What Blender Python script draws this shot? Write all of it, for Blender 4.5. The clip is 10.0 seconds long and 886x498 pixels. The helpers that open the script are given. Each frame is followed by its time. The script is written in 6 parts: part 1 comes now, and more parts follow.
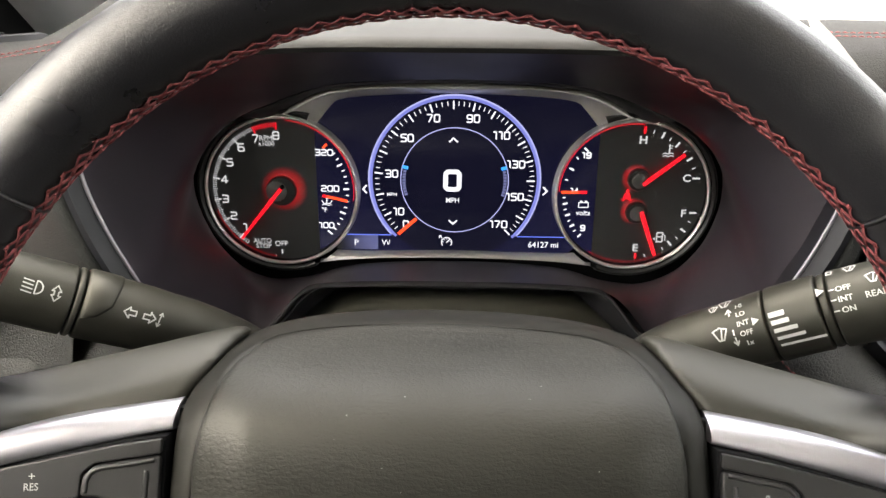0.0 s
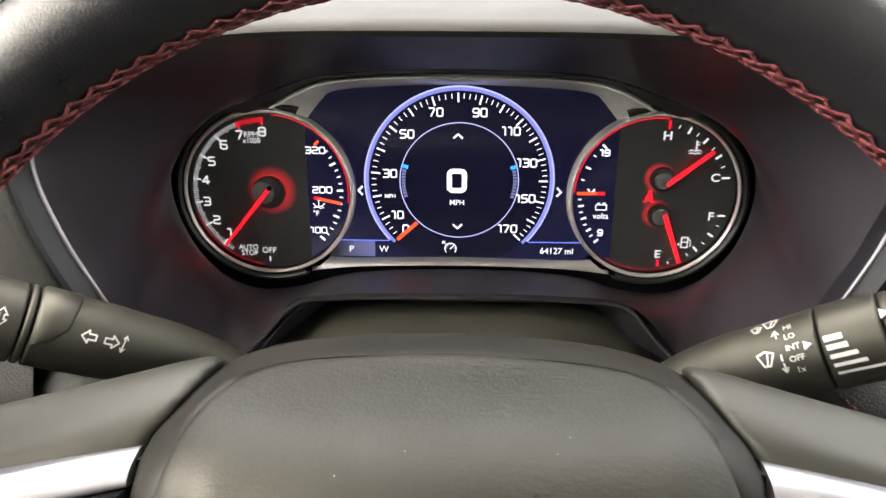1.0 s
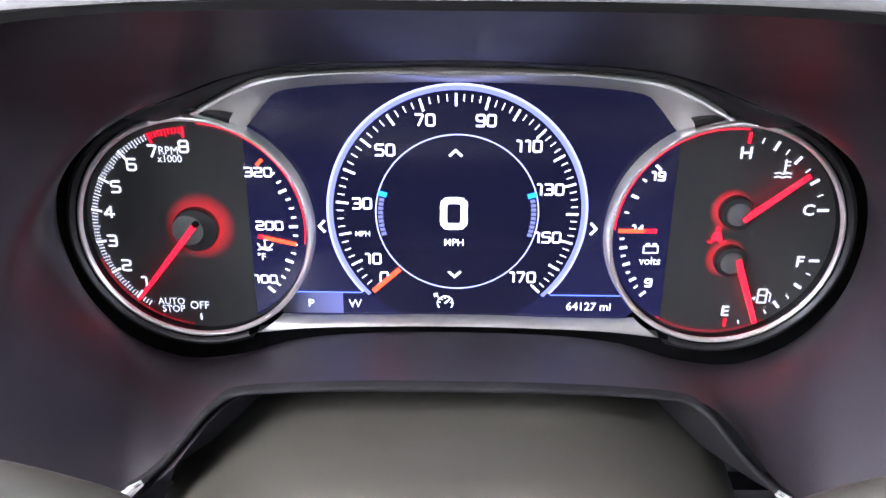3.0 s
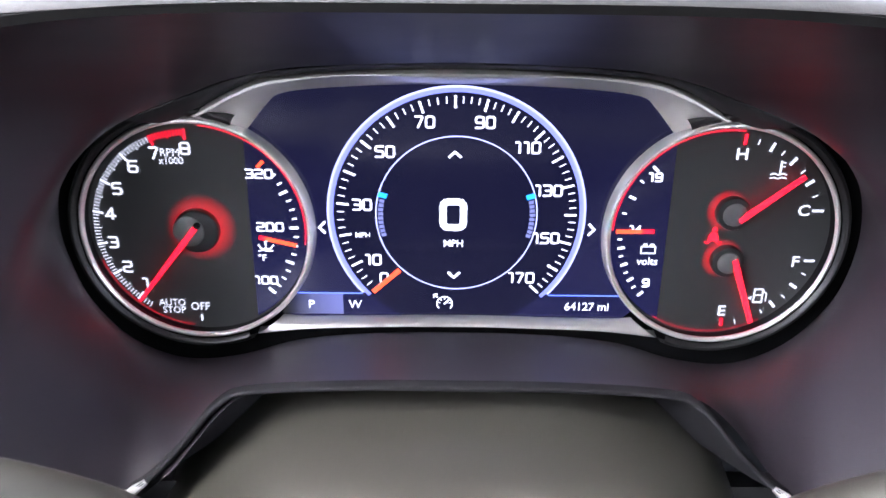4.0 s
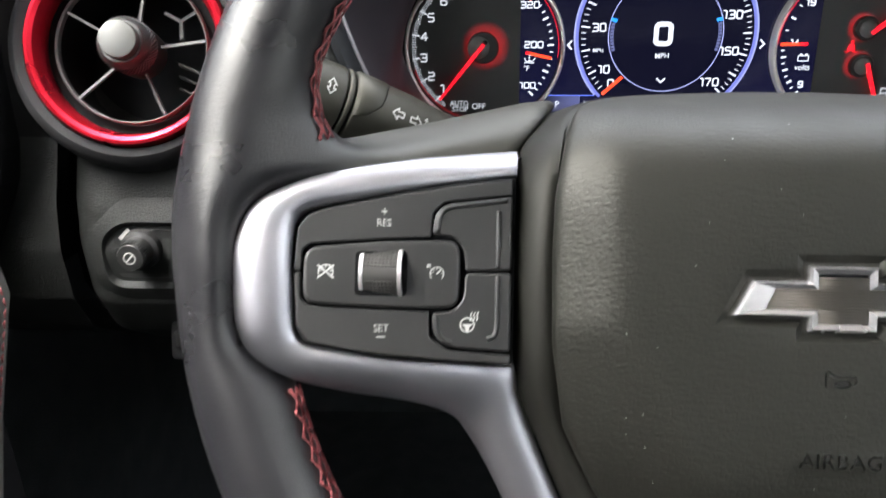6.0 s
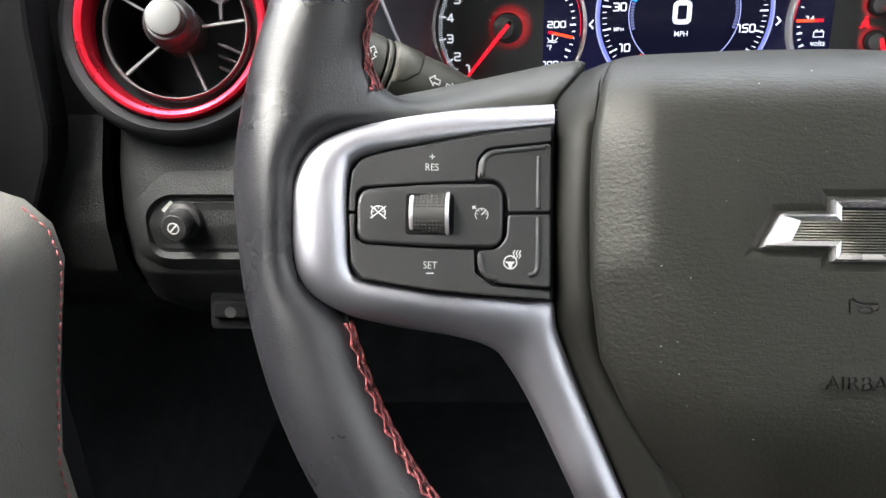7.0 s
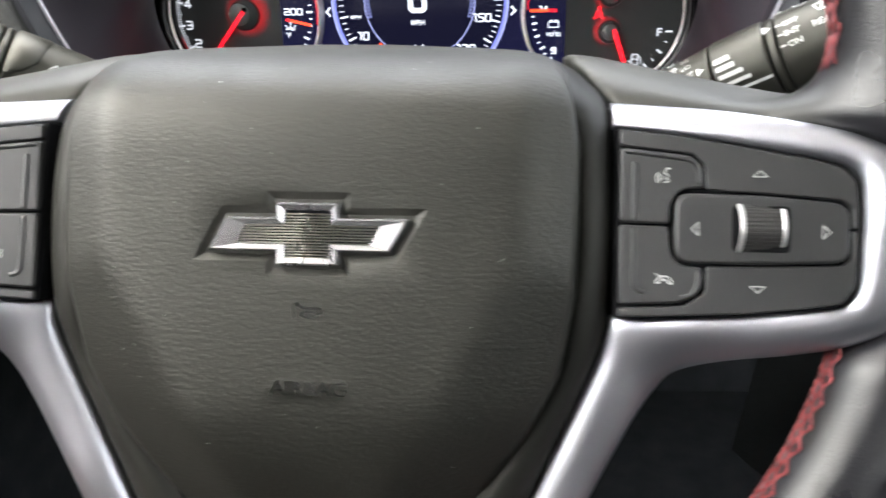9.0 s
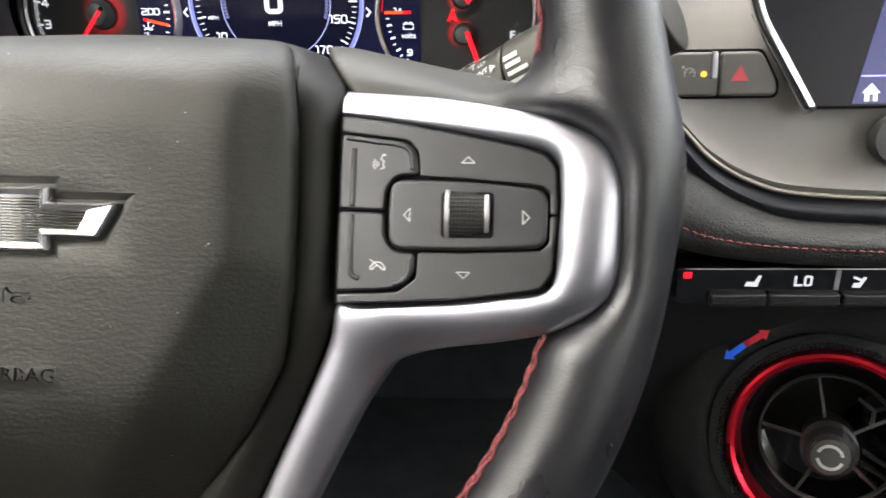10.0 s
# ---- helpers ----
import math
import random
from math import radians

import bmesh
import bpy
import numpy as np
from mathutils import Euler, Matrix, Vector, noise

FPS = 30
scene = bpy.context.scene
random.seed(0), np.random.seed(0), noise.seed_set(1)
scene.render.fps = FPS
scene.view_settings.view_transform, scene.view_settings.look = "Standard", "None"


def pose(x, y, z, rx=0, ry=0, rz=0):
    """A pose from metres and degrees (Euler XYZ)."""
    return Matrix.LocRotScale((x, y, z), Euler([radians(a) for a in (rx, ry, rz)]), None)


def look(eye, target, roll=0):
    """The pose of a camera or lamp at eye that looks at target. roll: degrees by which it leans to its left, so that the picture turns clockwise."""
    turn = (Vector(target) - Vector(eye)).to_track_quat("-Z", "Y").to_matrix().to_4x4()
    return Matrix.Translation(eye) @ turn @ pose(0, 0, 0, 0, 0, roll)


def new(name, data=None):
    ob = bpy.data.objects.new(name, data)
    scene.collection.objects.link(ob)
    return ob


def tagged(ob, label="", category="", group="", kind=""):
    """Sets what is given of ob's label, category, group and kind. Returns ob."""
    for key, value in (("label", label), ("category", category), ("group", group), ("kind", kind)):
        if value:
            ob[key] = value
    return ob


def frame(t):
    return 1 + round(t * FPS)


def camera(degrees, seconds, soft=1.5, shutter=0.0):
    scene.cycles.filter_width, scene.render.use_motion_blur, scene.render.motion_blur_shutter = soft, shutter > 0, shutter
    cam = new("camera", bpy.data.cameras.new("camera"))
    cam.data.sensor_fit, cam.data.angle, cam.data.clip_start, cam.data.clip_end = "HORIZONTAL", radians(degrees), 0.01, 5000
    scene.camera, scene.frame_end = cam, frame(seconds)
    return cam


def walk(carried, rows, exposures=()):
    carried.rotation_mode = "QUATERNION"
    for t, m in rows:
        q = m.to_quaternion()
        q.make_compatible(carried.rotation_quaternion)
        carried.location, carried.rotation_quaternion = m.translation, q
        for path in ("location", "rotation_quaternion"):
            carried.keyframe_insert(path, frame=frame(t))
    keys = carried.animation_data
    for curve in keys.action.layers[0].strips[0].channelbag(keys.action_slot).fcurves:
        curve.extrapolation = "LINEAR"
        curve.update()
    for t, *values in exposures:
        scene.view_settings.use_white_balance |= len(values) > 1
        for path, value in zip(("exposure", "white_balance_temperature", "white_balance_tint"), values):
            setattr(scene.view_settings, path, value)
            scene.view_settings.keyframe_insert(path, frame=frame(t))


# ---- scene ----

# camera: held by hand in front of the driver's seat
cam = camera(58.75, 10.0, soft=1.5, shutter=0.4)
ROWS = [
    (0, (0.0130, 0.0004, 1.1046), (0.0005, 0.4688, 0.9300), -0.84),
    (0.5, (0.0137, 0.0135, 1.1027), (0.0013, 0.4809, 0.9256), -0.88),
    (1, (0.0098, 0.0456, 1.0959), (-0.0027, 0.5127, 0.9177), -0.96),
    (1.5, (0.0056, 0.0858, 1.0855), (-0.0058, 0.5526, 0.9069), -0.94),
    (2, (0.0036, 0.1213, 1.0780), (-0.0090, 0.5877, 0.8983), -0.98),
    (2.5, (0.0026, 0.1574, 1.0770), (-0.0056, 0.6219, 0.8923), -0.91),
    (2.7, (0.0067, 0.1684, 1.0800), (-0.0025, 0.6321, 0.8932), -0.85),
    (3.8, (0.0088, 0.1720, 1.0811), (0.0024, 0.6359, 0.8947), -0.71),
    (4, (0.0058, 0.1676, 1.0807), (0.0005, 0.6322, 0.8959), -0.77),
    (4.5, (-0.0187, 0.1098, 1.0794), (-0.0309, 0.5783, 0.9054), -0.81),
    (5, (-0.0584, 0.0499, 1.0660), (-0.0780, 0.5187, 0.8932), -0.87),
    (5.5, (-0.0799, 0.0140, 1.0426), (-0.1087, 0.4819, 0.8686), -1.22),
    (6, (-0.0905, -0.0153, 1.0226), (-0.1284, 0.4507, 0.8454), -2.00),
    (6.2, (-0.0938, -0.0253, 1.0178), (-0.1343, 0.4401, 0.8395), -2.23),
    (7.3, (-0.1011, -0.0399, 1.0092), (-0.1485, 0.4273, 0.8373), -3.12),
    (7.5, (-0.0961, -0.0408, 1.0107), (-0.1473, 0.4242, 0.8343), -3.33),
    (8, (-0.0464, -0.0362, 1.0112), (-0.0970, 0.4291, 0.8355), -3.00),
    (8.5, (0.0092, -0.0265, 1.0113), (-0.0359, 0.4353, 0.8251), -2.52),
    (9, (0.0639, -0.0199, 1.0076), (0.0205, 0.4427, 0.8230), -2.16),
    (9.5, (0.1142, -0.0190, 1.0002), (0.0746, 0.4464, 0.8217), -1.81),
    (10, (0.1437, -0.0169, 0.9971), (0.1097, 0.4498, 0.8209), -1.48),
]
EXPOSURES = [(0, 4.18, 7200, 9), (1.5, 4.78, 7200, 11), (2.5, 5.3, 5950, 19), (4.1, 5.25, 5950, 19), (4.6, 5.12, 6800, 12), (5.0, 4.85, 6850, 8), (6.0, 4.25, 6450, 8), (8.5, 4.72, 6400, 8), (10, 4.5, 6750, 9)]
walk(cam, [(t, look(eye, target, roll)) for t, eye, target, roll in ROWS], EXPOSURES)

# ---------------------------------------------------------------- world and sun
world = bpy.data.worlds.new("overcast_sky")
scene.world = world
world.use_nodes = True
wn = world.node_tree
bg = wn.nodes["Background"]
sky = wn.nodes.new("ShaderNodeTexSky")
sky.sky_type = "NISHITA"
sky.sun_disc = False
sky.sun_elevation = radians(66)
sky.sun_rotation = radians(-132)
sky.air_density, sky.dust_density, sky.ozone_density = 1.0, 8.0, 0.4
grey = wn.nodes.new("ShaderNodeHueSaturation")
grey.inputs["Saturation"].default_value = 0.3
wn.links.new(sky.outputs[0], grey.inputs["Color"])
wn.links.new(grey.outputs[0], bg.inputs[0])
bg.inputs[1].default_value = 0.15
sun = new("sun", bpy.data.lights.new("sun", "SUN"))
sun.data.energy, sun.data.angle, sun.data.color = 0.22, radians(40), (1.0, 0.96, 0.9)
sun.matrix_world = look((-0.9, -0.6, 3.2), (0, 0.2, 0.9))


# ---------------------------------------------------------------- materials
def shader(name):
    m = bpy.data.materials.new(name)
    m.use_nodes = True
    nt = m.node_tree
    return m, nt, nt.nodes["Principled BSDF"]


def surface(name, colour, rough, metal=0.0, grain=0.0, grain_scale=900.0, cells=0.0, cell_scale=700.0, vary=0.12, spec=0.5,
            blotch=30.0, rough_vary=0.06, coat=0.0, creases=0.0, wrinkle=0.0, sheen=(1.0, 1.0, 1.0)):
    """A solid surface with blotches of tone, uneven gloss and a fine relief (noise grain, leather cells, long creases)."""
    m, nt, b = shader(name)
    n, l = nt.nodes, nt.links
    co = n.new("ShaderNodeTexCoord")
    big = n.new("ShaderNodeTexNoise")
    big.inputs["Scale"].default_value, big.inputs["Detail"].default_value = blotch, 5
    l.new(co.outputs["Object"], big.inputs["Vector"])
    fine = n.new("ShaderNodeTexNoise")
    fine.inputs["Scale"].default_value, fine.inputs["Detail"].default_value = grain_scale, 2
    l.new(co.outputs["Object"], fine.inputs["Vector"])
    ramp = n.new("ShaderNodeMapRange")
    ramp.inputs["From Min"].default_value, ramp.inputs["From Max"].default_value = 0.3, 0.7
    ramp.inputs["To Min"].default_value, ramp.inputs["To Max"].default_value = 1 - vary, 1 + vary
    l.new(big.outputs["Fac"], ramp.inputs["Value"])
    mul = n.new("ShaderNodeVectorMath")
    mul.operation = "SCALE"
    mul.inputs[0].default_value = colour
    l.new(ramp.outputs[0], mul.inputs["Scale"])
    l.new(mul.outputs[0], b.inputs["Base Color"])
    rr = n.new("ShaderNodeMapRange")
    rr.inputs["From Min"].default_value, rr.inputs["From Max"].default_value = 0.3, 0.7
    rr.inputs["To Min"].default_value, rr.inputs["To Max"].default_value = rough - rough_vary, rough + rough_vary
    l.new(big.outputs["Fac"], rr.inputs["Value"])
    l.new(rr.outputs[0], b.inputs["Roughness"])
    b.inputs["Metallic"].default_value = metal
    b.inputs["Specular IOR Level"].default_value = spec
    b.inputs["Coat Weight"].default_value = coat
    b.inputs["Specular Tint"].default_value = (*sheen, 1)
    b.inputs["Coat Roughness"].default_value = 0.08
    last = None
    if grain:
        bump = n.new("ShaderNodeBump")
        bump.inputs["Strength"].default_value, bump.inputs["Distance"].default_value = grain, 0.0004
        l.new(fine.outputs["Fac"], bump.inputs["Height"])
        last = bump
    if cells:
        vor = n.new("ShaderNodeTexVoronoi")
        vor.feature = "DISTANCE_TO_EDGE"
        vor.inputs["Scale"].default_value = cell_scale
        warp = n.new("ShaderNodeVectorMath")
        warp.operation = "MULTIPLY_ADD"
        warp.inputs[1].default_value = (0.0009, 0.0009, 0.0009)
        l.new(fine.outputs["Color"], warp.inputs[0])
        l.new(co.outputs["Object"], warp.inputs[2])
        l.new(warp.outputs[0], vor.inputs["Vector"])
        lim = n.new("ShaderNodeMapRange")
        lim.inputs["From Max"].default_value = 0.22
        l.new(vor.outputs["Distance"], lim.inputs["Value"])
        b2 = n.new("ShaderNodeBump")
        b2.inputs["Strength"].default_value, b2.inputs["Distance"].default_value = cells, 0.0003
        l.new(lim.outputs[0], b2.inputs["Height"])
        if last:
            l.new(last.outputs[0], b2.inputs["Normal"])
        last = b2
    if creases:
        wv = n.new("ShaderNodeTexNoise")
        wv.inputs["Scale"].default_value, wv.inputs["Detail"].default_value, wv.inputs["Distortion"].default_value = 160, 4, 1.6
        l.new(co.outputs["Object"], wv.inputs["Vector"])
        b3 = n.new("ShaderNodeBump")
        b3.inputs["Strength"].default_value, b3.inputs["Distance"].default_value = creases, 0.0012
        l.new(wv.outputs["Fac"], b3.inputs["Height"])
        l.new(last.outputs[0], b3.inputs["Normal"])
        last = b3
    if wrinkle:
        st = n.new("ShaderNodeVectorMath")
        st.operation = "MULTIPLY"
        st.inputs[1].default_value = (0.42, 1.25, 1.0)
        l.new(co.outputs["Object"], st.inputs[0])
        wn_ = n.new("ShaderNodeTexNoise")
        wn_.inputs["Scale"].default_value, wn_.inputs["Detail"].default_value, wn_.inputs["Roughness"].default_value = 620, 3, 0.6
        l.new(st.outputs[0], wn_.inputs["Vector"])
        b4 = n.new("ShaderNodeBump")
        b4.inputs["Strength"].default_value, b4.inputs["Distance"].default_value = wrinkle, 0.0006
        l.new(wn_.outputs["Fac"], b4.inputs["Height"])
        if last:
            l.new(last.outputs[0], b4.inputs["Normal"])
        last = b4
    if last:
        l.new(last.outputs[0], b.inputs["Normal"])
    return m


GLOW = 0.09


def glow(name, colour, strength, base=(0.02, 0.02, 0.02), rough=0.4):
    m, nt, b = shader(name)
    b.inputs["Base Color"].default_value = (*base, 1)
    b.inputs["Roughness"].default_value = rough
    b.inputs["Emission Color"].default_value = (*colour, 1)
    b.inputs["Emission Strength"].default_value = strength * GLOW
    return m


def halo(name, colour, strength, centre, r0, r1):
    """A light that fades from r0 to r1 round its centre, in the dial's own frame."""
    m, nt, b = shader(name)
    n, l = nt.nodes, nt.links
    b.inputs["Base Color"].default_value = (0.034, 0.036, 0.035, 1)
    b.inputs["Roughness"].default_value = 0.45
    b.inputs["Emission Color"].default_value = (*colour, 1)
    co = n.new("ShaderNodeTexCoord")
    d = n.new("ShaderNodeVectorMath")
    d.operation = "DISTANCE"
    d.inputs[1].default_value = centre
    l.new(co.outputs["Object"], d.inputs[0])
    r = n.new("ShaderNodeMapRange")
    r.interpolation_type = "SMOOTHSTEP"
    r.inputs["From Min"].default_value, r.inputs["From Max"].default_value = r0, r1
    r.inputs["To Min"].default_value, r.inputs["To Max"].default_value = strength * GLOW, 0.0
    l.new(d.outputs["Value"], r.inputs["Value"])
    l.new(r.outputs[0], b.inputs["Emission Strength"])
    return m


AIRBAG = surface("grained_black_vinyl", (0.0066, 0.0065, 0.0051), 0.54, spec=0.46, grain=0.06, grain_scale=1500, cells=0.16, cell_scale=520, vary=0.1, wrinkle=0.36, sheen=(1.0, 0.985, 0.89))
LEATHER = surface("worn_black_leather", (0.0130, 0.0127, 0.0146), 0.33, spec=0.46, grain=0.06, grain_scale=2200, cells=0.17, cell_scale=820, vary=0.14, rough_vary=0.1, creases=0.016, sheen=(1.0, 0.985, 0.93))


def smoother_near_the_hub(m):
    """The leather of the rim turns into the smooth satin covers of the spokes."""
    nt = m.node_tree
    n, l, b = nt.nodes, nt.links, nt.nodes["Principled BSDF"]
    co = n.new("ShaderNodeTexCoord")
    xyz = n.new("ShaderNodeSeparateXYZ")
    l.new(co.outputs["Object"], xyz.inputs[0])
    flip = n.new("ShaderNodeMath")
    flip.operation = "ABSOLUTE"
    l.new(xyz.outputs["X"], flip.inputs[0])
    masks = []
    for socket, lo, hi in ((flip.outputs[0], 0.156, 0.136), (xyz.outputs["Y"], 0.085, 0.070), (xyz.outputs["Y"], -0.06, -0.05)):
        r = n.new("ShaderNodeMapRange")
        r.interpolation_type = "SMOOTHSTEP"
        r.inputs["From Min"].default_value, r.inputs["From Max"].default_value = min(lo, hi), max(lo, hi)
        r.inputs["To Min"].default_value, r.inputs["To Max"].default_value = (0.0, 1.0) if lo < hi else (1.0, 0.0)
        l.new(socket, r.inputs["Value"])
        masks.append(r.outputs[0])
    mask = masks[0]
    for q in masks[1:]:
        mul = n.new("ShaderNodeMath")
        mul.operation = "MULTIPLY"
        l.new(mask, mul.inputs[0])
        l.new(q, mul.inputs[1])
        mask = mul.outputs[0]
    for name, value in (("Roughness", 0.52), ("Base Color", (0.0150, 0.0147, 0.0108, 1.0))):
        mix = n.new("ShaderNodeMix")
        mix.data_type = "FLOAT" if name == "Roughness" else "RGBA"
        a, c, o = (2, 3, 0) if name == "Roughness" else (6, 7, 2)
        l.new(mask, mix.inputs[0])
        l.new(b.inputs[name].links[0].from_socket, mix.inputs[a])
        mix.inputs[c].default_value = value
        l.new(mix.outputs[o], b.inputs[name])
    for q in n:
        if q.bl_idname == "ShaderNodeBump":
            fade = n.new("ShaderNodeMapRange")
            fade.inputs["To Min"].default_value, fade.inputs["To Max"].default_value = q.inputs["Strength"].default_value, 0.02
            l.new(mask, fade.inputs["Value"])
            l.new(fade.outputs[0], q.inputs["Strength"])


smoother_near_the_hub(LEATHER)
COVER = surface("smooth_soft_black_plastic", (0.0066, 0.0065, 0.0054), 0.56, spec=0.26, grain=0.1, grain_scale=2200, vary=0.08, sheen=(1.0, 0.985, 0.9))
PLASTIC = surface("matt_black_plastic", (0.014, 0.014, 0.0138), 0.45, grain=0.2, grain_scale=1600, vary=0.08)
STALK = surface("satin_black_stalk_plastic", (0.0125, 0.0123, 0.0098), 0.5, grain=0.12, grain_scale=1800, vary=0.07, spec=0.4, sheen=(1.0, 0.98, 0.86))
SWITCH = surface("satin_black_switch_plastic", (0.016, 0.016, 0.0155), 0.42, grain=0.1, grain_scale=2000, vary=0.06)
COWL = surface("dark_satin_cowl_plastic", (0.0232, 0.0194, 0.0240), 0.43, grain=0.02, grain_scale=1800, vary=0.1, spec=0.6, rough_vary=0.03)
BROW = surface("satin_dark_grey_brow", (0.024, 0.0255, 0.0265), 0.4, vary=0.08, spec=0.7)
DASH = surface("grained_charcoal_dash_skin", (0.019, 0.0192, 0.018), 0.52, grain=0.15, grain_scale=1300, cells=0.6, cell_scale=520, vary=0.1, spec=0.4)
PANEL = surface("soft_charcoal_panel", (0.040, 0.039, 0.036), 0.55, grain=0.12, grain_scale=1800, vary=0.07, spec=0.4)
LOWER = surface("dark_grained_lower_skin", (0.0118, 0.0126, 0.0120), 0.6, grain=0.15, grain_scale=1300, cells=0.5, cell_scale=560, vary=0.1, spec=0.2)
TOPSKIN = surface("grained_dash_top_skin", (0.0135, 0.0135, 0.0130), 0.75, grain=0.15, grain_scale=1300, cells=0.5, cell_scale=520, vary=0.1, spec=0.12)
BLADE = surface("dark_gloss_blade", (0.008, 0.0085, 0.0105), 0.38, vary=0.08, spec=0.3)
SHROUD = surface("dark_olive_shroud_plastic", (0.040, 0.039, 0.031), 0.36, grain=0.04, grain_scale=1800, vary=0.1, spec=0.6)
CAPGREY = surface("pale_satin_grey_cap", (0.050, 0.0505, 0.0465), 0.42, metal=0.3, vary=0.06)
FRAMEMETAL = surface("brushed_silver_frame", (0.78, 0.76, 0.73), 0.36, metal=0.55, vary=0.08)
DOORSKIN = surface("soft_olive_grey_door_skin", (0.068, 0.067, 0.060), 0.6, grain=0.15, grain_scale=1500, cells=0.35, cell_scale=480, vary=0.1, spec=0.3)
CENTRE = surface("warm_grey_centre_panel", (0.205, 0.195, 0.179), 0.58, grain=0.12, grain_scale=1800, vary=0.07, spec=0.4)
HOODSKIN = surface("matt_charcoal_hood_skin", (0.022, 0.0217, 0.0206), 0.65, grain=0.12, grain_scale=1600, vary=0.08, spec=0.25)
HUBGREY = surface("grey_satin_hub_cap", (0.11, 0.112, 0.11), 0.38, metal=0.2, vary=0.06)
KEYGREY = surface("warm_grey_key_plastic", (0.085, 0.081, 0.073), 0.5, grain=0.1, grain_scale=1900, vary=0.06)
VANE = surface("grey_painted_vane", (0.042, 0.041, 0.039), 0.5, vary=0.08)
EMBLEM = surface("bright_emblem_chrome", (0.47, 0.455, 0.455), 0.26, metal=0.85, vary=0.04, rough_vary=0.03)
EMBOSS = surface("pressed_black_vinyl", (0.0090, 0.0088, 0.0072), 0.42, vary=0.1, spec=0.6)
GLOSS = surface("piano_black", (0.006, 0.006, 0.007), 0.12, vary=0.05, rough_vary=0.03, coat=0.3)
DARKGLASS = surface("anti_glare_black_glass", (0.006, 0.006, 0.008), 0.32, vary=0.05, rough_vary=0.03, spec=0.16)
# black of the joints, also given to surfaces that stand for shade
GAP = surface("dark_joint_and_shade", (0.0055, 0.0056, 0.006), 0.9, vary=0.1, spec=0.06)
SATIN = surface("satin_silver_trim", (0.400, 0.398, 0.424), 0.42, metal=1.0, grain=0.03, grain_scale=1500, vary=0.06, rough_vary=0.06)
CHAMPAGNE = surface("dull_champagne_trim", (0.26, 0.235, 0.20), 0.45, metal=0.9, vary=0.06)
CHROME = surface("bright_chrome", (0.72, 0.72, 0.73), 0.12, metal=1.0, vary=0.04, rough_vary=0.03)
DIMCHROME = surface("dulled_chrome", (0.52, 0.51, 0.5), 0.36, metal=0.75, vary=0.1, rough_vary=0.06)
REDMETAL = surface("anodised_red_ring", (0.55, 0.012, 0.03), 0.3, metal=0.85, vary=0.06, rough_vary=0.04)
THREAD = surface("dark_red_thread", (0.19, 0.040, 0.042), 0.75, grain=0.6, grain_scale=4000, vary=0.3, blotch=400)
RIBMETAL = surface("ribbed_bronze_metal", (0.125, 0.115, 0.098), 0.5, metal=0.8, vary=0.06)
PRINT = surface("pale_grey_print", (0.37, 0.37, 0.355), 0.6, vary=0.08)
DIAL = surface("black_dial_face", (0.034, 0.036, 0.035), 0.45, grain=0.15, grain_scale=2500, vary=0.1)
RUBBER = surface("black_rubber_seal", (0.012, 0.012, 0.013), 0.8, grain=0.2, grain_scale=900, vary=0.15, spec=0.2)
CARPET = surface("black_carpet", (0.028, 0.0305, 0.0325), 0.95, grain=0.9, grain_scale=700, vary=0.25, spec=0.1)
PAVING = surface("pale_concrete", (0.45, 0.44, 0.42), 0.9, grain=0.3, grain_scale=60, vary=0.15, blotch=0.6)
PALE = surface("pale_grey_pillar_skin", (0.72, 0.73, 0.75), 0.7, grain=0.2, grain_scale=1200, vary=0.05)
CLOTH = surface("pale_headliner_cloth", (0.42, 0.41, 0.39), 0.9, grain=0.5, grain_scale=900, vary=0.06)
WHITE = glow("white_backlit_marks", (0.82, 0.86, 1.0), 0.85)
WHITE_DIAL = glow("white_dial_marks", (0.8, 0.83, 0.92), 0.52)
RED = glow("red_needle_light", (1.0, 0.006, 0.018), 1.15)
REDDIM = glow("red_edge_light", (0.9, 0.008, 0.026), 0.75)
REDFAINT = glow("faint_red_edge_light", (0.9, 0.008, 0.026), 0.28)
ORANGE = glow("orange_pointer_light", (1.0, 0.06, 0.016), 1.2)
BLUE = glow("blue_line_light", (0.12, 0.2, 1.0), 0.8)
KNURL = surface("dark_grey_knurled_plastic", (0.030, 0.029, 0.027), 0.5, vary=0.06, spec=0.25)
RIMLIGHT = glow("pale_violet_ring_light", (0.26, 0.30, 1.0), 0.5)
RINGEDGE = glow("white_violet_ring_edge_light", (0.46, 0.50, 1.0), 0.7)
BOXLIGHT = glow("slate_blue_gear_box", (0.16, 0.18, 0.42), 0.6)
SCREEN = glow("dark_blue_lcd", (0.0062, 0.0064, 0.027), 0.62, base=(0.006, 0.006, 0.008), rough=0.14)


def brighter_below(m, y0, y1, s0, s1):
    """A screen whose picture is brighter towards its lower edge."""
    n, l, b = m.node_tree.nodes, m.node_tree.links, m.node_tree.nodes["Principled BSDF"]
    co, xyz, r = n.new("ShaderNodeTexCoord"), n.new("ShaderNodeSeparateXYZ"), n.new("ShaderNodeMapRange")
    l.new(co.outputs["Object"], xyz.inputs[0])
    r.inputs["From Min"].default_value, r.inputs["From Max"].default_value = y0, y1
    r.inputs["To Min"].default_value, r.inputs["To Max"].default_value = s0 * GLOW, s1 * GLOW
    l.new(xyz.outputs["Y"], r.inputs["Value"])
    l.new(r.outputs[0], b.inputs["Emission Strength"])


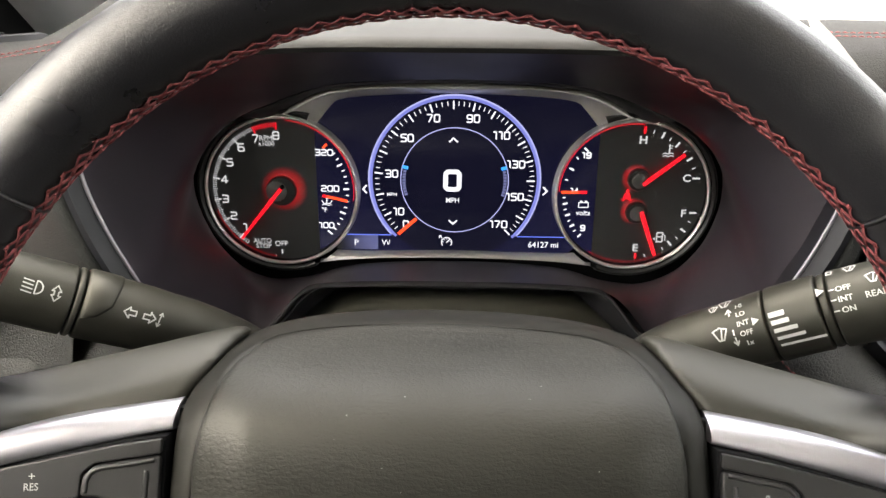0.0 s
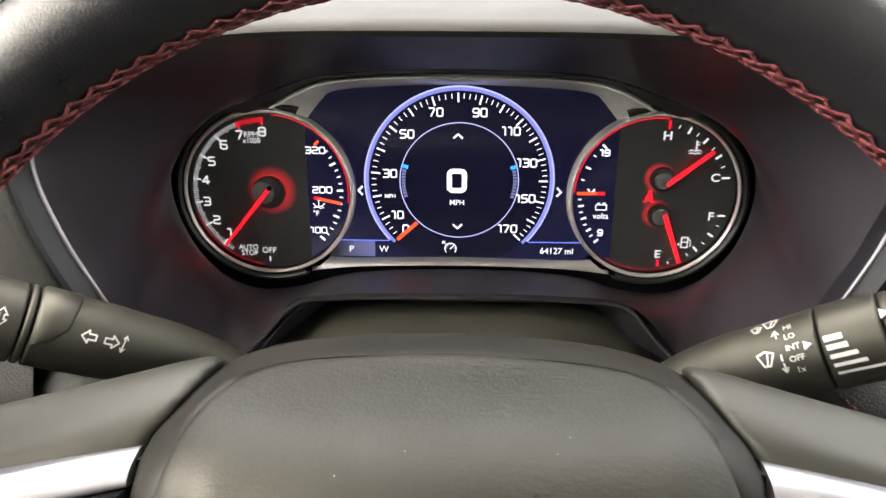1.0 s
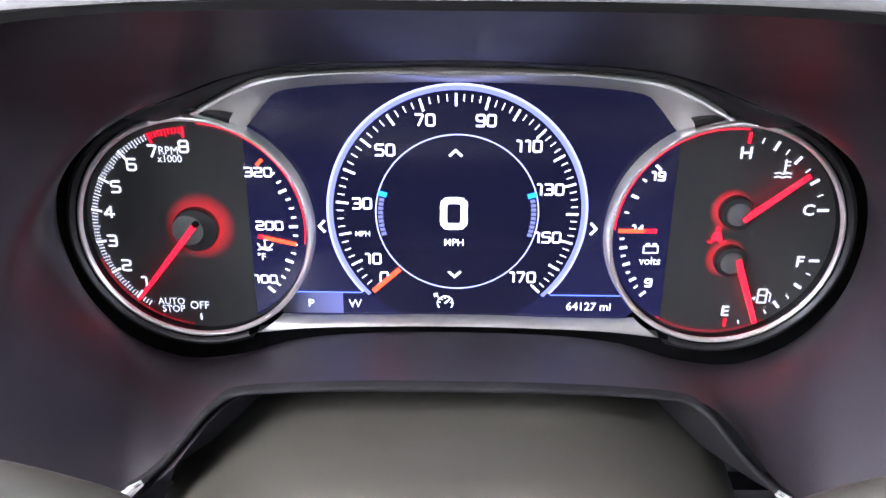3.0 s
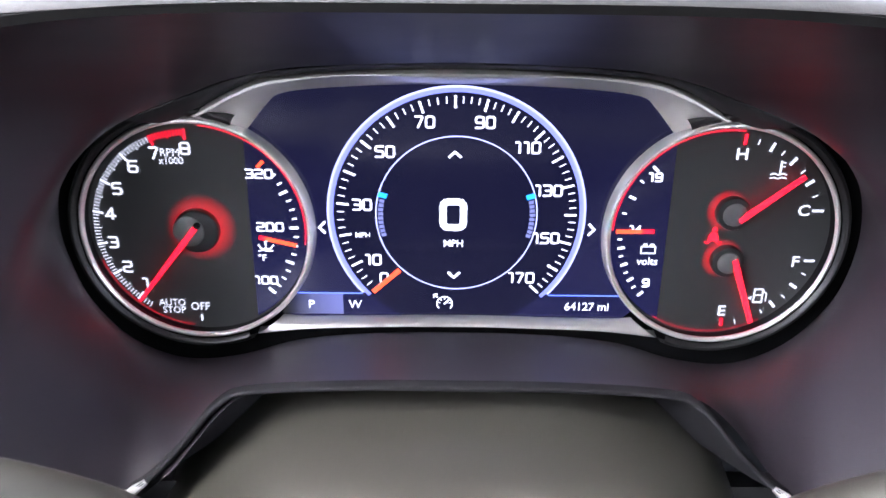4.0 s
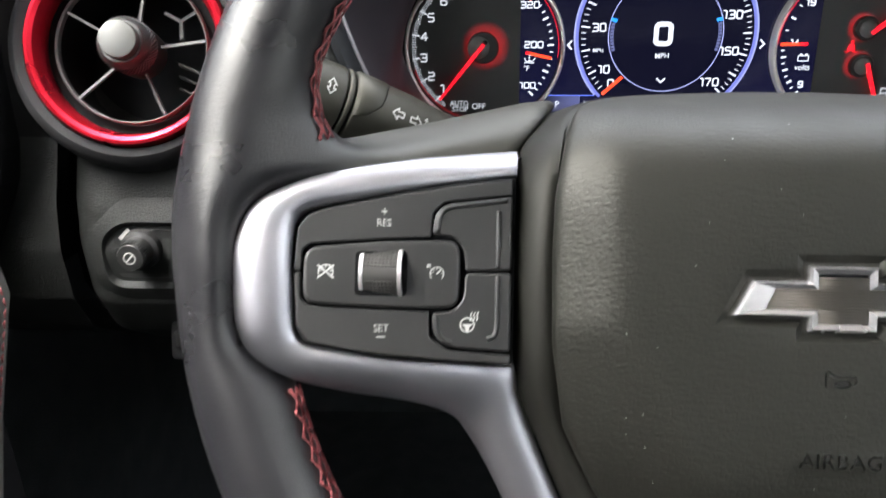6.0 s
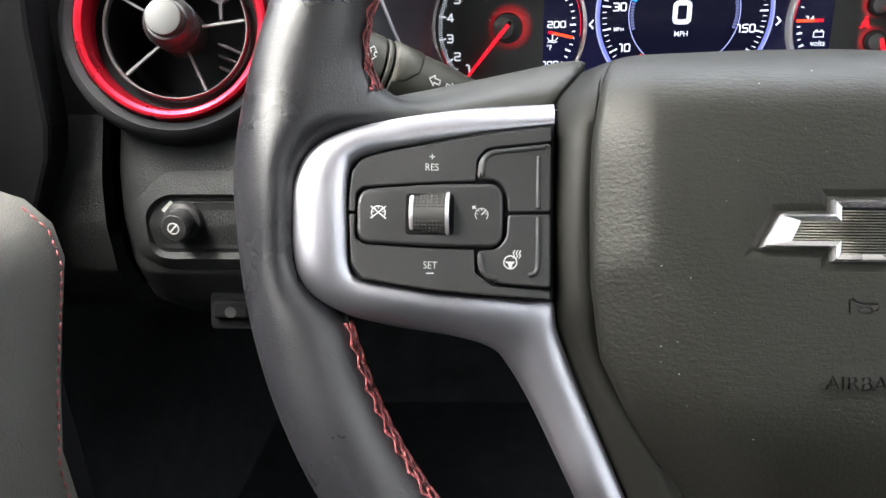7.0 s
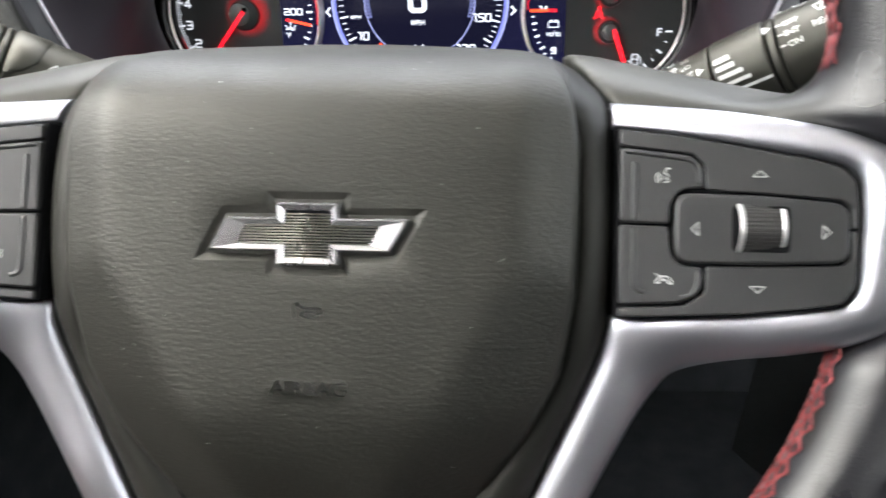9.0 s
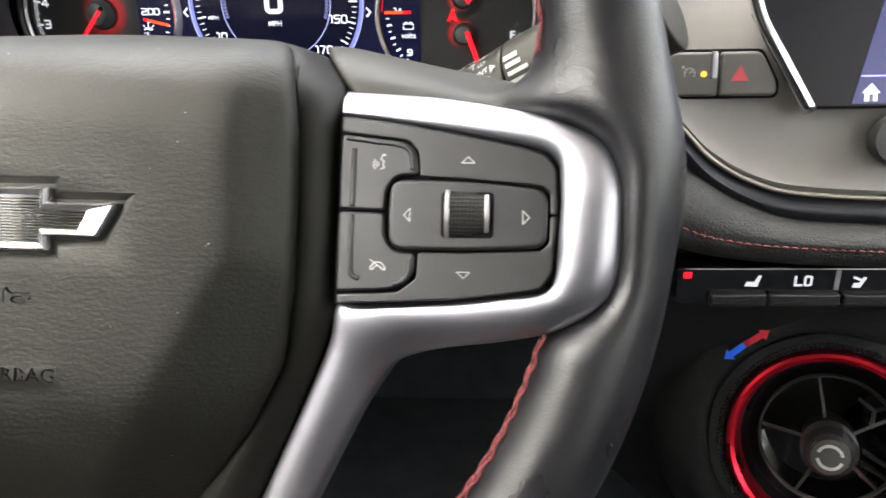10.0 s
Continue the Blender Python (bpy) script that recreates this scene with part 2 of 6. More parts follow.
brighter_below(SCREEN, -0.036, 0.045, 0.85, 0.36)
LCDBLACK = glow("black_lcd_disc", (0.0030, 0.0031, 0.0110), 1.0, base=(0.004, 0.004, 0.005), rough=0.14)
AMBER = glow("amber_led", (1.0, 0.45, 0.03), 1.2)
HAZARD = surface("red_printed_triangle", (0.5, 0.05, 0.06), 0.5)
BLUEPRINT = surface("blue_print", (0.008, 0.15, 0.92), 0.5)
REDPRINT = surface("red_print", (0.78, 0.03, 0.06), 0.5)


# ---------------------------------------------------------------- mesh helpers
def mesh_from(name, verts, faces, material, smooth=True):
    me = bpy.data.meshes.new(name)
    me.from_pydata([tuple(v) for v in verts], [], faces)
    me.materials.append(material)
    if smooth:
        me.polygons.foreach_set("use_smooth", [True] * len(me.polygons))
    me.update()
    return me


def part(name, bm, material, parent=None, label="", smooth=True, sharp=35):
    """Links a bmesh (or a pair of vertices and faces) as one mesh object under a thing or a part."""
    if isinstance(bm, tuple):
        me = mesh_from(name, bm[0], bm[1], material, smooth)
        b2 = bmesh.new()
        b2.from_mesh(me)
    else:
        me = bpy.data.meshes.new(name)
        me.materials.append(material)
        b2 = bm
    bmesh.ops.recalc_face_normals(b2, faces=b2.faces[:])
    for f in b2.faces:
        f.smooth = smooth
    if smooth and sharp:
        for e in b2.edges:
            if len(e.link_faces) == 2 and e.calc_face_angle(0) > radians(sharp):
                e.smooth = False
    b2.to_mesh(me)
    b2.free()
    ob = new(name, me)
    ob.parent = parent
    if label:
        ob["label"] = label
    return ob


def thing(name, label, category, m=None, group="", kind=""):
    ob = new(name)
    ob.empty_display_size = 0.02
    if m is not None:
        ob.matrix_world = m
    return tagged(ob, label, category, group, kind)


def spline(pts, n, closed=False):
    """n points along a smooth curve through pts."""
    p = np.array(pts, float)
    k = len(p)
    if closed:
        ext = np.vstack([p[-1:], p, p[:2]])
        segs = k
    else:
        ext = np.vstack([2 * p[0] - p[1], p, 2 * p[-1] - p[-2]])
        segs = k - 1
    out = []
    for t in np.linspace(0, segs, n, endpoint=not closed):
        i = min(int(t), segs - 1)
        f = t - i
        a, b, c, d = ext[i], ext[i + 1], ext[i + 2], ext[i + 3]
        out.append(0.5 * (2 * b + (c - a) * f + (2 * a - 5 * b + 4 * c - d) * f * f + (3 * b - a - 3 * c + d) * f ** 3))
    return np.array(out)


def loft(rings, closed=True, cap_start=False, cap_end=False):
    """Vertices and faces of a skin over rings of equal length."""
    rings = [np.asarray(r, float) for r in rings]
    n = len(rings[0])
    verts = np.vstack(rings)
    faces = []
    for i in range(len(rings) - 1):
        for j in range(n if closed else n - 1):
            a, b = i * n + j, i * n + (j + 1) % n
            faces.append((a, b, b + n, a + n))
    if cap_start:
        faces.append(tuple(range(n))[::-1])
    if cap_end:
        faces.append(tuple(range((len(rings) - 1) * n, len(rings) * n)))
    return verts, faces


def join(*pieces):
    verts, faces, k = [], [], 0
    for v, f in pieces:
        verts.append(np.asarray(v, float))
        faces += [tuple(i + k for i in face) for face in f]
        k += len(v)
    return np.vstack(verts), faces


def revolve(profile, n=64, start=0.0, end=360.0):
    """Profile of (radius, height) turned round the z axis."""
    full = abs(end - start) >= 360
    angles = np.radians(np.linspace(start, end, n, endpoint=not full))
    rings = [[(r * math.cos(a), r * math.sin(a), h) for r, h in profile] for a in angles]
    if full:
        rings.append(rings[0])
    v, f = loft(rings, closed=False)
    return v, f


def tube(path, radii, n=10, caps=True):
    """A round bar along a path; radii: one number or one per point."""
    p = np.asarray(path, float)
    r = np.broadcast_to(radii, (len(p),))
    t = np.gradient(p, axis=0)
    t /= np.linalg.norm(t, axis=1)[:, None] + 1e-12
    up = np.array((0.0, 0.0, 1.0)) if abs(t[0][2]) < 0.9 else np.array((1.0, 0.0, 0.0))
    rings = []
    for i in range(len(p)):
        a = np.cross(t[i], up)
        a /= np.linalg.norm(a)
        b = np.cross(a, t[i])
        up = b
        ang = np.linspace(0, 2 * math.pi, n, endpoint=False)
        rings.append(p[i] + r[i] * (np.cos(ang)[:, None] * a + np.sin(ang)[:, None] * b))
    return loft(rings, True, caps, caps)


def inset(poly, d):
    """The polygon moved inwards by d (counter-clockwise)."""
    p = np.asarray(poly, float)
    a, b = np.roll(p, 1, 0), np.roll(p, -1, 0)
    e1, e2 = p - a, b - p
    n1 = np.stack([-e1[:, 1], e1[:, 0]], 1)
    n2 = np.stack([-e2[:, 1], e2[:, 0]], 1)
    n1 /= np.linalg.norm(n1, axis=1)[:, None] + 1e-9
    n2 /= np.linalg.norm(n2, axis=1)[:, None] + 1e-9
    m = n1 + n2
    m /= np.maximum((m * n1).sum(1), 0.5)[:, None]
    return p + d * m


def ccw(poly):
    p = np.asarray(poly, float)
    x, y = p[:, 0], p[:, 1]
    return p if (x * np.roll(y, -1) - y * np.roll(x, -1)).sum() > 0 else p[::-1]


def rounded(poly, radius, steps=4):
    """The polygon with its corners rounded."""
    p = ccw(poly)
    rad = np.broadcast_to(radius, (len(p),))
    if not np.allclose(p[0], poly[0]):
        rad = rad[::-1]
    out = []
    for i in range(len(p)):
        a, b, c = p[i - 1], p[i], p[(i + 1) % len(p)]
        u, v = a - b, c - b
        lu, lv = np.linalg.norm(u), np.linalg.norm(v)
        d = min(rad[i], lu * 0.48, lv * 0.48)
        s, e = b + u / lu * d, b + v / lv * d
        for k in range(steps + 1):
            f = k / steps
            out.append((1 - f) ** 2 * s + 2 * f * (1 - f) * b + f * f * e)
    return np.array(out)


def plate(poly, top, thick, bevel=0.0006, steps=2):
    """An extruded polygon with rounded upper edges. top: a height, or a function of x, y."""
    p = ccw(poly)
    height = top if callable(top) else (lambda x, y: top)
    rings = [[(x, y, height(x, y) - thick) for x, y in p]]
    for k in range(steps + 1):
        a = math.pi / 2 * k / steps
        q = inset(p, bevel * (1 - math.cos(a)))
        rings.append([(x, y, height(x, y) - bevel * (1 - math.sin(a))) for x, y in q])
    rings.append([(x, y, height(x, y)) for x, y in inset(p, bevel * 1.3)])
    return loft(rings, True, False, True)


def moved(vf, m):
    v, f = vf
    mm = np.array(m)
    return np.asarray(v) @ mm[:3, :3].T + mm[:3, 3], f


TEXTS = {}


def lettering(text, height, extrude=0.00012, wide=1.0, bold=0.0):
    """Flat lettering in the x, y plane, centred, with the given height of its capitals."""
    key = (text, bold)
    if key not in TEXTS:
        cu = bpy.data.curves.new("lettering", "FONT")
        cu.body, cu.size, cu.resolution_u, cu.offset = text, 1.0, 3, bold
        ob = new("lettering", cu)
        dg = bpy.context.evaluated_depsgraph_get()
        me = ob.evaluated_get(dg).to_mesh()
        v = np.array([x.co[:] for x in me.vertices])
        f = [tuple(q.vertices) for q in me.polygons]
        ob.evaluated_get(dg).to_mesh_clear()
        bpy.data.objects.remove(ob)
        bpy.data.curves.remove(cu)
        TEXTS[key] = (v, f)
    v, f = TEXTS[key]
    v = v.copy()
    lo, hi = v.min(0), v.max(0)
    v = (v - (lo + hi) / 2) * (height / (hi[1] - lo[1]))
    v[:, 0] *= wide
    v[:, 2] = extrude
    return v, f


def stroke(pts, width, z=0.0001, closed=False):
    """A flat line of the given width in the x, y plane."""
    p = np.asarray(pts, float)
    if closed:
        p = np.vstack([p, p[:1]])
    out_v, out_f = [], []
    for i in range(len(p) - 1):
        d = p[i + 1] - p[i]
        L = np.linalg.norm(d)
        d = d / (L + 1e-9)
        n = np.array((-d[1], d[0])) * width / 2
        a, b = p[i] - d * width * 0.3, p[i + 1] + d * width * 0.3
        k = len(out_v)
        out_v += [(*(a - n), z), (*(b - n), z), (*(b + n), z), (*(a + n), z)]
        out_f.append((k, k + 1, k + 2, k + 3))
        z += 1e-6
    return np.array(out_v), out_f


def arc(cx, cy, r, a0, a1, n=24):
    return [(cx + r * math.cos(math.radians(a)), cy + r * math.sin(math.radians(a))) for a in np.linspace(a0, a1, n)]


def flat(poly, z=0.0001):
    return np.array([(x, y, z) for x, y in poly]), [tuple(range(len(poly)))]


def shifted(vf, x=0.0, y=0.0, z=0.0, k=1.0, turn=0.0):
    v, f = vf
    c, s = math.cos(radians(turn)), math.sin(radians(turn))
    v = np.asarray(v) * k
    return np.stack([v[:, 0] * c - v[:, 1] * s + x, v[:, 0] * s + v[:, 1] * c + y, v[:, 2] + z], 1), f


def surface_nets(f, lo, hi, step):
    """A mesh of the zero level of f(x, y, z), with its vertices drawn onto the level."""
    ax = [np.arange(a, b + step, step) for a, b in zip(lo, hi)]
    X, Y, Z = np.meshgrid(*ax, indexing="ij")
    S = f(X, Y, Z)
    ins = S < 0
    sh = [s - 1 for s in S.shape]
    pos, cnt = np.zeros((*sh, 3)), np.zeros(sh)
    corner = [(i, j, k) for i in (0, 1) for j in (0, 1) for k in (0, 1)]

    def sub(A, c):
        return A[c[0]:c[0] + sh[0], c[1]:c[1] + sh[1], c[2]:c[2] + sh[2]]
    for a in corner:
        for d in range(3):
            if a[d]:
                continue
            b = tuple(1 if q == d else a[q] for q in range(3))
            sa, sb = sub(S, a), sub(S, b)
            cross = (sa < 0) != (sb < 0)
            t = np.where(cross, sa / np.where(cross, sa - sb, 1), 0)
            for q in range(3):
                pos[..., q] += np.where(cross, a[q] + (t if q == d else 0), 0)
            cnt += cross
    act = cnt > 0
    idx = -np.ones(sh, int)
    idx[act] = np.arange(act.sum())
    base = np.stack(np.meshgrid(*[np.arange(s) for s in sh], indexing="ij"), -1)
    V = (base[act] + pos[act] / cnt[act][:, None]) * step + np.array(lo)
    faces = []
    for d in range(3):
        e1, e2 = [q for q in range(3) if q != d]
        s0 = [slice(None)] * 3
        s1 = [slice(None)] * 3
        s0[d], s1[d] = slice(0, -1), slice(1, None)
        cross = ins[tuple(s0)] != ins[tuple(s1)]
        I = np.argwhere(cross)
        I = I[(I[:, e1] > 0) & (I[:, e2] > 0) & (I[:, e1] < sh[e1]) & (I[:, e2] < sh[e2])]

        def cell(o1, o2):
            c = I.copy()
            c[:, e1] -= o1
            c[:, e2] -= o2
            return idx[c[:, 0], c[:, 1], c[:, 2]]
        q = np.stack([cell(1, 1), cell(0, 1), cell(0, 0), cell(1, 0)], 1)
        faces += [tuple(r) for r in q.tolist()]
    h = step * 0.1
    for _ in range(3):
        g = np.stack([f(V[:, 0] + h, V[:, 1], V[:, 2]) - f(V[:, 0] - h, V[:, 1], V[:, 2]),
                      f(V[:, 0], V[:, 1] + h, V[:, 2]) - f(V[:, 0], V[:, 1] - h, V[:, 2]),
                      f(V[:, 0], V[:, 1], V[:, 2] + h) - f(V[:, 0], V[:, 1], V[:, 2] - h)], 1) / (2 * h)
        V = V - np.clip(f(V[:, 0], V[:, 1], V[:, 2])[:, None] * g / ((g * g).sum(1)[:, None] + 1e-6), -step, step) * 0.8
    return V, faces

# ---------------------------------------------------------------- the cabin shell
def box_vf(x0, x1, y0, y1, z0, z1):
    v = [(x, y, z) for x in (x0, x1) for y in (y0, y1) for z in (z0, z1)]
    return np.array(v), [(0, 1, 3, 2), (4, 6, 7, 5), (0, 4, 5, 1), (2, 3, 7, 6), (0, 2, 6, 4), (1, 5, 7, 3)]


def structure(name, vf, material, label, category="structure", smooth=False):
    return tagged(part(name, vf, material, None, "", smooth), label, category, "", "structure")


structure("floor", box_vf(-0.50, 1.22, -2.30, 1.0, 0.36, 0.40), CARPET, "black carpeted car floor in deep shade", "floor")
structure("wall_firewall", box_vf(-0.50, 1.22, 0.96, 1.0, 0.40, 0.98), CARPET, "black carpeted footwell wall", "wall")
# unseen wall added to keep light from behind off the wheel's pad
structure("wall_light_block", box_vf(-0.34, 0.38, -0.52, -0.46, 0.40, 1.50), LOWER, "unseen dark wall behind the camera, added to block rear light", "wall")
structure("wall_rear", box_vf(-0.50, 1.22, -2.30, -2.24, 0.40, 1.10), PANEL, "plain charcoal wall closing the cabin behind", "wall")
# black sheet added where the corner by the door lies in shade
structure("trim_door_shade", moved(plate([(-0.46, 0.87), (-0.366, 0.878), (-0.357, 0.8975), (-0.348, 0.917), (-0.344, 0.935), (-0.343, 0.985), (-0.335, 1.06), (-0.36, 1.10), (-0.46, 1.12)], 0.0, 0.02, 0.003), pose(0, 0.356, 0, 90, 0, 0)), GAP, "black sheet standing for the shade between dash and door", "door seal")
structure("ground", box_vf(-60, 60, -60, 60, -0.02, 0.0), PAVING, "pale concrete ground outside the car", "ground")
structure("trim_sail", box_vf(-0.47, -0.45, 0.36, 0.92, 0.98, 1.36), PALE, "pale panel at the front of the side window", "window trim")
structure("ceiling", box_vf(-0.46, 1.18, -2.30, 0.30, 1.52, 1.55), CLOTH, "pale cloth headliner", "ceiling")
structure("wall_right_door", box_vf(1.16, 1.22, -2.24, 0.96, 0.40, 1.06), PANEL, "charcoal door card", "wall")
structure("wall_left_kick", box_vf(-0.50, -0.44, -2.24, 0.96, 0.40, 0.80), CARPET, "dark carpeted side of the footwell", "wall")
structure("wall_left_sill", box_vf(-0.50, -0.44, -2.24, 0.96, 0.80, 1.13), GAP, "black lower side of the door opening", "wall")
for xa, xb, wide in ((-0.46, -0.40, 0.075), (1.12, 1.18, -0.02)):
    v, f = loft([[(xa, 0.98, 1.0), (xb + wide, 0.98, 1.0), (xb + wide, 0.90, 1.0), (xa, 0.90, 1.0)], [(xa + 0.02, 0.34, 1.53), (xb + 0.02, 0.34, 1.53), (xb + 0.02, 0.24, 1.53), (xa + 0.02, 0.24, 1.53)]], True, True, True)
    structure("trim_pillar", (v, f), PALE, "pale windscreen pillar trim", "pillar trim")
    structure("trim_pillar", box_vf(xa, xb, -0.62, -0.48, 1.0, 1.53), CLOTH, "pale door pillar trim", "pillar trim")
    structure("trim_pillar", box_vf(xa, xb, -2.24, -1.80, 1.0, 1.53), CLOTH, "pale rear pillar trim", "pillar trim")

# ---------------------------------------------------------------- steering wheel
MM = 0.001
wheel = thing("steering_wheel", "black leather steering wheel with red stitching and satin silver spokes", "steering wheel",
              pose(0.004, 0.192, 0.926, 70, 0, 0) @ pose(0, 0, 0, 0, 0, -1.5))
RC, RT, RV, RW, RX = 177.5, 16.0, 14.0, -10.0, -2.0


def smin(a, b, k):
    h = np.clip(0.5 + 0.5 * (b - a) / k, 0, 1)
    return b * (1 - h) + a * h - k * h * (1 - h)


def cone(x, y, z, a, b, ra, rb):
    a, b = np.array(a, float), np.array(b, float)
    d = b - a
    t = np.clip(((x - a[0]) * d[0] + (y - a[1]) * d[1] + (z - a[2]) * d[2]) / (d @ d), 0, 1)
    return np.sqrt((x - a[0] - t * d[0]) ** 2 + (y - a[1] - t * d[1]) ** 2 + (z - a[2] - t * d[2]) ** 2) - (ra + (rb - ra) * t)


def rim_level(x, y, z):
    xs = x - RX * np.clip((110 - y) / 60, 0, 1)
    q = np.sqrt(xs * xs + (y - RV) ** 2) - RC
    ring = np.sqrt(q * q + (z - RW) ** 2) - RT
    ang = np.degrees(np.arctan2(y - RV, np.abs(x)))
    ring = ring + 0.7 * np.exp(-((ang - 36.5) / 0.55) ** 2)
    ax = np.abs(x)
    cover = cone(ax, y, z, (166, 20, -22), (84, 44, -54), 16, 17)
    cut = (ax * -1 + 90 - (y - 46) * 0.65) * 0.84
    cover = smin(cover, cone(ax, y, z, (163, 33.5, -47), (80, 54.6, -66.8), 14.8, 13.2), 13.0)
    cover = -smin(-cover, -cut, 2.4)
    ring = smin(ring, cone(ax, y, z, (160, 39, -17), (167, 64, -12), 9.0, 7.0), 14.0)
    s = smin(ring, cover, 27.0)
    low = cone(ax, y, z, (160, -8, -24), (100, -14, -40), 12, 9)
    s = smin(s, low, 14.0)
    # bed in which the silver trim lies
    bed = -smin(smin(-(y - 31.4 - 0.17 * (162 - ax)), y + 25.2 + 0.16 * (160 - ax), 14.0), 173.4 - ax, 18.0)
    bed = np.maximum(bed, (-9 - 0.25 * np.clip(172 - ax, 0, 90)) - z)
    return -smin(-s, bed, 9.0)


V, F = surface_nets(rim_level, (-200, -186, -84), (200, 214, 16), 2.6)
rim = part("rim", (V * MM, F), LEATHER, wheel, "black leather rim, shiny from wear", sharp=0)

# red herringbone stitching round the inside of the rim
stitches = []
count = 138
tube_r = RT + 0.35


def on_rim(arc_mm, across_mm, lift=0.0):
    th = arc_mm / 161.0
    ph = math.pi - (across_mm / RT) * 1.0 - 0.10 - 0.22 * max(0.0, -math.sin(th)) * (1.0 if math.cos(th) < 0 else 0.4)
    r = RC + (tube_r + lift) * math.cos(ph)
    el = math.degrees(math.asin(min(1.0, abs(math.sin(th)))))
    if math.sin(th) > 0:
        r -= 12.0 * math.exp(-((max(el, 13.0) - 13.0) / 6.0) ** 2)
    low = RX * min(1.0, max(0.0, (110 - RV - r * math.sin(th)) / 60))
    q = np.array((r * math.cos(th) + low, RV + r * math.sin(th), RW + (tube_r + lift) * math.sin(ph)))
    if math.sin(th) > 0 and el < 26:
        # keep to the skin where the rim swells into the spoke
        for _ in range(6):
            g = np.array([float(rim_level(*(q + 0.4 * e)) - rim_level(*(q - 0.4 * e))) / 0.8 for e in np.eye(3)])
            q = q - g * (float(rim_level(*q)) - 0.35 - lift) / max(0.2, g @ g)
    return tuple(q * MM)


step = 2 * math.pi * 161.0 / count
for i in range(count):
    s0 = i * step
    deg = (math.degrees(s0 / 161.0) + 360) % 360
    near = min(abs(deg - 0), abs(deg - 360), abs(deg - 180))
    side = 14.0 if math.sin(s0 / 161.0) > 0 else 14
    if near < side:
        continue
    j = lambda: random.uniform(-0.3, 0.3)
    for (a, b), (c, d) in (((0.0, -1.2), (1.0, 3.0)), ((0.0, 3.0), (1.0, -1.2)), ((0.0, -5.4), (1.0, -1.2)), ((0.0, -1.2), (1.0, -5.4)), ((0.9, 3.0), (1.1, 2.9))):
        for k in (-0.28, 0.28):
            p0 = on_rim(s0 + a * step + j(), b + k + j())
            pm = on_rim(s0 + (a + c) / 2 * step, (b + d) / 2 + k, 0.5)
            p1 = on_rim(s0 + c * step + j(), d + k + j())
            stitches.append(tube(spline([p0, pm, p1], 4), [0.00022, 0.00032, 0.00032, 0.00022], 5))
tagged(part("stitching", join(*stitches), THREAD, rim, "dark red herringbone stitching", sharp=0), kind="stuff")

# cross seams of the leather
for deg in (36.5, 143.5):
    ring = []
    for a in np.linspace(0, 2 * math.pi, 40, endpoint=False):
        r = RC + (RT + 0.05) * math.cos(a)
        ring.append((r * math.cos(radians(deg)) * MM, (RV + r * math.sin(radians(deg))) * MM, (RW + (RT + 0.05) * math.sin(a)) * MM))
    part("leather_seam", tube(ring + ring[:1], 0.0008, 6, False), LEATHER, rim, "folded seam across the leather", sharp=0)

# centre pad over the airbag
PADW = [(-150, 40), (-120, 42), (-95, 46), (-84, 51), (-60, 66), (-41, 75.5), (-15, 79.5), (12, 80), (30, 79.5), (42, 77.5), (50, 75.6), (54, 74.4), (58, 72.4), (61, 70.2), (64, 66.4), (66.4, 60.6), (68, 53.4), (69.2, 43), (70.1, 29), (70.7, 13), (70.9, 3)]
PADT = [(-150, -14), (-95, -5.0), (-70, -1.5), (-52, 0), (30, 0), (40, -1.5), (48, -6.5), (55, -16), (61, -30), (65.5, -45), (68.6, -55), (70.9, -63.5)]


def table(rows, x):
    xs, ys = zip(*rows)
    return float(np.interp(x, xs, ys))


def smooth_table(rows, x, r=4.0):
    return sum(table(rows, x + d) * k for d, k in ((-r, 1), (-r / 2, 2), (0, 2), (r / 2, 2), (r, 1))) / 8


OUTLINE = np.array([(smooth_table(PADW, v, 1.5), v) for v in np.linspace(-150, 70.9, 400)] + [(0.0, 70.9)])


def pad_height(u, v):
    h = smooth_table(PADW, v, 1.5)
    e = max(h - abs(u), 0)
    a, b = OUTLINE[:-1], OUTLINE[1:]
    d = b - a
    t = np.clip((((abs(u), v) - a) * d).sum(1) / (d * d).sum(1), 0, 1)
    near = float(np.sqrt((((abs(u), v) - a - d * t[:, None]) ** 2).sum(1).min()))
    fade = min(1.0, max(0.0, (69 - v) / 16))
    # flat face in the middle, falling away in facets beside and below it
    out = [abs(u) - 63.0, 0.88 * abs(u) - 0.48 * v - 58.6]
    m = 0.8 * math.log(sum(math.exp(min(q, 200.0) / 0.8) for q in out))
    fall = 0.47 * fade * 1.3 * math.log(1 + math.exp(m / 1.3))
    fall += 0.34 * 7.0 * math.log(1 + math.exp((-60.0 - v) / 7.0))
    if near < 2.6:
        fall += (2.0 + 1.4 * fade) * (1 - math.sqrt(max(0, 1 - (1 - near / 2.6) ** 2)))
    return smooth_table(PADT, v) - fall


rows_v = np.concatenate([np.linspace(-150, 40, 60), np.linspace(41.5, 66, 24), np.array([66.8, 67.6, 68.3, 68.9, 69.4, 69.8, 70.15, 70.4, 70.6, 70.75, 70.85, 70.9])])
cols = np.concatenate([[-1, -0.997, -0.99, -0.98, -0.965], np.linspace(-0.94, 0.94, 52), [0.965, 0.98, 0.99, 0.997, 1]])
grid = []
for v in rows_v:
    h = smooth_table(PADW, v, 1.5)
    grid.append([(c * h * MM, v * MM, pad_height(c * h, v) * MM) for c in cols])
grid.append([(x, y + 0.0002, z - 0.012) for x, y, z in grid[-1]])
pv, pf = loft(grid, False)
n = len(cols)
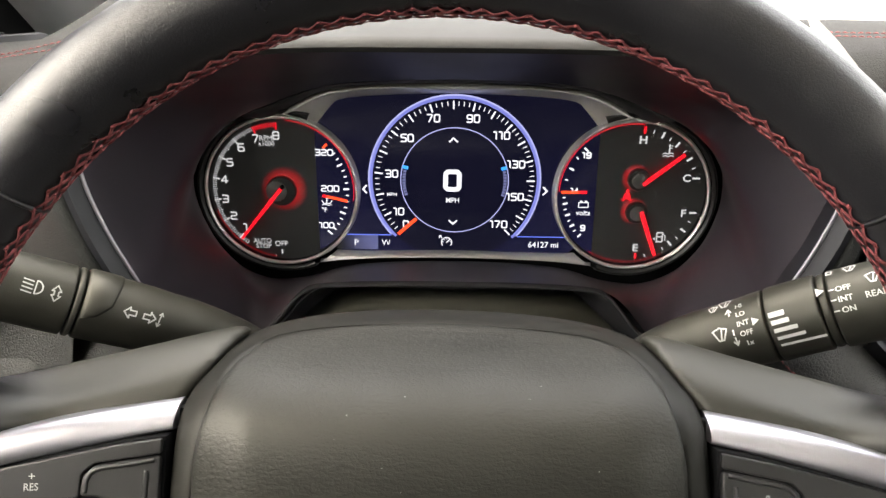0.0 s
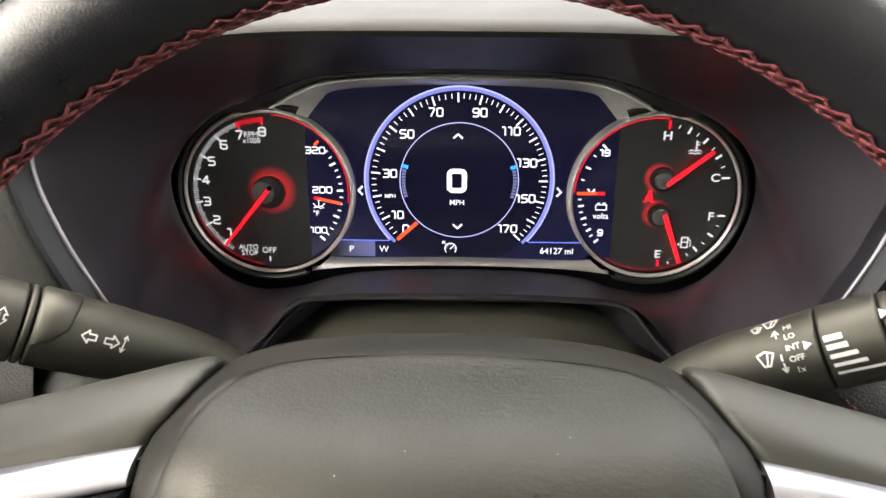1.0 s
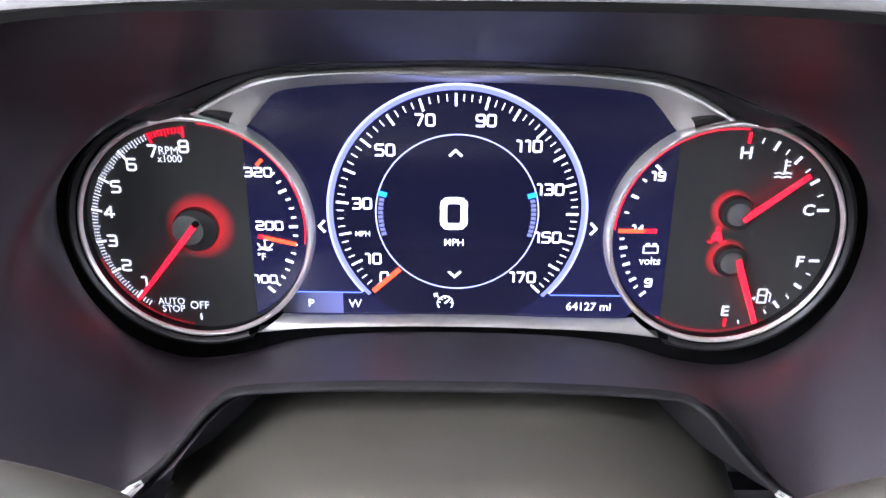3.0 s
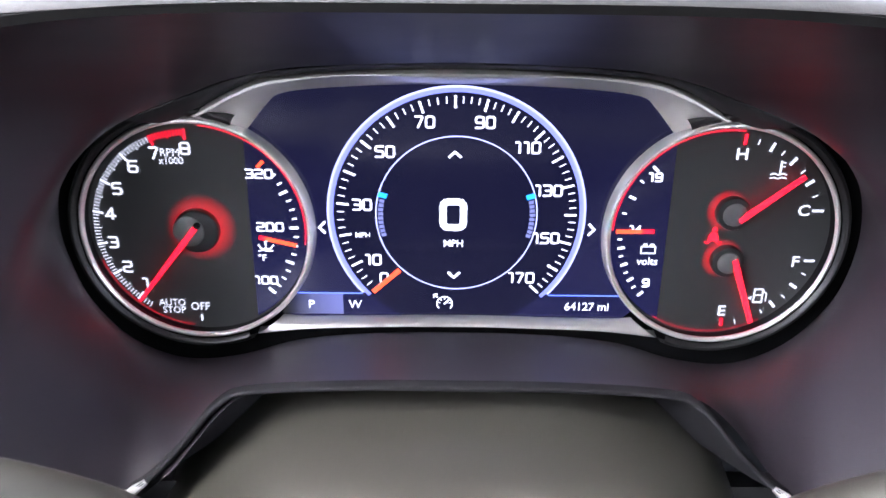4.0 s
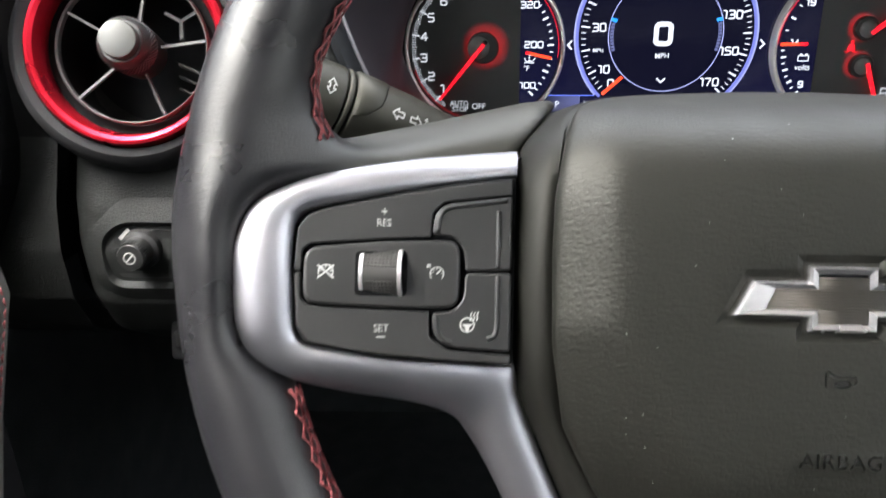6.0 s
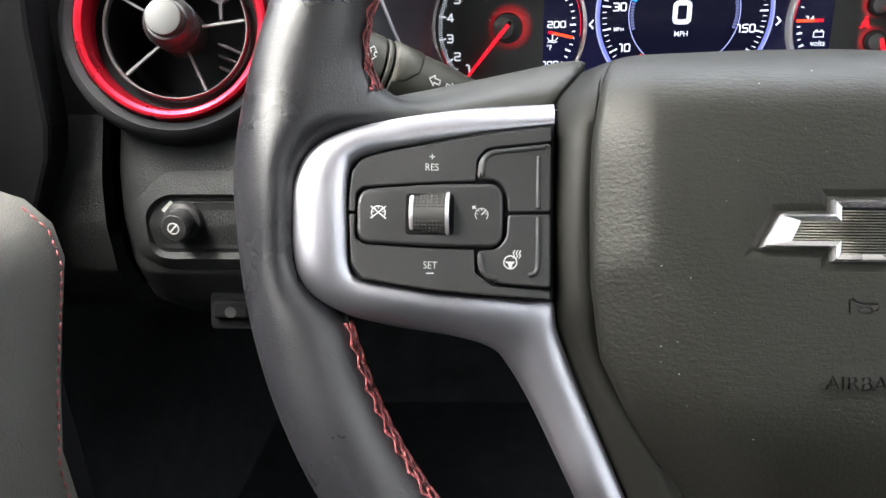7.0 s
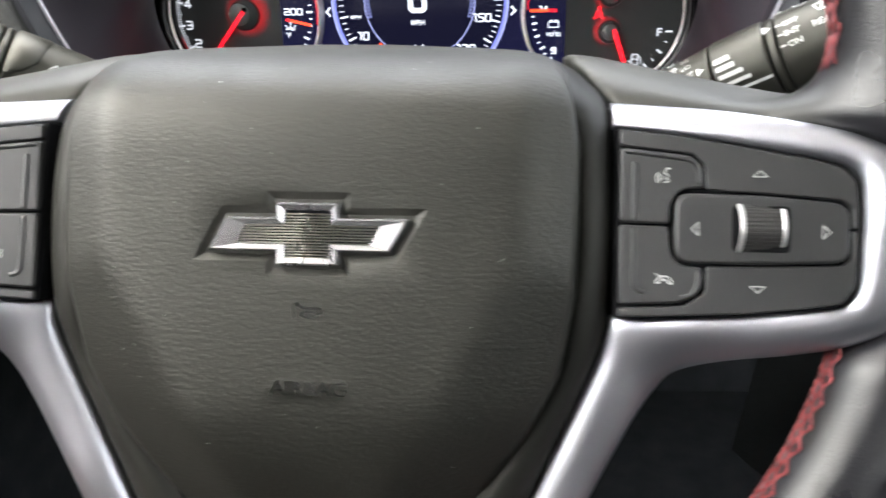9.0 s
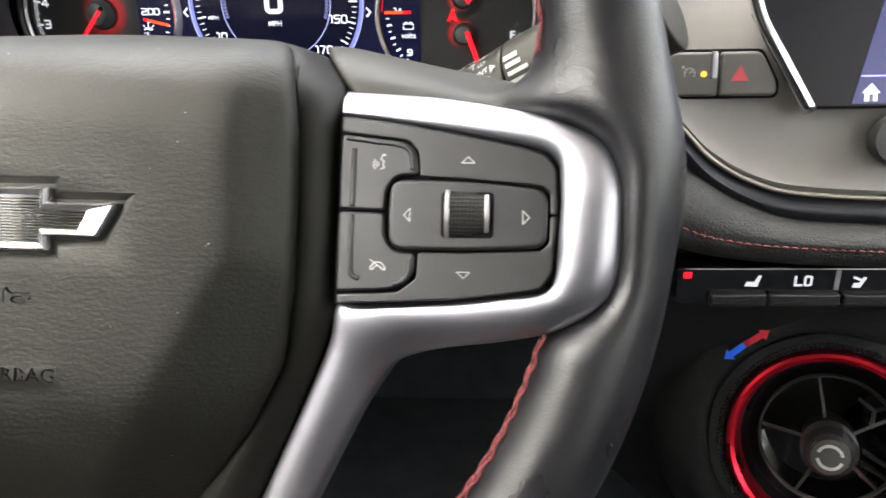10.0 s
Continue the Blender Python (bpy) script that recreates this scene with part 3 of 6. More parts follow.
left = [np.array(g[0]) for g in grid]
right = [np.array(g[-1]) for g in grid]
skl = loft([left, [p + np.array((0.0006, 0, -0.014)) for p in left]], False)
skr = loft([right, [p + np.array((-0.0006, 0, -0.014)) for p in right]], False)
BOW = [(-30.2, -4.2), (-24.6, 6.2), (-9.6, 6.2), (-9.6, 10.6), (9.4, 10.6), (9.4, 6.2), (30.2, 6.2), (24.4, -4.0), (9.4, -4.0), (9.4, -8.2), (-9.6, -8.2), (-9.6, -4.2)]
BOW = ccw(np.array(BOW) + (0.3, 0.6))
bm = bmesh.new()
vs = [bm.verts.new(p) for p in pv]
for face in pf:
    bm.faces.new([vs[i] for i in face])
gone = [f for f in bm.faces if abs(f.calc_center_median().x) < 0.0375 and -0.0155 < f.calc_center_median().y < 0.0185]
bmesh.ops.delete(bm, geom=gone, context="FACES")
hole = [e for e in bm.edges if e.is_boundary and all(abs(v.co.x) < 0.045 and -0.024 < v.co.y < 0.026 for v in e.verts)]
lip = []
for d, h in ((-3.1, 0.0), (-2.8, -0.0002), (-1.2, -0.0013), (-0.9, -0.0016)):
    lip.append([bm.verts.new((x * MM, y * MM, h)) for x, y in inset(BOW, d)])
nb = len(BOW)
for r0, r1 in zip(lip[:-1], lip[1:]):
    for i in range(nb):
        bm.faces.new((r0[i], r0[(i + 1) % nb], r1[(i + 1) % nb], r1[i]))
bm.faces.new(lip[-1])
first = [bm.edges.get((lip[0][i], lip[0][(i + 1) % nb])) for i in range(nb)]
bmesh.ops.triangle_fill(bm, use_beauty=True, edges=hole + first)
# pressed lettering and horn sign, sunk into the flat face
def edge_loops(vf):
    """The closed outlines of a flat mesh, as rows of points in x, y."""
    v, f = vf
    sides = {}
    for q in f:
        for i, j in zip(q, q[1:] + q[:1]):
            sides[(i, j)] = 1
    step = {i: j for i, j in sides if (j, i) not in sides}
    loops = []
    while step:
        i = next(iter(step))
        ring = []
        while i in step:
            ring.append(v[i][:2])
            i = step.pop(i)
        loops.append(np.array(ring))
    return loops


def ribbon(pts, w):
    """Outline of a tapering stroke along pts."""
    c = spline([(*p, 0) for p in pts], 14)[:, :2]
    d = np.gradient(c, axis=0)
    n_ = np.stack([-d[:, 1], d[:, 0]], 1) / np.linalg.norm(d, axis=1)[:, None]
    k = w / 2 * np.sin(np.linspace(0.5, math.pi - 0.5, len(c)))[:, None]
    return np.vstack([c + n_ * k, (c - n_ * k)[::-1]])


def area(ring):
    x, y = np.array(ring).T
    return float(np.sum(x * np.roll(y, -1) - np.roll(x, -1) * y) / 2)


def press(bm, name, label, outer, inner, x_half, y_lo, y_hi, depth=0.0009):
    """Open the face of the pad round the outlines and sink them into it."""
    old = [f for f in bm.faces if abs(f.calc_center_median().x) < x_half and y_lo < f.calc_center_median().y < y_hi]
    rim_edges = {}
    for f in old:
        for e in f.edges:
            rim_edges[e] = rim_edges.get(e, 0) + 1
    border = [e for e, k in rim_edges.items() if k == 1]
    bmesh.ops.delete(bm, geom=old, context="FACES")
    bmesh.ops.delete(bm, geom=[e for e in bm.edges if not e.link_faces], context="EDGES")
    border = [e for e in border if e.is_valid]
    rings = []
    for ring in outer:
        vs = [bm.verts.new((x, y, 0)) for x, y in ring]
        rings += [bm.edges.new((vs[i], vs[(i + 1) % len(vs)])) for i in range(len(vs))]
    bmesh.ops.triangle_fill(bm, use_beauty=True, edges=border + rings)
    sunk = bmesh.new()
    for ring, drop in [(r, True) for r in outer] + [(r, False) for r in inner]:
        ring = np.array(ring) if (area(ring) > 0) == drop else np.array(ring)[::-1]
        top_ = [sunk.verts.new((x, y, 0)) for x, y in ring]
        low_ = [sunk.verts.new((x, y, -depth)) for x, y in inset(ring, 0.00028 if area(ring) > 0 else -0.00028)] if drop else [sunk.verts.new((x, y, -depth)) for x, y in ring]
        for i in range(len(ring)):
            j = (i + 1) % len(ring)
            sunk.faces.new((top_[j], top_[i], low_[i], low_[j]) if drop else (top_[i], top_[j], low_[j], low_[i]))
        if not drop:
            sunk.faces.new(top_ if area(ring) > 0 else top_[::-1])
        else:
            sunk.faces.new(low_ if area(ring) > 0 else low_[::-1])
    return name, sunk, label


writing = edge_loops(shifted(lettering("AIRBAG", 4.3 * MM, 0.0, 1.12, 0.012), 0.0008, -0.0440))
sign = max(writing, key=lambda r: abs(area(r)))
turned = area(sign) > 0
outer = [r for r in writing if (area(r) > 0) == turned]
inner = [r for r in writing if (area(r) > 0) != turned]
pressed = [press(bm, "airbag_lettering", "pressed AIRBAG lettering", outer, inner, 0.0135, -0.0468, -0.0407)]
at = np.array((0.6, -20.9))
bell = [(np.array(ribbon(q, w)) + at) * MM for q, w in (([(-3.6, 2.6), (-2.7, 1.4), (-0.5, 0.8), (4.0, 0.75)], 0.95), ([(-4.3, 2.2), (-4.3, 0.0), (-4.3, -2.4)], 0.6), ([(4.1, -0.1), (3.7, -0.8), (3.1, -1.3)], 0.6))]
bulb = [(np.array(arc(0, 0, 1.0, 0, 360, 25))[:24] * (a_, b_) + at + (0.2, -1.2)) * MM for a_, b_ in ((2.5, 1.15), (1.7, 0.45))]
pressed.append(press(bm, "horn_sign", "pressed horn sign", bell + bulb[:1], bulb[1:], 0.0085, -0.0240, -0.0182))
for side_v, side_f in (skl, skr):
    vs = [bm.verts.new(p) for p in side_v]
    for face in side_f:
        bm.faces.new([vs[i] for i in face])
bmesh.ops.remove_doubles(bm, verts=bm.verts[:], dist=1e-6)
airbag = part("airbag_cover", bm, AIRBAG, wheel, "grained black airbag cover", sharp=40)
for name, sunk, label in pressed:
    part(name, sunk, EMBOSS, airbag, label, smooth=False)

# specks of dust on the cover
specks = []
for i in range(46):
    du, dv, dr = random.uniform(-62, 62), random.uniform(-70, 60), random.uniform(0.07, 0.2)
    if abs(du) < 36 and abs(dv - 1) < 20:
        continue
    specks.append(shifted(flat(np.array(arc(0, 0, dr, 0, 300, 6)) * (random.uniform(0.6, 1.8), 1) * MM), du * MM, dv * MM, (pad_height(du, dv) + 0.12) * MM))
tagged(part("dust_speck", join(*specks), PRINT, airbag, "pale specks of dust", smooth=False), kind="stuff")

# dark moulding round the pad
EDGE = [(-40, -150, -30), (-56, -110, -28), (-69, -80, -26), (-81.5, -51, -24), (-88.5, -33, -22.5), (-90.7, -22, -20.5), (-91, 0, -19.5), (-91, 20, -21.5), (-90.6, 37, -26),
        (-89.5, 47, -35), (-86, 55, -49), (-80, 63, -66), (-62, 69, -75), (-32, 72.5, -79), (0, 73.5, -80)]
INNER = [(-36, -150, -34), (-41, -120, -26), (-48, -90, -22), (-65, -60, -20), (-74.5, -41, -18.5), (-77.5, -22, -14.5), (-79, 0, -13.5), (-79, 20, -14), (-78, 34, -16),
         (-76.6, 44.5, -19), (-75.2, 52.5, -26), (-71.5, 60, -36), (-61, 66.6, -51.5), (-36, 69.6, -61), (0, 70.5, -64.5)]
eo, ei = spline(EDGE, 90), spline(INNER, 90)
eo = np.vstack([eo, (eo * (-1, 1, 1))[-2::-1]]) * MM
ei = np.vstack([ei, (ei * (-1, 1, 1))[-2::-1]]) * MM
prof = [(1.0, -0.018), (1.0, -0.004), (0.98, -0.0014), (0.92, 0.0006), (0.75, 0.0026), (0.5, 0.0034), (0.25, 0.0028), (0.06, 0.0010), (0.0, -0.0008), (-0.14, -0.0022), (-0.14, -0.016)]
part("hub_moulding", loft([ei + (eo - ei) * k + np.array((0, 0, h)) for k, h in prof], False), COVER, wheel, "smooth black moulding round the airbag cover", sharp=60)
# closed back of the hub
part("hub_back", loft([eo + np.array((0, 0, -0.012)), eo * np.array((0.9, 0.93, 1)) + np.array((0, 0, -0.03))], False, False, False), PLASTIC, wheel)


def panel_height(u, v):
    return (-3.5 - 0.2 * (147 - abs(u)) - 0.09 * (v - 6)) * MM


SIL_OUT = [(-90.8, 46, -33), (-107, 44, -26), (-124, 41.5, -18), (-146, 36.8, -9), (-159, 32.4, -4), (-169.5, 26, -1), (-174.2, 15, 1), (-174.7, 2, 1), (-173.7, -11, 0), (-169, -20, -2),
           (-158, -26.8, -5), (-143, -31, -10), (-124, -34.5, -15.5), (-111, -39, -20), (-105, -46, -22), (-99, -56, -23), (-91.5, -71, -24), (-82, -91, -25), (-68, -120, -26), (-56, -150, -26)]
SIL_IN = [(-90.8, 36.8, -24), (-107, 34.3, -18.5), (-124, 31.2, -13), (-146, 26.6, -6.5), (-153.8, 24.2, -4), (-157.0, 20.0, -2), (-157.6, 10, -0.6), (-157.2, 2, -0.6), (-156.4, -10.4, -1.2), (-153.0, -15.4, -2.8),
          (-142, -17.4, -5.5), (-128, -19.4, -9.5), (-111, -20.8, -13.5), (-100, -21.8, -17), (-91, -22.5, -19.5), (-89, -33, -21), (-82, -51, -23), (-69.5, -80, -25), (-56.5, -110, -26), (-44, -150, -26)]
so, si = spline(SIL_OUT, 130) * MM, spline(SIL_IN, 130) * MM
SILPROF = [(1.02, -0.011), (1.0, -0.003), (0.985, -0.0008), (0.95, 0.0007), (0.85, 0.0020), (0.68, 0.0031), (0.52, 0.0034), (0.36, 0.0032), (0.22, 0.0027), (0.10, 0.0018), (0.03, 0.0008), (0.0, -0.0004), (0.0, -0.006)]


def icon(name, pieces, parent, material=PRINT):
    return part(name, join(*pieces), material, parent, smooth=False)


def on_panel(vf, u, v, lift, sgn=-1, turn=0.0):
    """Flat artwork laid onto the switch panel at (u, v)."""
    vv, f = shifted(vf, u * MM, v * MM, 0, 1.0, turn)
    vv = np.array([(x, y, panel_height(x / MM, y / MM) + lift + z) for x, y, z in vv])
    return vv, f


def gauge_icon(k=1.0, cross=False):
    p = [stroke(np.array(arc(0, 0, 2.6 * MM * k, -40, 220, 14)), 0.42 * MM * k)]
    for a in (10, 50, 90, 130, 170):
        p.append(stroke(np.array([(1.6 * MM * k * math.cos(radians(a)), 1.6 * MM * k * math.sin(radians(a))), (2.5 * MM * k * math.cos(radians(a)), 2.5 * MM * k * math.sin(radians(a)))]), 0.35 * MM * k))
    if cross:
        p += [stroke(np.array([(-2.8, -2.2), (2.8, 2.4)]) * MM * k, 0.5 * MM * k, 0.00014), stroke(np.array([(-2.8, 2.4), (2.8, -2.2)]) * MM * k, 0.5 * MM * k, 0.00014)]
    else:
        p += [stroke(np.array([(0, 0), (1.3, 1.3)]) * MM * k, 0.6 * MM * k), stroke(np.array([(-3.6, 3.4), (-2.4, 2.4)]) * MM * k, 0.5 * MM * k), stroke(np.array([(-3.6, 2.3), (-3.6, 3.4), (-2.5, 3.5)]) * MM * k, 0.45 * MM * k)]
    return join(*p)


def spoke(sgn):
    side = "left" if sgn < 0 else "right"
    k = (-sgn, 1, 1)

    def P(poly):
        return [(x * -sgn, y) for x, y in poly]
    ring = loft([(si + (so - si) * a + np.array((0, 0, h))) * k for a, h in SILPROF], False)
    e0, e1 = len(SILPROF), 130
    v, f = ring
    f = f + [tuple(i * 130 for i in range(e0))]
    part("spoke_trim", (v, f), SATIN, wheel, "satin silver spoke trim", sharp=50)
    # panel that carries the switches
    poly = [(-91.2, -21.6), (-91.2, 36.2)] + [(x, y) for x, y, z in SIL_IN[1:14]]
    poly = rounded(P(poly), 1.0, 2) * MM
    part("switch_panel", plate(poly, lambda x, y: panel_height(x / MM, y / MM) - 0.0016, 0.012, 0.0004), GAP, wheel)
    # outer ring button with up and down (or set and resume) pads
    up = [(-116.8, 17.1), (-116.4, 24.4), (-113, 27.9), (-92.2, 30.6), (-92.2, 35.4), (-107, 33.4), (-124, 30.3), (-146, 25.7), (-153.0, 23.4), (-156.0, 19.4), (-156.6, 10), (-156.5, 6.5), (-154.7, 6.5), (-154.7, 12.4), (-152.6, 14.5), (-131, 16.3)]
    dn = [(-154.7, 5.8), (-156.5, 5.8), (-156.3, 2), (-155.4, -10), (-152.2, -14.6), (-142, -16.6), (-128, -18.6), (-111, -20), (-92.2, -21.4), (-92.2, -18.6), (-111, -17.2), (-116.6, -13), (-117, -5.4), (-131, -5.1), (-152.4, -4.0), (-154.7, -1.6)]
    for nm, pl in (("upper_switch", up), ("lower_switch", dn)):
        ob = part(nm, plate(rounded(P(pl), 0.8, 2) * MM, lambda x, y: panel_height(x / MM, y / MM), 0.004, 0.0005), SWITCH, wheel)
        if nm == "upper_switch":
            upper = ob
        else:
            lower = ob
    a = [(-116.2, 17.6), (-115.8, 24), (-112.6, 27.2), (-92.2, 29.9), (-92.2, 7.2), (-106.2, 6.9), (-106.4, 13.2), (-109.6, 17.4)]
    b = [(-92.2, 6.4), (-92.2, -17.6), (-110.6, -16.2), (-115.6, -12.4), (-115.8, -5.8), (-109.6, -5.4), (-106.4, -1.5), (-106.2, 6.1)]
    ba = part("corner_button", plate(rounded(P(a), [1.6, 3, 3, 1.6, 1.6, 1.6, 4, 4], 4) * MM, lambda x, y: panel_height(x / MM, y / MM) + 0.0005, 0.004, 0.0007, 3), SWITCH, wheel)
    bb = part("corner_button", plate(rounded(P(b), [1.6, 1.6, 4, 4, 1.6, 4, 4, 1.6], 4) * MM, lambda x, y: panel_height(x / MM, y / MM) + 0.0005, 0.004, 0.0007, 3), SWITCH, wheel)
    # raised ribs on the corner buttons
    for ob, pl in ((ba, [(-96.4, 25.4), (-96.4, 18), (-96.4, 8)]), (ba, [(-114.7, 18.8), (-114.4, 22.8), (-113.2, 25.0), (-110.5, 26.4), (-103, 27.4), (-94, 28.7)]), (bb, [(-114.6, -7.0), (-114.3, -11.2), (-112.6, -13.8), (-109.8, -14.8)]), (bb, [(-96.4, 5.4), (-96.4, -4), (-96.5, -10.4), (-97.2, -12.6), (-99.2, -13.6)])):
        path = spline([(x * -sgn * MM, y * MM, panel_height(x, y) + 0.0003) for x, y in pl], 26)
        part("rib", tube(path, 0.00085, 8), SWITCH, ob, sharp=0)
    pod = rounded(P([(-153.9, -3.2), (-153.9, 13.4), (-131, 15.6), (-108.0, 16.2), (-107.6, 6), (-108.0, -4.6), (-131, -4.4)]), [4.5, 4.5, 6, 4.5, 6, 4.5, 6], 5) * MM
    podh = lambda x, y: panel_height(x / MM, y / MM) + 0.0008
    pm = part("rocker_pad", plate(pod, podh, 0.006, 0.0011, 3), SWITCH, wheel)
    well = rounded(P([(-138.8, -0.8), (-138.8, 12.6), (-123.4, 12.6), (-123.4, -0.8)]), 1.6, 3) * MM
    part("wheel_well", plate(well, lambda x, y: podh(x, y) + 0.00012, 0.0008, 0.0002), GAP, pm)
    # thumb wheel with knurls and bright ends
    cu, cv = 131.1 * sgn, 5.9
    cz = panel_height(cu, cv) / MM - 3.0
    rw = 7.2
    drum = revolve([(0, -5.3), (rw, -5.3), (rw, 5.3), (0, 5.3)], 40)
    turn = Matrix.Translation((cu * MM, cv * MM, cz * MM)) @ Matrix.Rotation(radians(90), 4, "Y")
    tw = part("thumb_wheel", moved((drum[0] * MM, drum[1]), turn), KNURL, wheel)
    for e in (-1, 1):
        cap = revolve([(rw - 0.9, 0), (rw + 0.1, 0), (rw + 0.3, 0.25), (rw + 0.3, 1.0), (rw + 0.1, 1.25), (rw - 0.9, 1.25)], 48)
        part("thumb_wheel_rim", moved((cap[0] * MM, cap[1]), turn @ Matrix.Translation((0, 0, (5.1 if e > 0 else -6.35) * MM))), DIMCHROME, tw)
    knobs = []
    for i in range(36):
        th = 2 * math.pi * i / 36
        off = (math.degrees(th) - 180 + 180) % 360 - 180
        if abs(off) < (16 if sgn < 0 else 0):
            continue
        for j in range(9):
            z = -4.5 + j * 1.125
            c = Matrix.Rotation(th, 4, "Z") @ Matrix.Translation((rw * MM, 0, z * MM))
            q = np.array([(-0.3, -0.5, -0.5), (-0.3, 0.5, -0.5), (-0.3, 0.5, 0.5), (-0.3, -0.5, 0.5), (0.3, -0.25, -0.25), (0.3, 0.25, -0.25), (0.3, 0.25, 0.25), (0.3, -0.25, 0.25)]) * MM
            knobs.append(moved((q, [(4, 5, 6, 7), (0, 1, 5, 4), (1, 2, 6, 5), (2, 3, 7, 6), (3, 0, 4, 7)]), turn @ c))
    tagged(part("knurl_pattern", join(*knobs), KNURL, tw, smooth=False), kind="stuff")
    L = 0.00025
    if sgn < 0:
        icon("marking", [on_panel(lettering("RES", 2.3 * MM, 0.00012, 0.88), -130.7, 21.2, L), on_panel(lettering("+", 1.8 * MM), -130.7, 24.6, L)], upper)
        icon("marking", [on_panel(lettering("SET", 2.3 * MM, 0.00012, 0.88), -130.7, -10.4, L), on_panel(stroke(np.array([(-1.1, 0), (1.1, 0)]) * MM, 0.4 * MM), -130.7, -13.0, L)], lower)
        icon("marking", [on_panel(gauge_icon(0.82, True), -147.2, 6.2, L + 0.0008)], pm)
        icon("marking", [on_panel(gauge_icon(0.78), -114.6, 6.0, L + 0.0008)], pm)
        hw = [stroke(np.array(arc(0, 0, 2.6 * MM, 0, 360, 24)), 0.5 * MM), flat(np.array([(-2.3, 0.3), (2.3, 0.3), (0.9, -0.7), (0.5, -2.3), (-0.5, -2.3), (-0.9, -0.7)]) * MM)]
        for q in (1.4, 2.6, 3.8):
            hw.append(stroke(np.array([(q - 0.4, 1.6), (q + 0.3, 2.6), (q - 0.3, 3.6), (q + 0.4, 4.8)]) * MM, 0.4 * MM))
        icon("marking", [on_panel(shifted(join(*hw), 0, 0, 0, 0.8), -105.2, -9.3, L + 0.0005)], bb)
    else:
        tri = lambda turn: shifted(stroke(np.array([(-1.9, -0.8), (1.9, -0.8), (0, 1.0)]) * MM, 0.32 * MM, closed=True), 0, 0, 0, 1, turn)
        icon("marking", [on_panel(tri(0), 131, 21.8, L)], upper)
        icon("marking", [on_panel(tri(180), 130.4, -11.4, L)], lower)
        icon("marking", [on_panel(tri(90), 113.4, 5.6, L + 0.0008)], pm)
        icon("marking", [on_panel(tri(-90), 147.8, 5.4, L + 0.0008)], pm)
        vo = [stroke(np.array([(1.0, 3.0), (0.2, 1.2), (1.3, 0.6), (1.0, -0.6), (1.6, -1.6), (0.2, -2.2)]) * MM, 0.42 * MM), stroke(np.array([(1.4, 3.0), (1.7, 2.6)]) * MM, 0.7 * MM)]
        for q in (0.9, 1.8, 2.7):
            vo.append(stroke(np.array(arc(0.2 * MM, -0.4 * MM, q * MM, 140, 220, 7)), 0.36 * MM))
        icon("marking", [on_panel(shifted(join(*vo), 0, 0, 0, 0.85), 104.6, 21, L + 0.0005)], ba)
        ph = [stroke(np.array(arc(0, -1.6 * MM, 2.6 * MM, 20, 160, 12)), 0.45 * MM), stroke(np.array(arc(0, -1.9 * MM, 1.6 * MM, 25, 155, 10)), 0.4 * MM),
              stroke(np.array([(-2.6, -0.7), (-2.6, -1.6), (-1.4, -1.4)]) * MM, 0.45 * MM), stroke(np.array([(2.6, -0.7), (2.6, -1.6), (1.4, -1.4)]) * MM, 0.45 * MM), stroke(np.array([(-2.8, 1.8), (2.4, -1.8)]) * MM, 0.4 * MM, 0.00014)]
        icon("marking", [on_panel(shifted(join(*ph), 0, 0, 0, 0.85), 104.9, -9.3, L + 0.0005)], bb)
    # plain rear of the spoke
    back = plate(P([(-88, -24), (-88, 44), (-150, 30), (-168, 20), (-168, -14), (-150, -24)]), -30.0, 10.0, 1.0)
    part("spoke_back", (back[0] * MM, back[1]), PLASTIC, wheel)


spoke(-1)
spoke(1)

# emblem: a plain bow-shaped chrome frame with a ribbed dark centre, set in a recess
INB = ccw(np.array([(-21.4, -2.0), (-18.6, 3.9), (-7.0, 3.9), (-7.0, 8.2), (6.8, 8.2), (6.8, 3.9), (21.6, 3.9), (18.6, -1.8), (6.8, -1.8), (6.8, -5.9), (-7.0, -5.9), (-7.0, -2.0)]) + (0.3, 0.6))
fr = loft([[(x * MM, y * MM, -0.0025) for x, y in BOW], [(x * MM, y * MM, 0.0006) for x, y in inset(ccw(BOW), 0.2)], [(x * MM, y * MM, 0.0016) for x, y in inset(ccw(BOW), 0.8)], [(x * MM, y * MM, 0.0008) for x, y in INB], [(x * MM, y * MM, 0.0002) for x, y in inset(INB, 0.1)]], True)
emb = part("emblem", fr, EMBLEM, wheel, "bow-shaped chrome emblem with ribbed dark centre", sharp=20)
part("emblem_centre", flat(inset(INB, -0.2) * MM, 0.0003), GLOSS, emb, smooth=False)
ribs = []
for y in np.arange(-6.0, 10, 0.85):
    half = 6.7 if (y > 4.3 or y < -1.4) else 20.0
    sk = (y - 1.6) * 0.30 if half > 10 else 0.0
    y0 = y + 0.0
    if y0 > 8.4 or y0 < -5.4:
        continue
    ribs.append(tube([((-half + 0.3 + sk) * MM, y0 * MM, 0.0004), ((half + 0.3 + (sk if half > 10 else 0)) * MM, y0 * MM, 0.0004)], 0.00028, 5))
tagged(part("ribbing", join(*ribs), RIBMETAL, emb, sharp=0), kind="stuff")

# ---------------------------------------------------------------- instrument cluster
DASHF = pose(0.009, 0.0, 0.964, 0, 1.2, 0)
# faces of the cluster: local x right, local y up, local z towards the driver
cluster = thing("instrument_cluster", "lit instrument cluster with two round dials and a central screen", "instrument cluster", DASHF @ pose(0, 0.482, 0, 90, 0, 0))


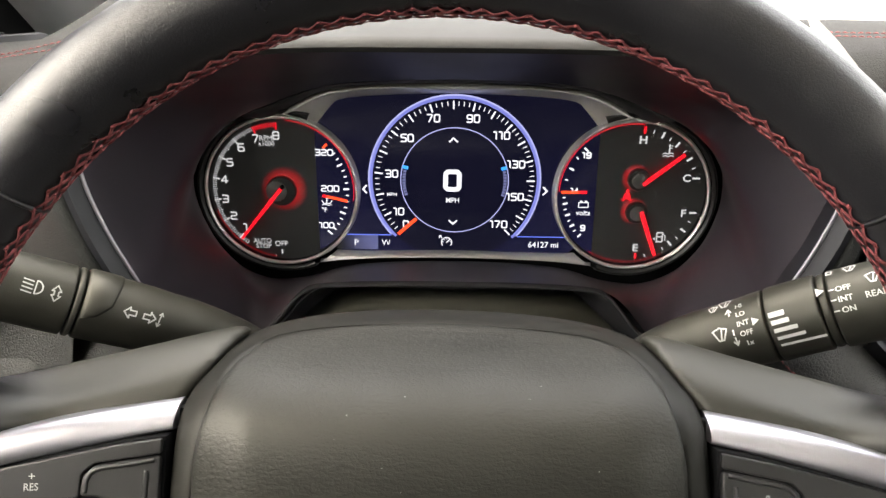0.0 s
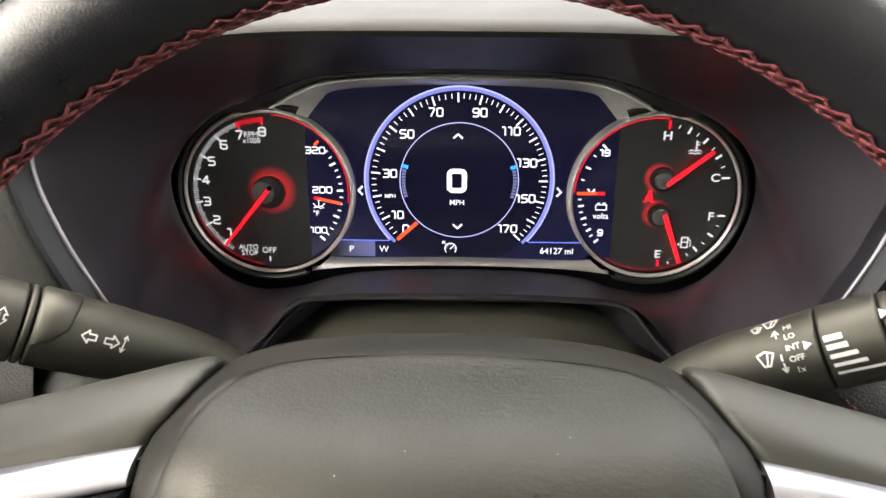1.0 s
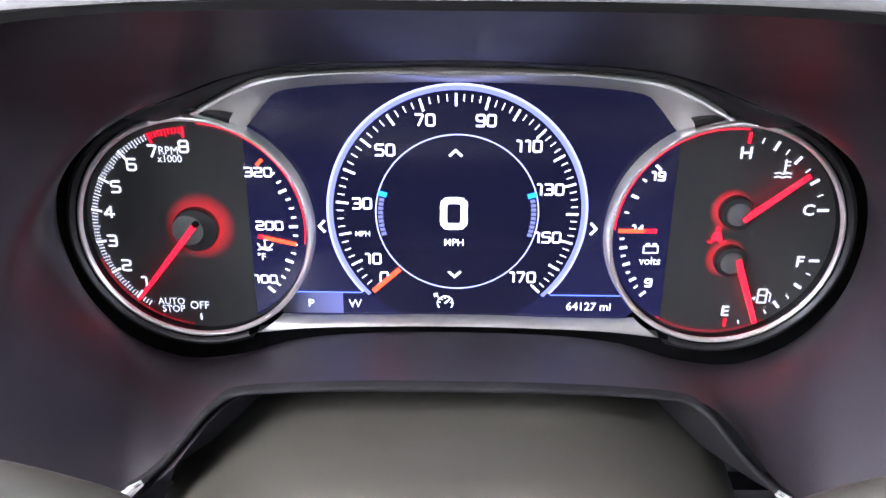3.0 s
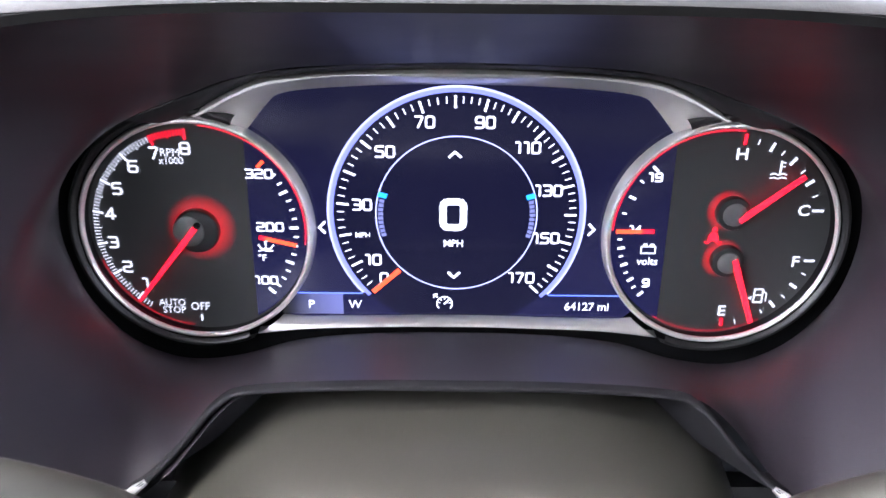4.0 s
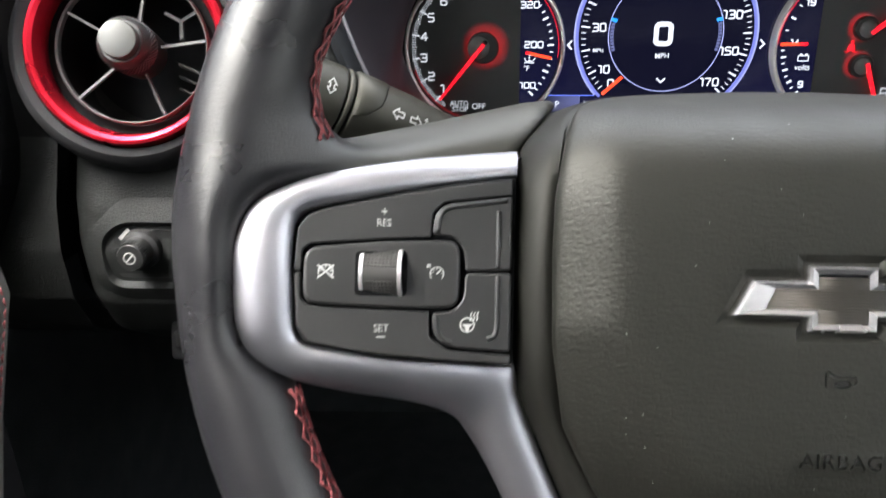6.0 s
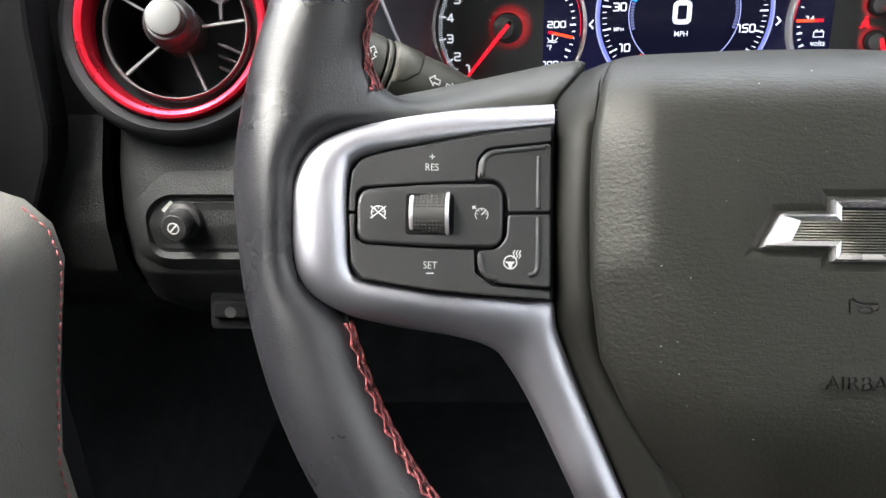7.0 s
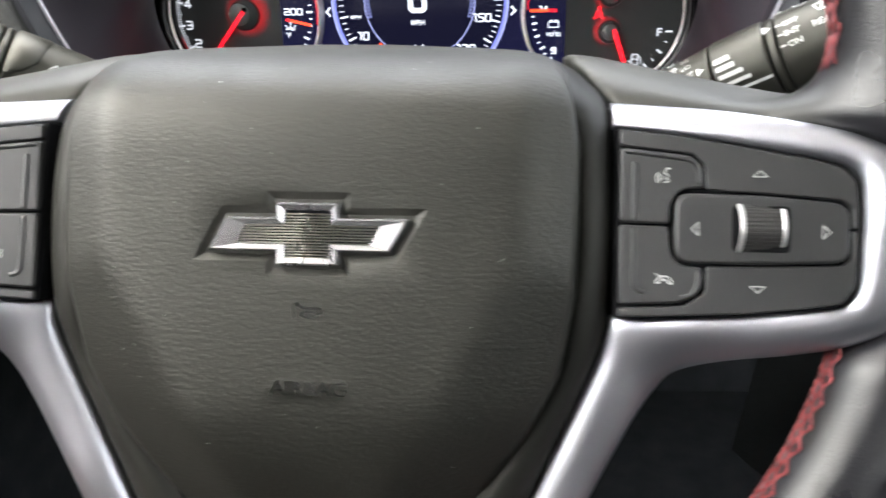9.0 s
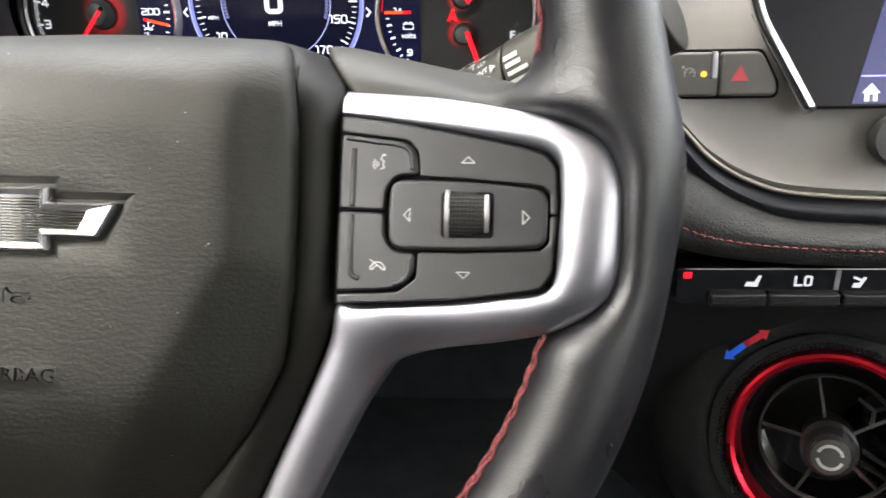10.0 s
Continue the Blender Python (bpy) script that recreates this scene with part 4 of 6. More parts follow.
def put(vf, x, y, z=0.0, turn=0.0, k=1.0):
    return shifted(vf, x * MM, y * MM, z * MM, k, turn)


def disc(r, z, n=64):
    return flat([(r * math.cos(a), r * math.sin(a)) for a in np.linspace(0, 2 * math.pi, n, endpoint=False)], z)


def tick(cx, cy, a, r0, r1, w):
    c, s = math.cos(radians(a)), math.sin(radians(a))
    return stroke(np.array([(cx + r0 * c, cy + r0 * s), (cx + r1 * c, cy + r1 * s)]) * MM, w * MM)


def mark(name, vfs, material, parent, z=0.0):
    v, f = join(*vfs)
    v = v + np.array((0, 0, z * MM))
    return part(name, (v, f), material, parent, smooth=False)


GLYPHS = {
    "0": ([(0, 0), (1, 0), (1, 1), (0, 1), (0, 0.5)], True), "1": ([(0.1, 1), (0.62, 1), (0.62, 0)], False),
    "2": ([(0, 1), (1, 1), (1, 0.5), (0, 0.5), (0, 0), (1, 0)], False), "3": ([(0, 1), (1, 1), (1, 0), (0, 0)], False),
    "4": ([(0.78, 0), (0.78, 1), (0, 0.28), (1.12, 0.28)], False), "5": ([(1, 1), (0, 1), (0, 0.54), (1, 0.54), (1, 0), (0, 0)], False),
    "6": ([(1, 1), (0, 1), (0, 0), (1, 0), (1, 0.54), (0, 0.54)], False), "7": ([(0, 1), (1, 1), (0.36, 0)], False),
    "8": ([(0, 0), (1, 0), (1, 1), (0, 1), (0, 0.5)], True), "9": ([(0, 0), (1, 0), (1, 1), (0, 1), (0, 0.46), (1, 0.46)], False),
}


def digits(text, height, wide=0.76, weight=0.2):
    """Square-shouldered display figures with rounded corners, centred, made of strokes."""
    w, h, pieces, x = (wide - weight) * height, (1 - weight) * height, [], 0.0
    for ch in text:
        path, closed = GLYPHS[ch]
        p = np.array([(x + a * w, b * h) for a, b in path])
        soft, k = [], len(p)
        for i in range(k):
            if not closed and i in (0, k - 1):
                soft.append(p[i])
                continue
            a, b, c = p[i - 1], p[i], p[(i + 1) % k]
            u, v = (a - b) / np.linalg.norm(a - b), (c - b) / np.linalg.norm(c - b)
            r = min(0.17 * height, 0.45 * np.linalg.norm(a - b), 0.45 * np.linalg.norm(c - b))
            if ch == "4":
                r = 0.02 * height
            soft += [(1 - f) ** 2 * (b + u * r) + 2 * f * (1 - f) * b + f * f * (b + v * r) for f in (0, 0.33, 0.67, 1)]
        pieces.append(stroke(np.array(soft), weight * height, 0.0, closed))
        if ch in "83":
            pieces.append(stroke(np.array([(x + (0.0 if ch == "8" else 0.25) * w, h * 0.5), (x + w, h * 0.5)]), weight * height, 0.00003))
        x += (w + weight * height) * (0.78 if ch == "1" else 1.0) + 0.07 * height
    v, f = join(*pieces)
    lo, hi = v.min(0), v.max(0)
    v = v - (lo + hi) / 2
    v[:, 2] -= v[:, 2].min()
    return v, f


# central screen
SCR = [(-97, 44), (-83, 60), (-68, 64), (-40, 65), (0, 66), (40, 65), (68, 64), (83, 60), (97, 44), (84, -30), (72, -42), (30, -41), (0, -40.5), (-30, -41), (-72, -42), (-84, -30)]
screen = part("screen", flat(np.array(SCR) * MM, 0.0), SCREEN, cluster, "dark blue lit screen with speedometer", smooth=False)
SX, SY = -1.1, 7.0
part("speed_disc", shifted(disc(0.0525, 0.0002, 96), SX * MM, SY * MM), LCDBLACK, screen, smooth=False)


def band(cx, cy, r0, r1, a0, a1, z, n=96):
    p = np.array(arc(cx, cy, r0, a0, a1, n) + arc(cx, cy, r1, a1, a0, n)) * MM
    v = np.array([(x, y, z * MM) for x, y in p])
    return v, [(i, i + 1, 2 * n - 2 - i, 2 * n - 1 - i) for i in range(n - 1)]


mark("speed_ring", [band(SX, SY, 51.9, 53.7, -45, 225, 0.4)], RIMLIGHT, screen)
mark("speed_ring_edge", [band(SX, SY, 53.7, 54.7, -42, 222, 0.4)], RINGEDGE, screen)
mark("inner_ring", [band(SX, SY, 33.7, 34.3, 0, 360, 0.4)], RINGEDGE, screen)


def speed_angle(mph):
    return 91.2 + (80 - mph) * 1.665 if mph < 80 else 91.2 - (mph - 80) * 1.508


ticks = []
for m in np.arange(0, 171, 2.5):
    a = speed_angle(m)
    if abs(m % 10) < 0.1:
        ticks.append(tick(SX, SY, a, 45.8, 50.4, 1.0))
    else:
        ticks.append(tick(SX, SY, a, 47.7, 50.2, 0.5))
tagged(mark("speed_scale", ticks, WHITE, screen, 0.5), kind="stuff")
for txt, x, y in (("0", -32.1, -22.1), ("10", -36.6, -13.6), ("30", -40.7, 11.3), ("50", -30.8, 34.3), ("70", -14.4, 46.8), ("90", 10.0, 46.8), ("110", 27.8, 36.5), ("130", 37.4, 18.3), ("150", 37.4, -2.9), ("170", 27.6, -21.4)):
    mark("numeral", [put(digits(txt, 5.3 * MM, 0.76, 0.168), x, y)], WHITE, screen, 0.5)
mark("speed_digit", [put(digits("0", 14.4 * MM, 0.80, 0.205), -2.4, 7.3)], WHITE, screen, 0.5)
mark("caption", [put(lettering("MPH", 3.2 * MM, 0, 0.95, 0.01), -2.2, -5.6)], WHITE, screen, 0.5)
mark("caption", [put(lettering("MPH", 2.3 * MM, 0, 1.0, 0.01), -40.9, -2.2)], WHITE, screen, 0.5)
chev = stroke(np.array([(-2.4, -1.1), (0, 1.1), (2.4, -1.1)]) * MM, 1.1 * MM)
for x, y, t in ((-2.0, 33.4, 0), (-1.8, -20.4, 180), (-58.1, 1.0, 90), (56.4, 1.2, -90)):
    mark("arrow", [put(chev, x, y, 0, t)], WHITE, screen, 0.5)
mark("cruise_sign", [put(gauge_icon(1.3), -5.7, -34.2)], WHITE, screen, 0.5)
mark("gear_box", [put(flat(np.array([(-27, -10), (0, -10), (0, 0), (-27, 0)]) * MM), -50.4, -29.8)], halo("slate_blue_gear_box", (0.16, 0.18, 0.48), 0.42, (-0.0504, -0.033, 0.0004), 0.0, 0.027), screen, 0.3)
mark("letter", [put(lettering("P", 3.8 * MM, 0, 1.05), -64.3, -35.0)], WHITE, screen, 0.6)
mark("letter", [put(lettering("W", 3.8 * MM, 0, 1.0), -45.1, -34.9)], WHITE, screen, 0.6)
mark("odometer", [put(lettering("64127 mi", 3.9 * MM, 0, 0.98, 0.01), 57, -35.0)], WHITE, screen, 0.6)
mark("screen_line", [stroke(np.array([(40, -29.7), (77, -29.7)]) * MM, 0.6 * MM)], BLUE, screen, 0.45)
mark("screen_line", [stroke(np.array([(-77, -29.6), (-42, -29.6)]) * MM, 0.6 * MM)], BLUE, screen, 0.45)
for s in (-1, 1):
    mark("side_bars", [tick(SX, SY, (180 if s < 0 else 0) + s * d, 31.4, 32.6, 1.5) for d in np.arange(11, -17, -3.4)], BOXLIGHT, screen, 0.5)
    mark("blue_dot", [tick(SX, SY, 90 - s * 74.5, 31.0, 33.4, 2.2)], glow("blue_dot_light", (0.02, 0.3, 1.0), 1.0), screen, 0.55)
mark("speed_pointer", [stroke(np.array([(-36.6, -28.4), (-25.8, -18.6)]) * MM, 2.2 * MM)], ORANGE, screen, 0.7)

# the two dials
def needle(parent, x0, y0, x1, y1, z, w0=1.5, w1=0.9, name="needle"):
    d = np.array((x1 - x0, y1 - y0))
    d = d / np.linalg.norm(d)
    n = np.array((-d[1], d[0]))
    rings = []
    for (x, y), w in (((x0, y0), w0), ((x1, y1), w1)):
        rings.append([(*(np.array((x, y)) + n * w * a) * MM, (z + h) * MM) for a, h in ((-0.5, 0), (-0.35, 0.8), (0.35, 0.8), (0.5, 0))])
    return part(name, loft(rings, True, True, True), RED, parent, "glowing red needle", smooth=False)


def hub(parent, x, y, r, z, lx=0.0, ly=0.0, glow_x=0.25, reach=1.46):
    """Hub of a needle: black collar, greyer cap set off its centre, red light spilling on the dial."""
    v, f = revolve([(r, 0), (r, 3.0), (r * 0.94, 3.8), (r * 0.72, 4.2), (0, 4.2)], 32)
    part("needle_hub", shifted((v * MM, f), x * MM, y * MM, z * MM), PLASTIC, parent)
    v, f = revolve([(r * 0.70, 4.0), (r * 0.68, 4.6), (r * 0.55, 5.1), (r * 0.3, 5.4), (0, 5.5)], 32)
    part("hub_cap", shifted((v * MM, f), (x - lx) * MM, (y - ly) * MM, z * MM), HUBGREY, parent, "satin grey hub cap")
    mark("hub_glow", [band(x, y, r * 0.9, r * reach, 0, 360, z + 0.12, 64)], halo("red_hub_light", (1.0, 0.01, 0.02), 0.22, ((x + glow_x * r) * MM, (y + 0.08 * r) * MM, (z + 0.12) * MM), 0.80 * r * MM, (reach - 0.12) * r * MM), parent)


def dial(cx, sgn):
    d = part("dial", put(disc(0.0475, 0.0), cx, 0, 1.0), DIAL, cluster, "black round dial with white marks and red needle", smooth=False)
    ring = revolve([(46.5, 6.0), (46.8, 6.8), (47.5, 7.3), (48.3, 7.1), (48.8, 6.2), (49.1, 3), (49.3, 0)], 96)
    part("dial_ring", put((ring[0] * MM, ring[1]), cx, 0), FRAMEMETAL, d, "slim chrome dial ring")
    inner = revolve([(46.9, 0.6), (46.6, 3.0), (46.5, 6.0)], 96)
    part("dial_wall", put((inner[0] * MM, inner[1]), cx, 0), GLOSS, d, "glossy black inner wall of the dial")
    a0, a1 = (68, 292) if sgn > 0 else (-112, 112)
    wall = revolve([(49.4, 6.4), (50.2, 7.6), (51.2, 8.0), (52.4, 7.6), (53.4, 5.6), (54.0, 0)], 96, a0, a1)
    part("dial_shroud", put((wall[0] * MM, wall[1]), cx, 0), PLASTIC, d, "black shroud round the dial")
    # crescent of screen beside the dial
    x0 = 21.8
    a = math.degrees(math.acos(x0 / 46.0))
    cres = [(sgn * x, y) for x, y in arc(0, 0, 46.0, -a, a, 40)]
    mark("side_screen", [put(flat(np.array(cres) * MM), cx, 0)], SCREEN, d, 1.4)
    return d


TX, FX = -110.0, 110.0
tach = dial(TX, 1)
ticks, reds = [], []
for i in range(0, 75):
    rpm = 0.6 + i * 0.1
    if rpm > 8.01:
        break
    a = 91 + (8 - rpm) * 19.6
    big = abs(rpm - round(rpm)) < 0.02
    mid = abs(rpm * 2 - round(rpm * 2)) < 0.02
    t = put(tick(0, 0, a, 39.4 if big else (40.2 if mid else 41.0), 43.3, 1.0 if big else (0.6 if rpm > 6.95 else 0.4)), TX - 1.4, -0.3)
    (reds if rpm > 6.95 else ticks).append(t)
tagged(mark("rev_scale", ticks, WHITE_DIAL, tach, 1.5), kind="stuff")
tagged(mark("red_zone", reds, REDDIM, tach, 1.5), kind="stuff")
for txt, x, y in (("8", -2.4, 35.1), ("7", -15.3, 33.1), ("6", -24.7, 27.3), ("5", -32.6, 17.7), ("4", -37.0, 6.7), ("3", -37.4, -6.3), ("2", -33.0, -17.6), ("1", -26.2, -25.3)):
    mark("numeral", [put(digits(txt, 5.5 * MM, 0.80, 0.165), TX + x, y)], WHITE_DIAL, tach, 1.6)
for txt, x, y, h in (("RPM", -8.8, 33.4, 3.3), ("x1000", -8.7, 30.0, 3.1), ("AUTO", -15.7, -34.4, 3.2), ("STOP", -15.0, -38, 3.2), ("OFF", -3.4, -36.2, 3.7)):
    mark("caption", [put(lettering(txt, h * MM, 0, 0.92), TX + x, y)], WHITE_DIAL, tach, 1.6)
mark("stop_mark", [put(stroke(np.array([(-3.2, -40.4), (-3.2, -43)]) * MM, 0.8 * MM), TX, 0)], WHITE_DIAL, tach, 1.6)
for txt, x, y, h in (("320", 27.2, 24.8, 4.3), ("200", 30.1, 1.5, 4.3), ("100", 26.9, -23.1, 4.1)):
    mark("caption", [put(digits(txt, h * MM, 0.86, 0.175), TX + x, y)], WHITE, tach, 2.0)
mark("caption", [put(lettering("°F", 3.2 * MM, 0, 1.0, 0.01), TX + 25.9, -12.5)], WHITE, tach, 2.0)
rt = [put(tick(0, 0, a, 38.8 if i % 4 == 2 else 40.2, 41.8, 1.2 if i % 4 == 2 else 0.8), TX, 0) for i, a in enumerate(np.linspace(36, -44, 15))]
tagged(mark("oil_scale", rt, WHITE, tach, 2.0), kind="stuff")
mark("oil_red", [put(tick(0, 0, 46, 38.8, 41.6, 1.5), TX, 0)], ORANGE, tach, 2.0)
mark("oil_sign", [put(stroke(np.array([(-3, 0.6), (-2, -1.2), (2, -1.2), (3.4, 0.6)]) * MM, 0.6 * MM), TX + 27.6, -7.2), put(stroke(np.array([(-3, -2.2), (-1, -1.8), (1, -2.4), (3, -2.0)]) * MM, 0.5 * MM), TX + 27.6, -7.2), put(stroke(np.array([(0, -1), (0, 2.4), (1.6, 2.4)]) * MM, 0.6 * MM), TX + 27.6, -7.2)], WHITE, tach, 2.0)
mark("oil_pointer", [put(stroke(np.array([(27.6, -3.7), (40.4, -6.6)]) * MM, 1.8 * MM), TX, 0)], ORANGE, tach, 2.2)
mark("pointer_root", [put(stroke(np.array([(25.6, -3.3), (27.6, -3.7)]) * MM, 1.8 * MM), TX, 0)], RED, tach, 2.2)
for a0, a1 in ((-8, 85), (198, 262)):
    mark("edge_light", [band(TX, 0, 44.9, 45.4, a0, a1, 2.6)], REDDIM if a0 < 0 else REDFAINT, tach)
hub(tach, TX - 0.8, -0.2, 9.6, 1.0, 2.8, -0.4, 0.18, 1.75)
needle(tach, TX - 0.4, 2.2, TX - 27.6, -31.4, 6.0, 2.7, 1.5)
cap = revolve([(1.4, 0), (1.4, 1.6), (0.9, 2.0), (0, 2.0)], 16)
part("needle_cap", shifted((cap[0] * MM, cap[1]), (TX + 0.4) * MM, 3.2 * MM, 5.2 * MM), GAP, tach)

fuel = dial(FX, -1)
for txt, x, y in (("H", 5.0, 35.1), ("C", 34.3, 11.1), ("F", 34.8, -12.0), ("E", 6.4, -35.7)):
    mark("letter", [put(lettering(txt, 4.9 * MM, 0, 1.12, 0.02), FX + x, y)], WHITE_DIAL, fuel, 1.6)
ft = [put(stroke(np.array([(38, 11), (42.2, 11)]) * MM, 1.2 * MM), FX, 0), put(stroke(np.array([(38.6, -11.6), (42.4, -11.6)]) * MM, 1.2 * MM), FX, 0)]
for i, a in enumerate((74.6, 66.1, 58.9, 50.8, 42.0, 33.8, 24.7)):
    ft.append(put(tick(0, 0, a, 40.0 if i % 2 else 40.6, 43.2 if i % 2 else 42.6, 1.3 if i % 2 else 0.6), FX, 0))
for i, a in enumerate((-24.4, -33.3, -41.6, -49.2, -56.7, -72.7)):
    ft.append(put(tick(0, 0, a, 41.0 if i in (1, 3) else 42.0, 44.2 if i in (1, 3) else 43.8, 1.3 if i in (1, 3) else 0.6), FX, 0))
tagged(mark("fuel_scale", ft, WHITE_DIAL, fuel, 1.6), kind="stuff")
mark("red_mark", [put(stroke(np.array([(5.4, 39.4), (5.6, 43.0)]) * MM, 1.3 * MM), FX, 0)], RED, fuel, 1.6)
mark("red_mark", [put(stroke(np.array([(6.8, -39.8), (6.9, -42.8)]) * MM, 1.3 * MM), FX, 0)], RED, fuel, 1.6)
HX, HY = FX + 21.0, 28.2
mark("heat_sign", [put(stroke(np.array([(0.6, -1.6), (0.6, 4)]) * MM, 0.9 * MM), HX, HY), put(stroke(np.array([(0.6, 3.4), (2.4, 3.4)]) * MM, 0.5 * MM), HX, HY), put(stroke(np.array([(0.6, 1.8), (2.4, 1.8)]) * MM, 0.5 * MM), HX, HY),
                   put(stroke(np.array([(-3.2, -1.6), (-1.6, -1.2), (0, -1.8), (1.6, -1.2), (3.4, -1.6)]) * MM, 0.6 * MM), HX, HY), put(stroke(np.array([(-3.2, -3.2), (-1.6, -2.8), (0, -3.4), (1.6, -2.8), (3.4, -3.2)]) * MM, 0.6 * MM), HX, HY)], WHITE_DIAL, fuel, 1.6)
HX, HY = FX + 21.4, -28.4
mark("pump_sign", [put(stroke(np.array([(-2, -3), (-2, 3.2), (1.6, 3.2), (1.6, -3)]) * MM, 0.8 * MM, closed=True), HX, HY), put(stroke(np.array([(-2, 0.4), (1.6, 0.4)]) * MM, 0.7 * MM), HX, HY), put(stroke(np.array([(1.6, 2.4), (3.3, 1.2), (3.3, -2.4)]) * MM, 0.6 * MM), HX, HY), put(flat(np.array([(-3, 0), (-4.6, -1), (-3, -2)]) * MM), HX, HY)], WHITE_DIAL, fuel, 1.6)
HX, HY = FX - 2.0, -0.4
mark("warning_light", [put(stroke(np.array([(-1.8, -3.0), (-1.6, -0.4), (1.6, -0.4), (1.8, -3.0)]) * MM, 0.9 * MM), HX, HY), put(flat(np.array([(-2.0, -2.4), (2.0, -2.4), (1.5, 1.2), (-1.5, 1.2)]) * MM, 0.00012), HX, HY), put(flat(np.array(arc(0, 0, 1.1 * MM, 0, 360, 14)), 0.0001), HX + 0.2, HY + 2.7), put(stroke(np.array([(-3.6, -2.8), (-2.4, -3.6), (-1.2, -2.6)]) * MM, 0.6 * MM), HX, HY), put(stroke(np.array([(3.6, -2.8), (2.4, -3.6), (1.2, -2.6)]) * MM, 0.6 * MM), HX, HY)], RED, fuel, 1.7)
for txt, x, y, h in (("19", -29.2, 25.0, 4.2), ("14", -35.3, 2.2, 3.6), ("9", -28.5, -22.6, 4.2)):
    mark("caption", [put(digits(txt, h * MM, 0.8, 0.21), FX + x, y)], WHITE, fuel, 2.0)
mark("caption", [put(lettering("volts", 3.5 * MM, 0, 0.95, 0.01), FX - 29.0, -12.4)], WHITE, fuel, 2.0)
mark("battery_sign", [put(stroke(np.array([(-3.0, -1.7), (3.0, -1.7), (3.0, 1.4), (-3.0, 1.4)]) * MM, 0.55 * MM, closed=True), FX - 29.1, -7.0), put(stroke(np.array([(-2.1, 2.2), (-0.9, 2.2)]) * MM, 0.9 * MM), FX - 29.1, -7.0), put(stroke(np.array([(0.9, 2.2), (2.1, 2.2)]) * MM, 0.9 * MM), FX - 29.1, -7.0)], WHITE, fuel, 2.0)
vt = [put(tick(0, 0, a, 40.0 if long else 41.0, 42.4, 1.2 if long else 0.8), FX, 0) for a, long in ((136, 1), (146.3, 0), (157, 1), (167.3, 0), (183.4, 0), (189, 1), (194.2, 0), (199.8, 1), (205.3, 0), (210.7, 1), (216.1, 0), (222.3, 1))]
tagged(mark("volt_scale", vt, WHITE, fuel, 2.0), kind="stuff")
mark("volt_pointer", [put(stroke(np.array([(-43.0, 1.1), (-32.0, 1.2)]) * MM, 1.8 * MM), FX, 0)], ORANGE, fuel, 2.2)
mark("pointer_root", [put(stroke(np.array([(-32.0, 1.2), (-28.0, 1.2)]) * MM, 1.8 * MM), FX, 0)], RED, fuel, 2.2)
for a0, a1 in ((84, 178), (238, 300)):
    mark("edge_light", [band(FX, 0, 44.8, 45.4, a0, a1, 2.6)], REDDIM if a0 < 90 else REDFAINT, fuel)
hub(fuel, FX + 4.4, 10.0, 7.2, 1.0, glow_x=-0.25)
hub(fuel, FX + 4.8, -11.6, 7.0, 1.0, glow_x=-0.25)
needle(fuel, FX + 6.4, 7.6, FX + 30.4, 27.0, 5.8, 3.0, 2.3)
needle(fuel, FX + 6.8, -9.8, FX + 17.9, -39.0, 5.8, 3.0, 2.3)

# bright frame of the central screen: a narrow polished top edge, then a broad face that widens into the corners
half_o = [(-107.0, 50.2), (-98.8, 54.5), (-91.8, 58.4), (-80.3, 63.3), (-69.2, 65.4), (-47.3, 67.0), (-25.5, 67.9)]
half_i = [(-88.6, 41.4), (-85.8, 44.0), (-82.0, 48.6), (-77.8, 53.4), (-72.4, 57.6), (-57.0, 59.9), (-30, 61.4)]
bt = spline(half_o + [(0, 68.3)] + [(-x, y) for x, y in half_o[::-1]], 96)
bi = spline(half_i + [(0, 62.0)] + [(-x, y) for x, y in half_i[::-1]], 96)
drop = bi - bt
wide = np.linalg.norm(drop, axis=1)[:, None]
way = drop / wide
bm_ = bt + way * np.minimum(2.7, wide * 0.45)
rows_b = [(bt - way * 0.6, -3.0), (bt - way * 0.2, 6.2), (bt + way * 0.3, 7.4), (bt + way * 1.0, 8.2), (bm_ - way * 0.6, 8.3), (bm_, 7.7), (bm_ + way * 0.5, 7.1), (bi - way * 0.6, 0.9), (bi, 0.25)]
part("screen_frame", loft([[(x * MM, y * MM, h * MM) for x, y in r] for r, h in rows_b], False), FRAMEMETAL, cluster, "worn chrome frame above the screen", sharp=30)
bb0 = spline([(-77, -40.2), (-66, -40.8), (-40, -40.4), (0, -39.8), (40, -40.4), (66, -40.8), (77, -40.2)], 50)
bb1 = spline([(-88, -47.5), (-66, -45.0), (-40, -43.8), (0, -43.2), (40, -43.8), (66, -45.0), (88, -47.5)], 50)
part("lower_frame", loft([[((p[0] + (q[0] - p[0]) * a) * MM, (p[1] + (q[1] - p[1]) * a) * MM, h * MM) for p, q in zip(bb0, bb1)] for a, h in ((0, 0.2), (0.15, 3), (0.6, 5.6), (0.9, 6), (1, 5.2), (1.05, -2))], False), DIMCHROME, cluster, "slim chrome strip below the screen", sharp=40)
part("rear_plate", box_vf(-0.185, 0.185, -0.085, 0.09, -0.012, -0.004), GAP, cluster, smooth=False)
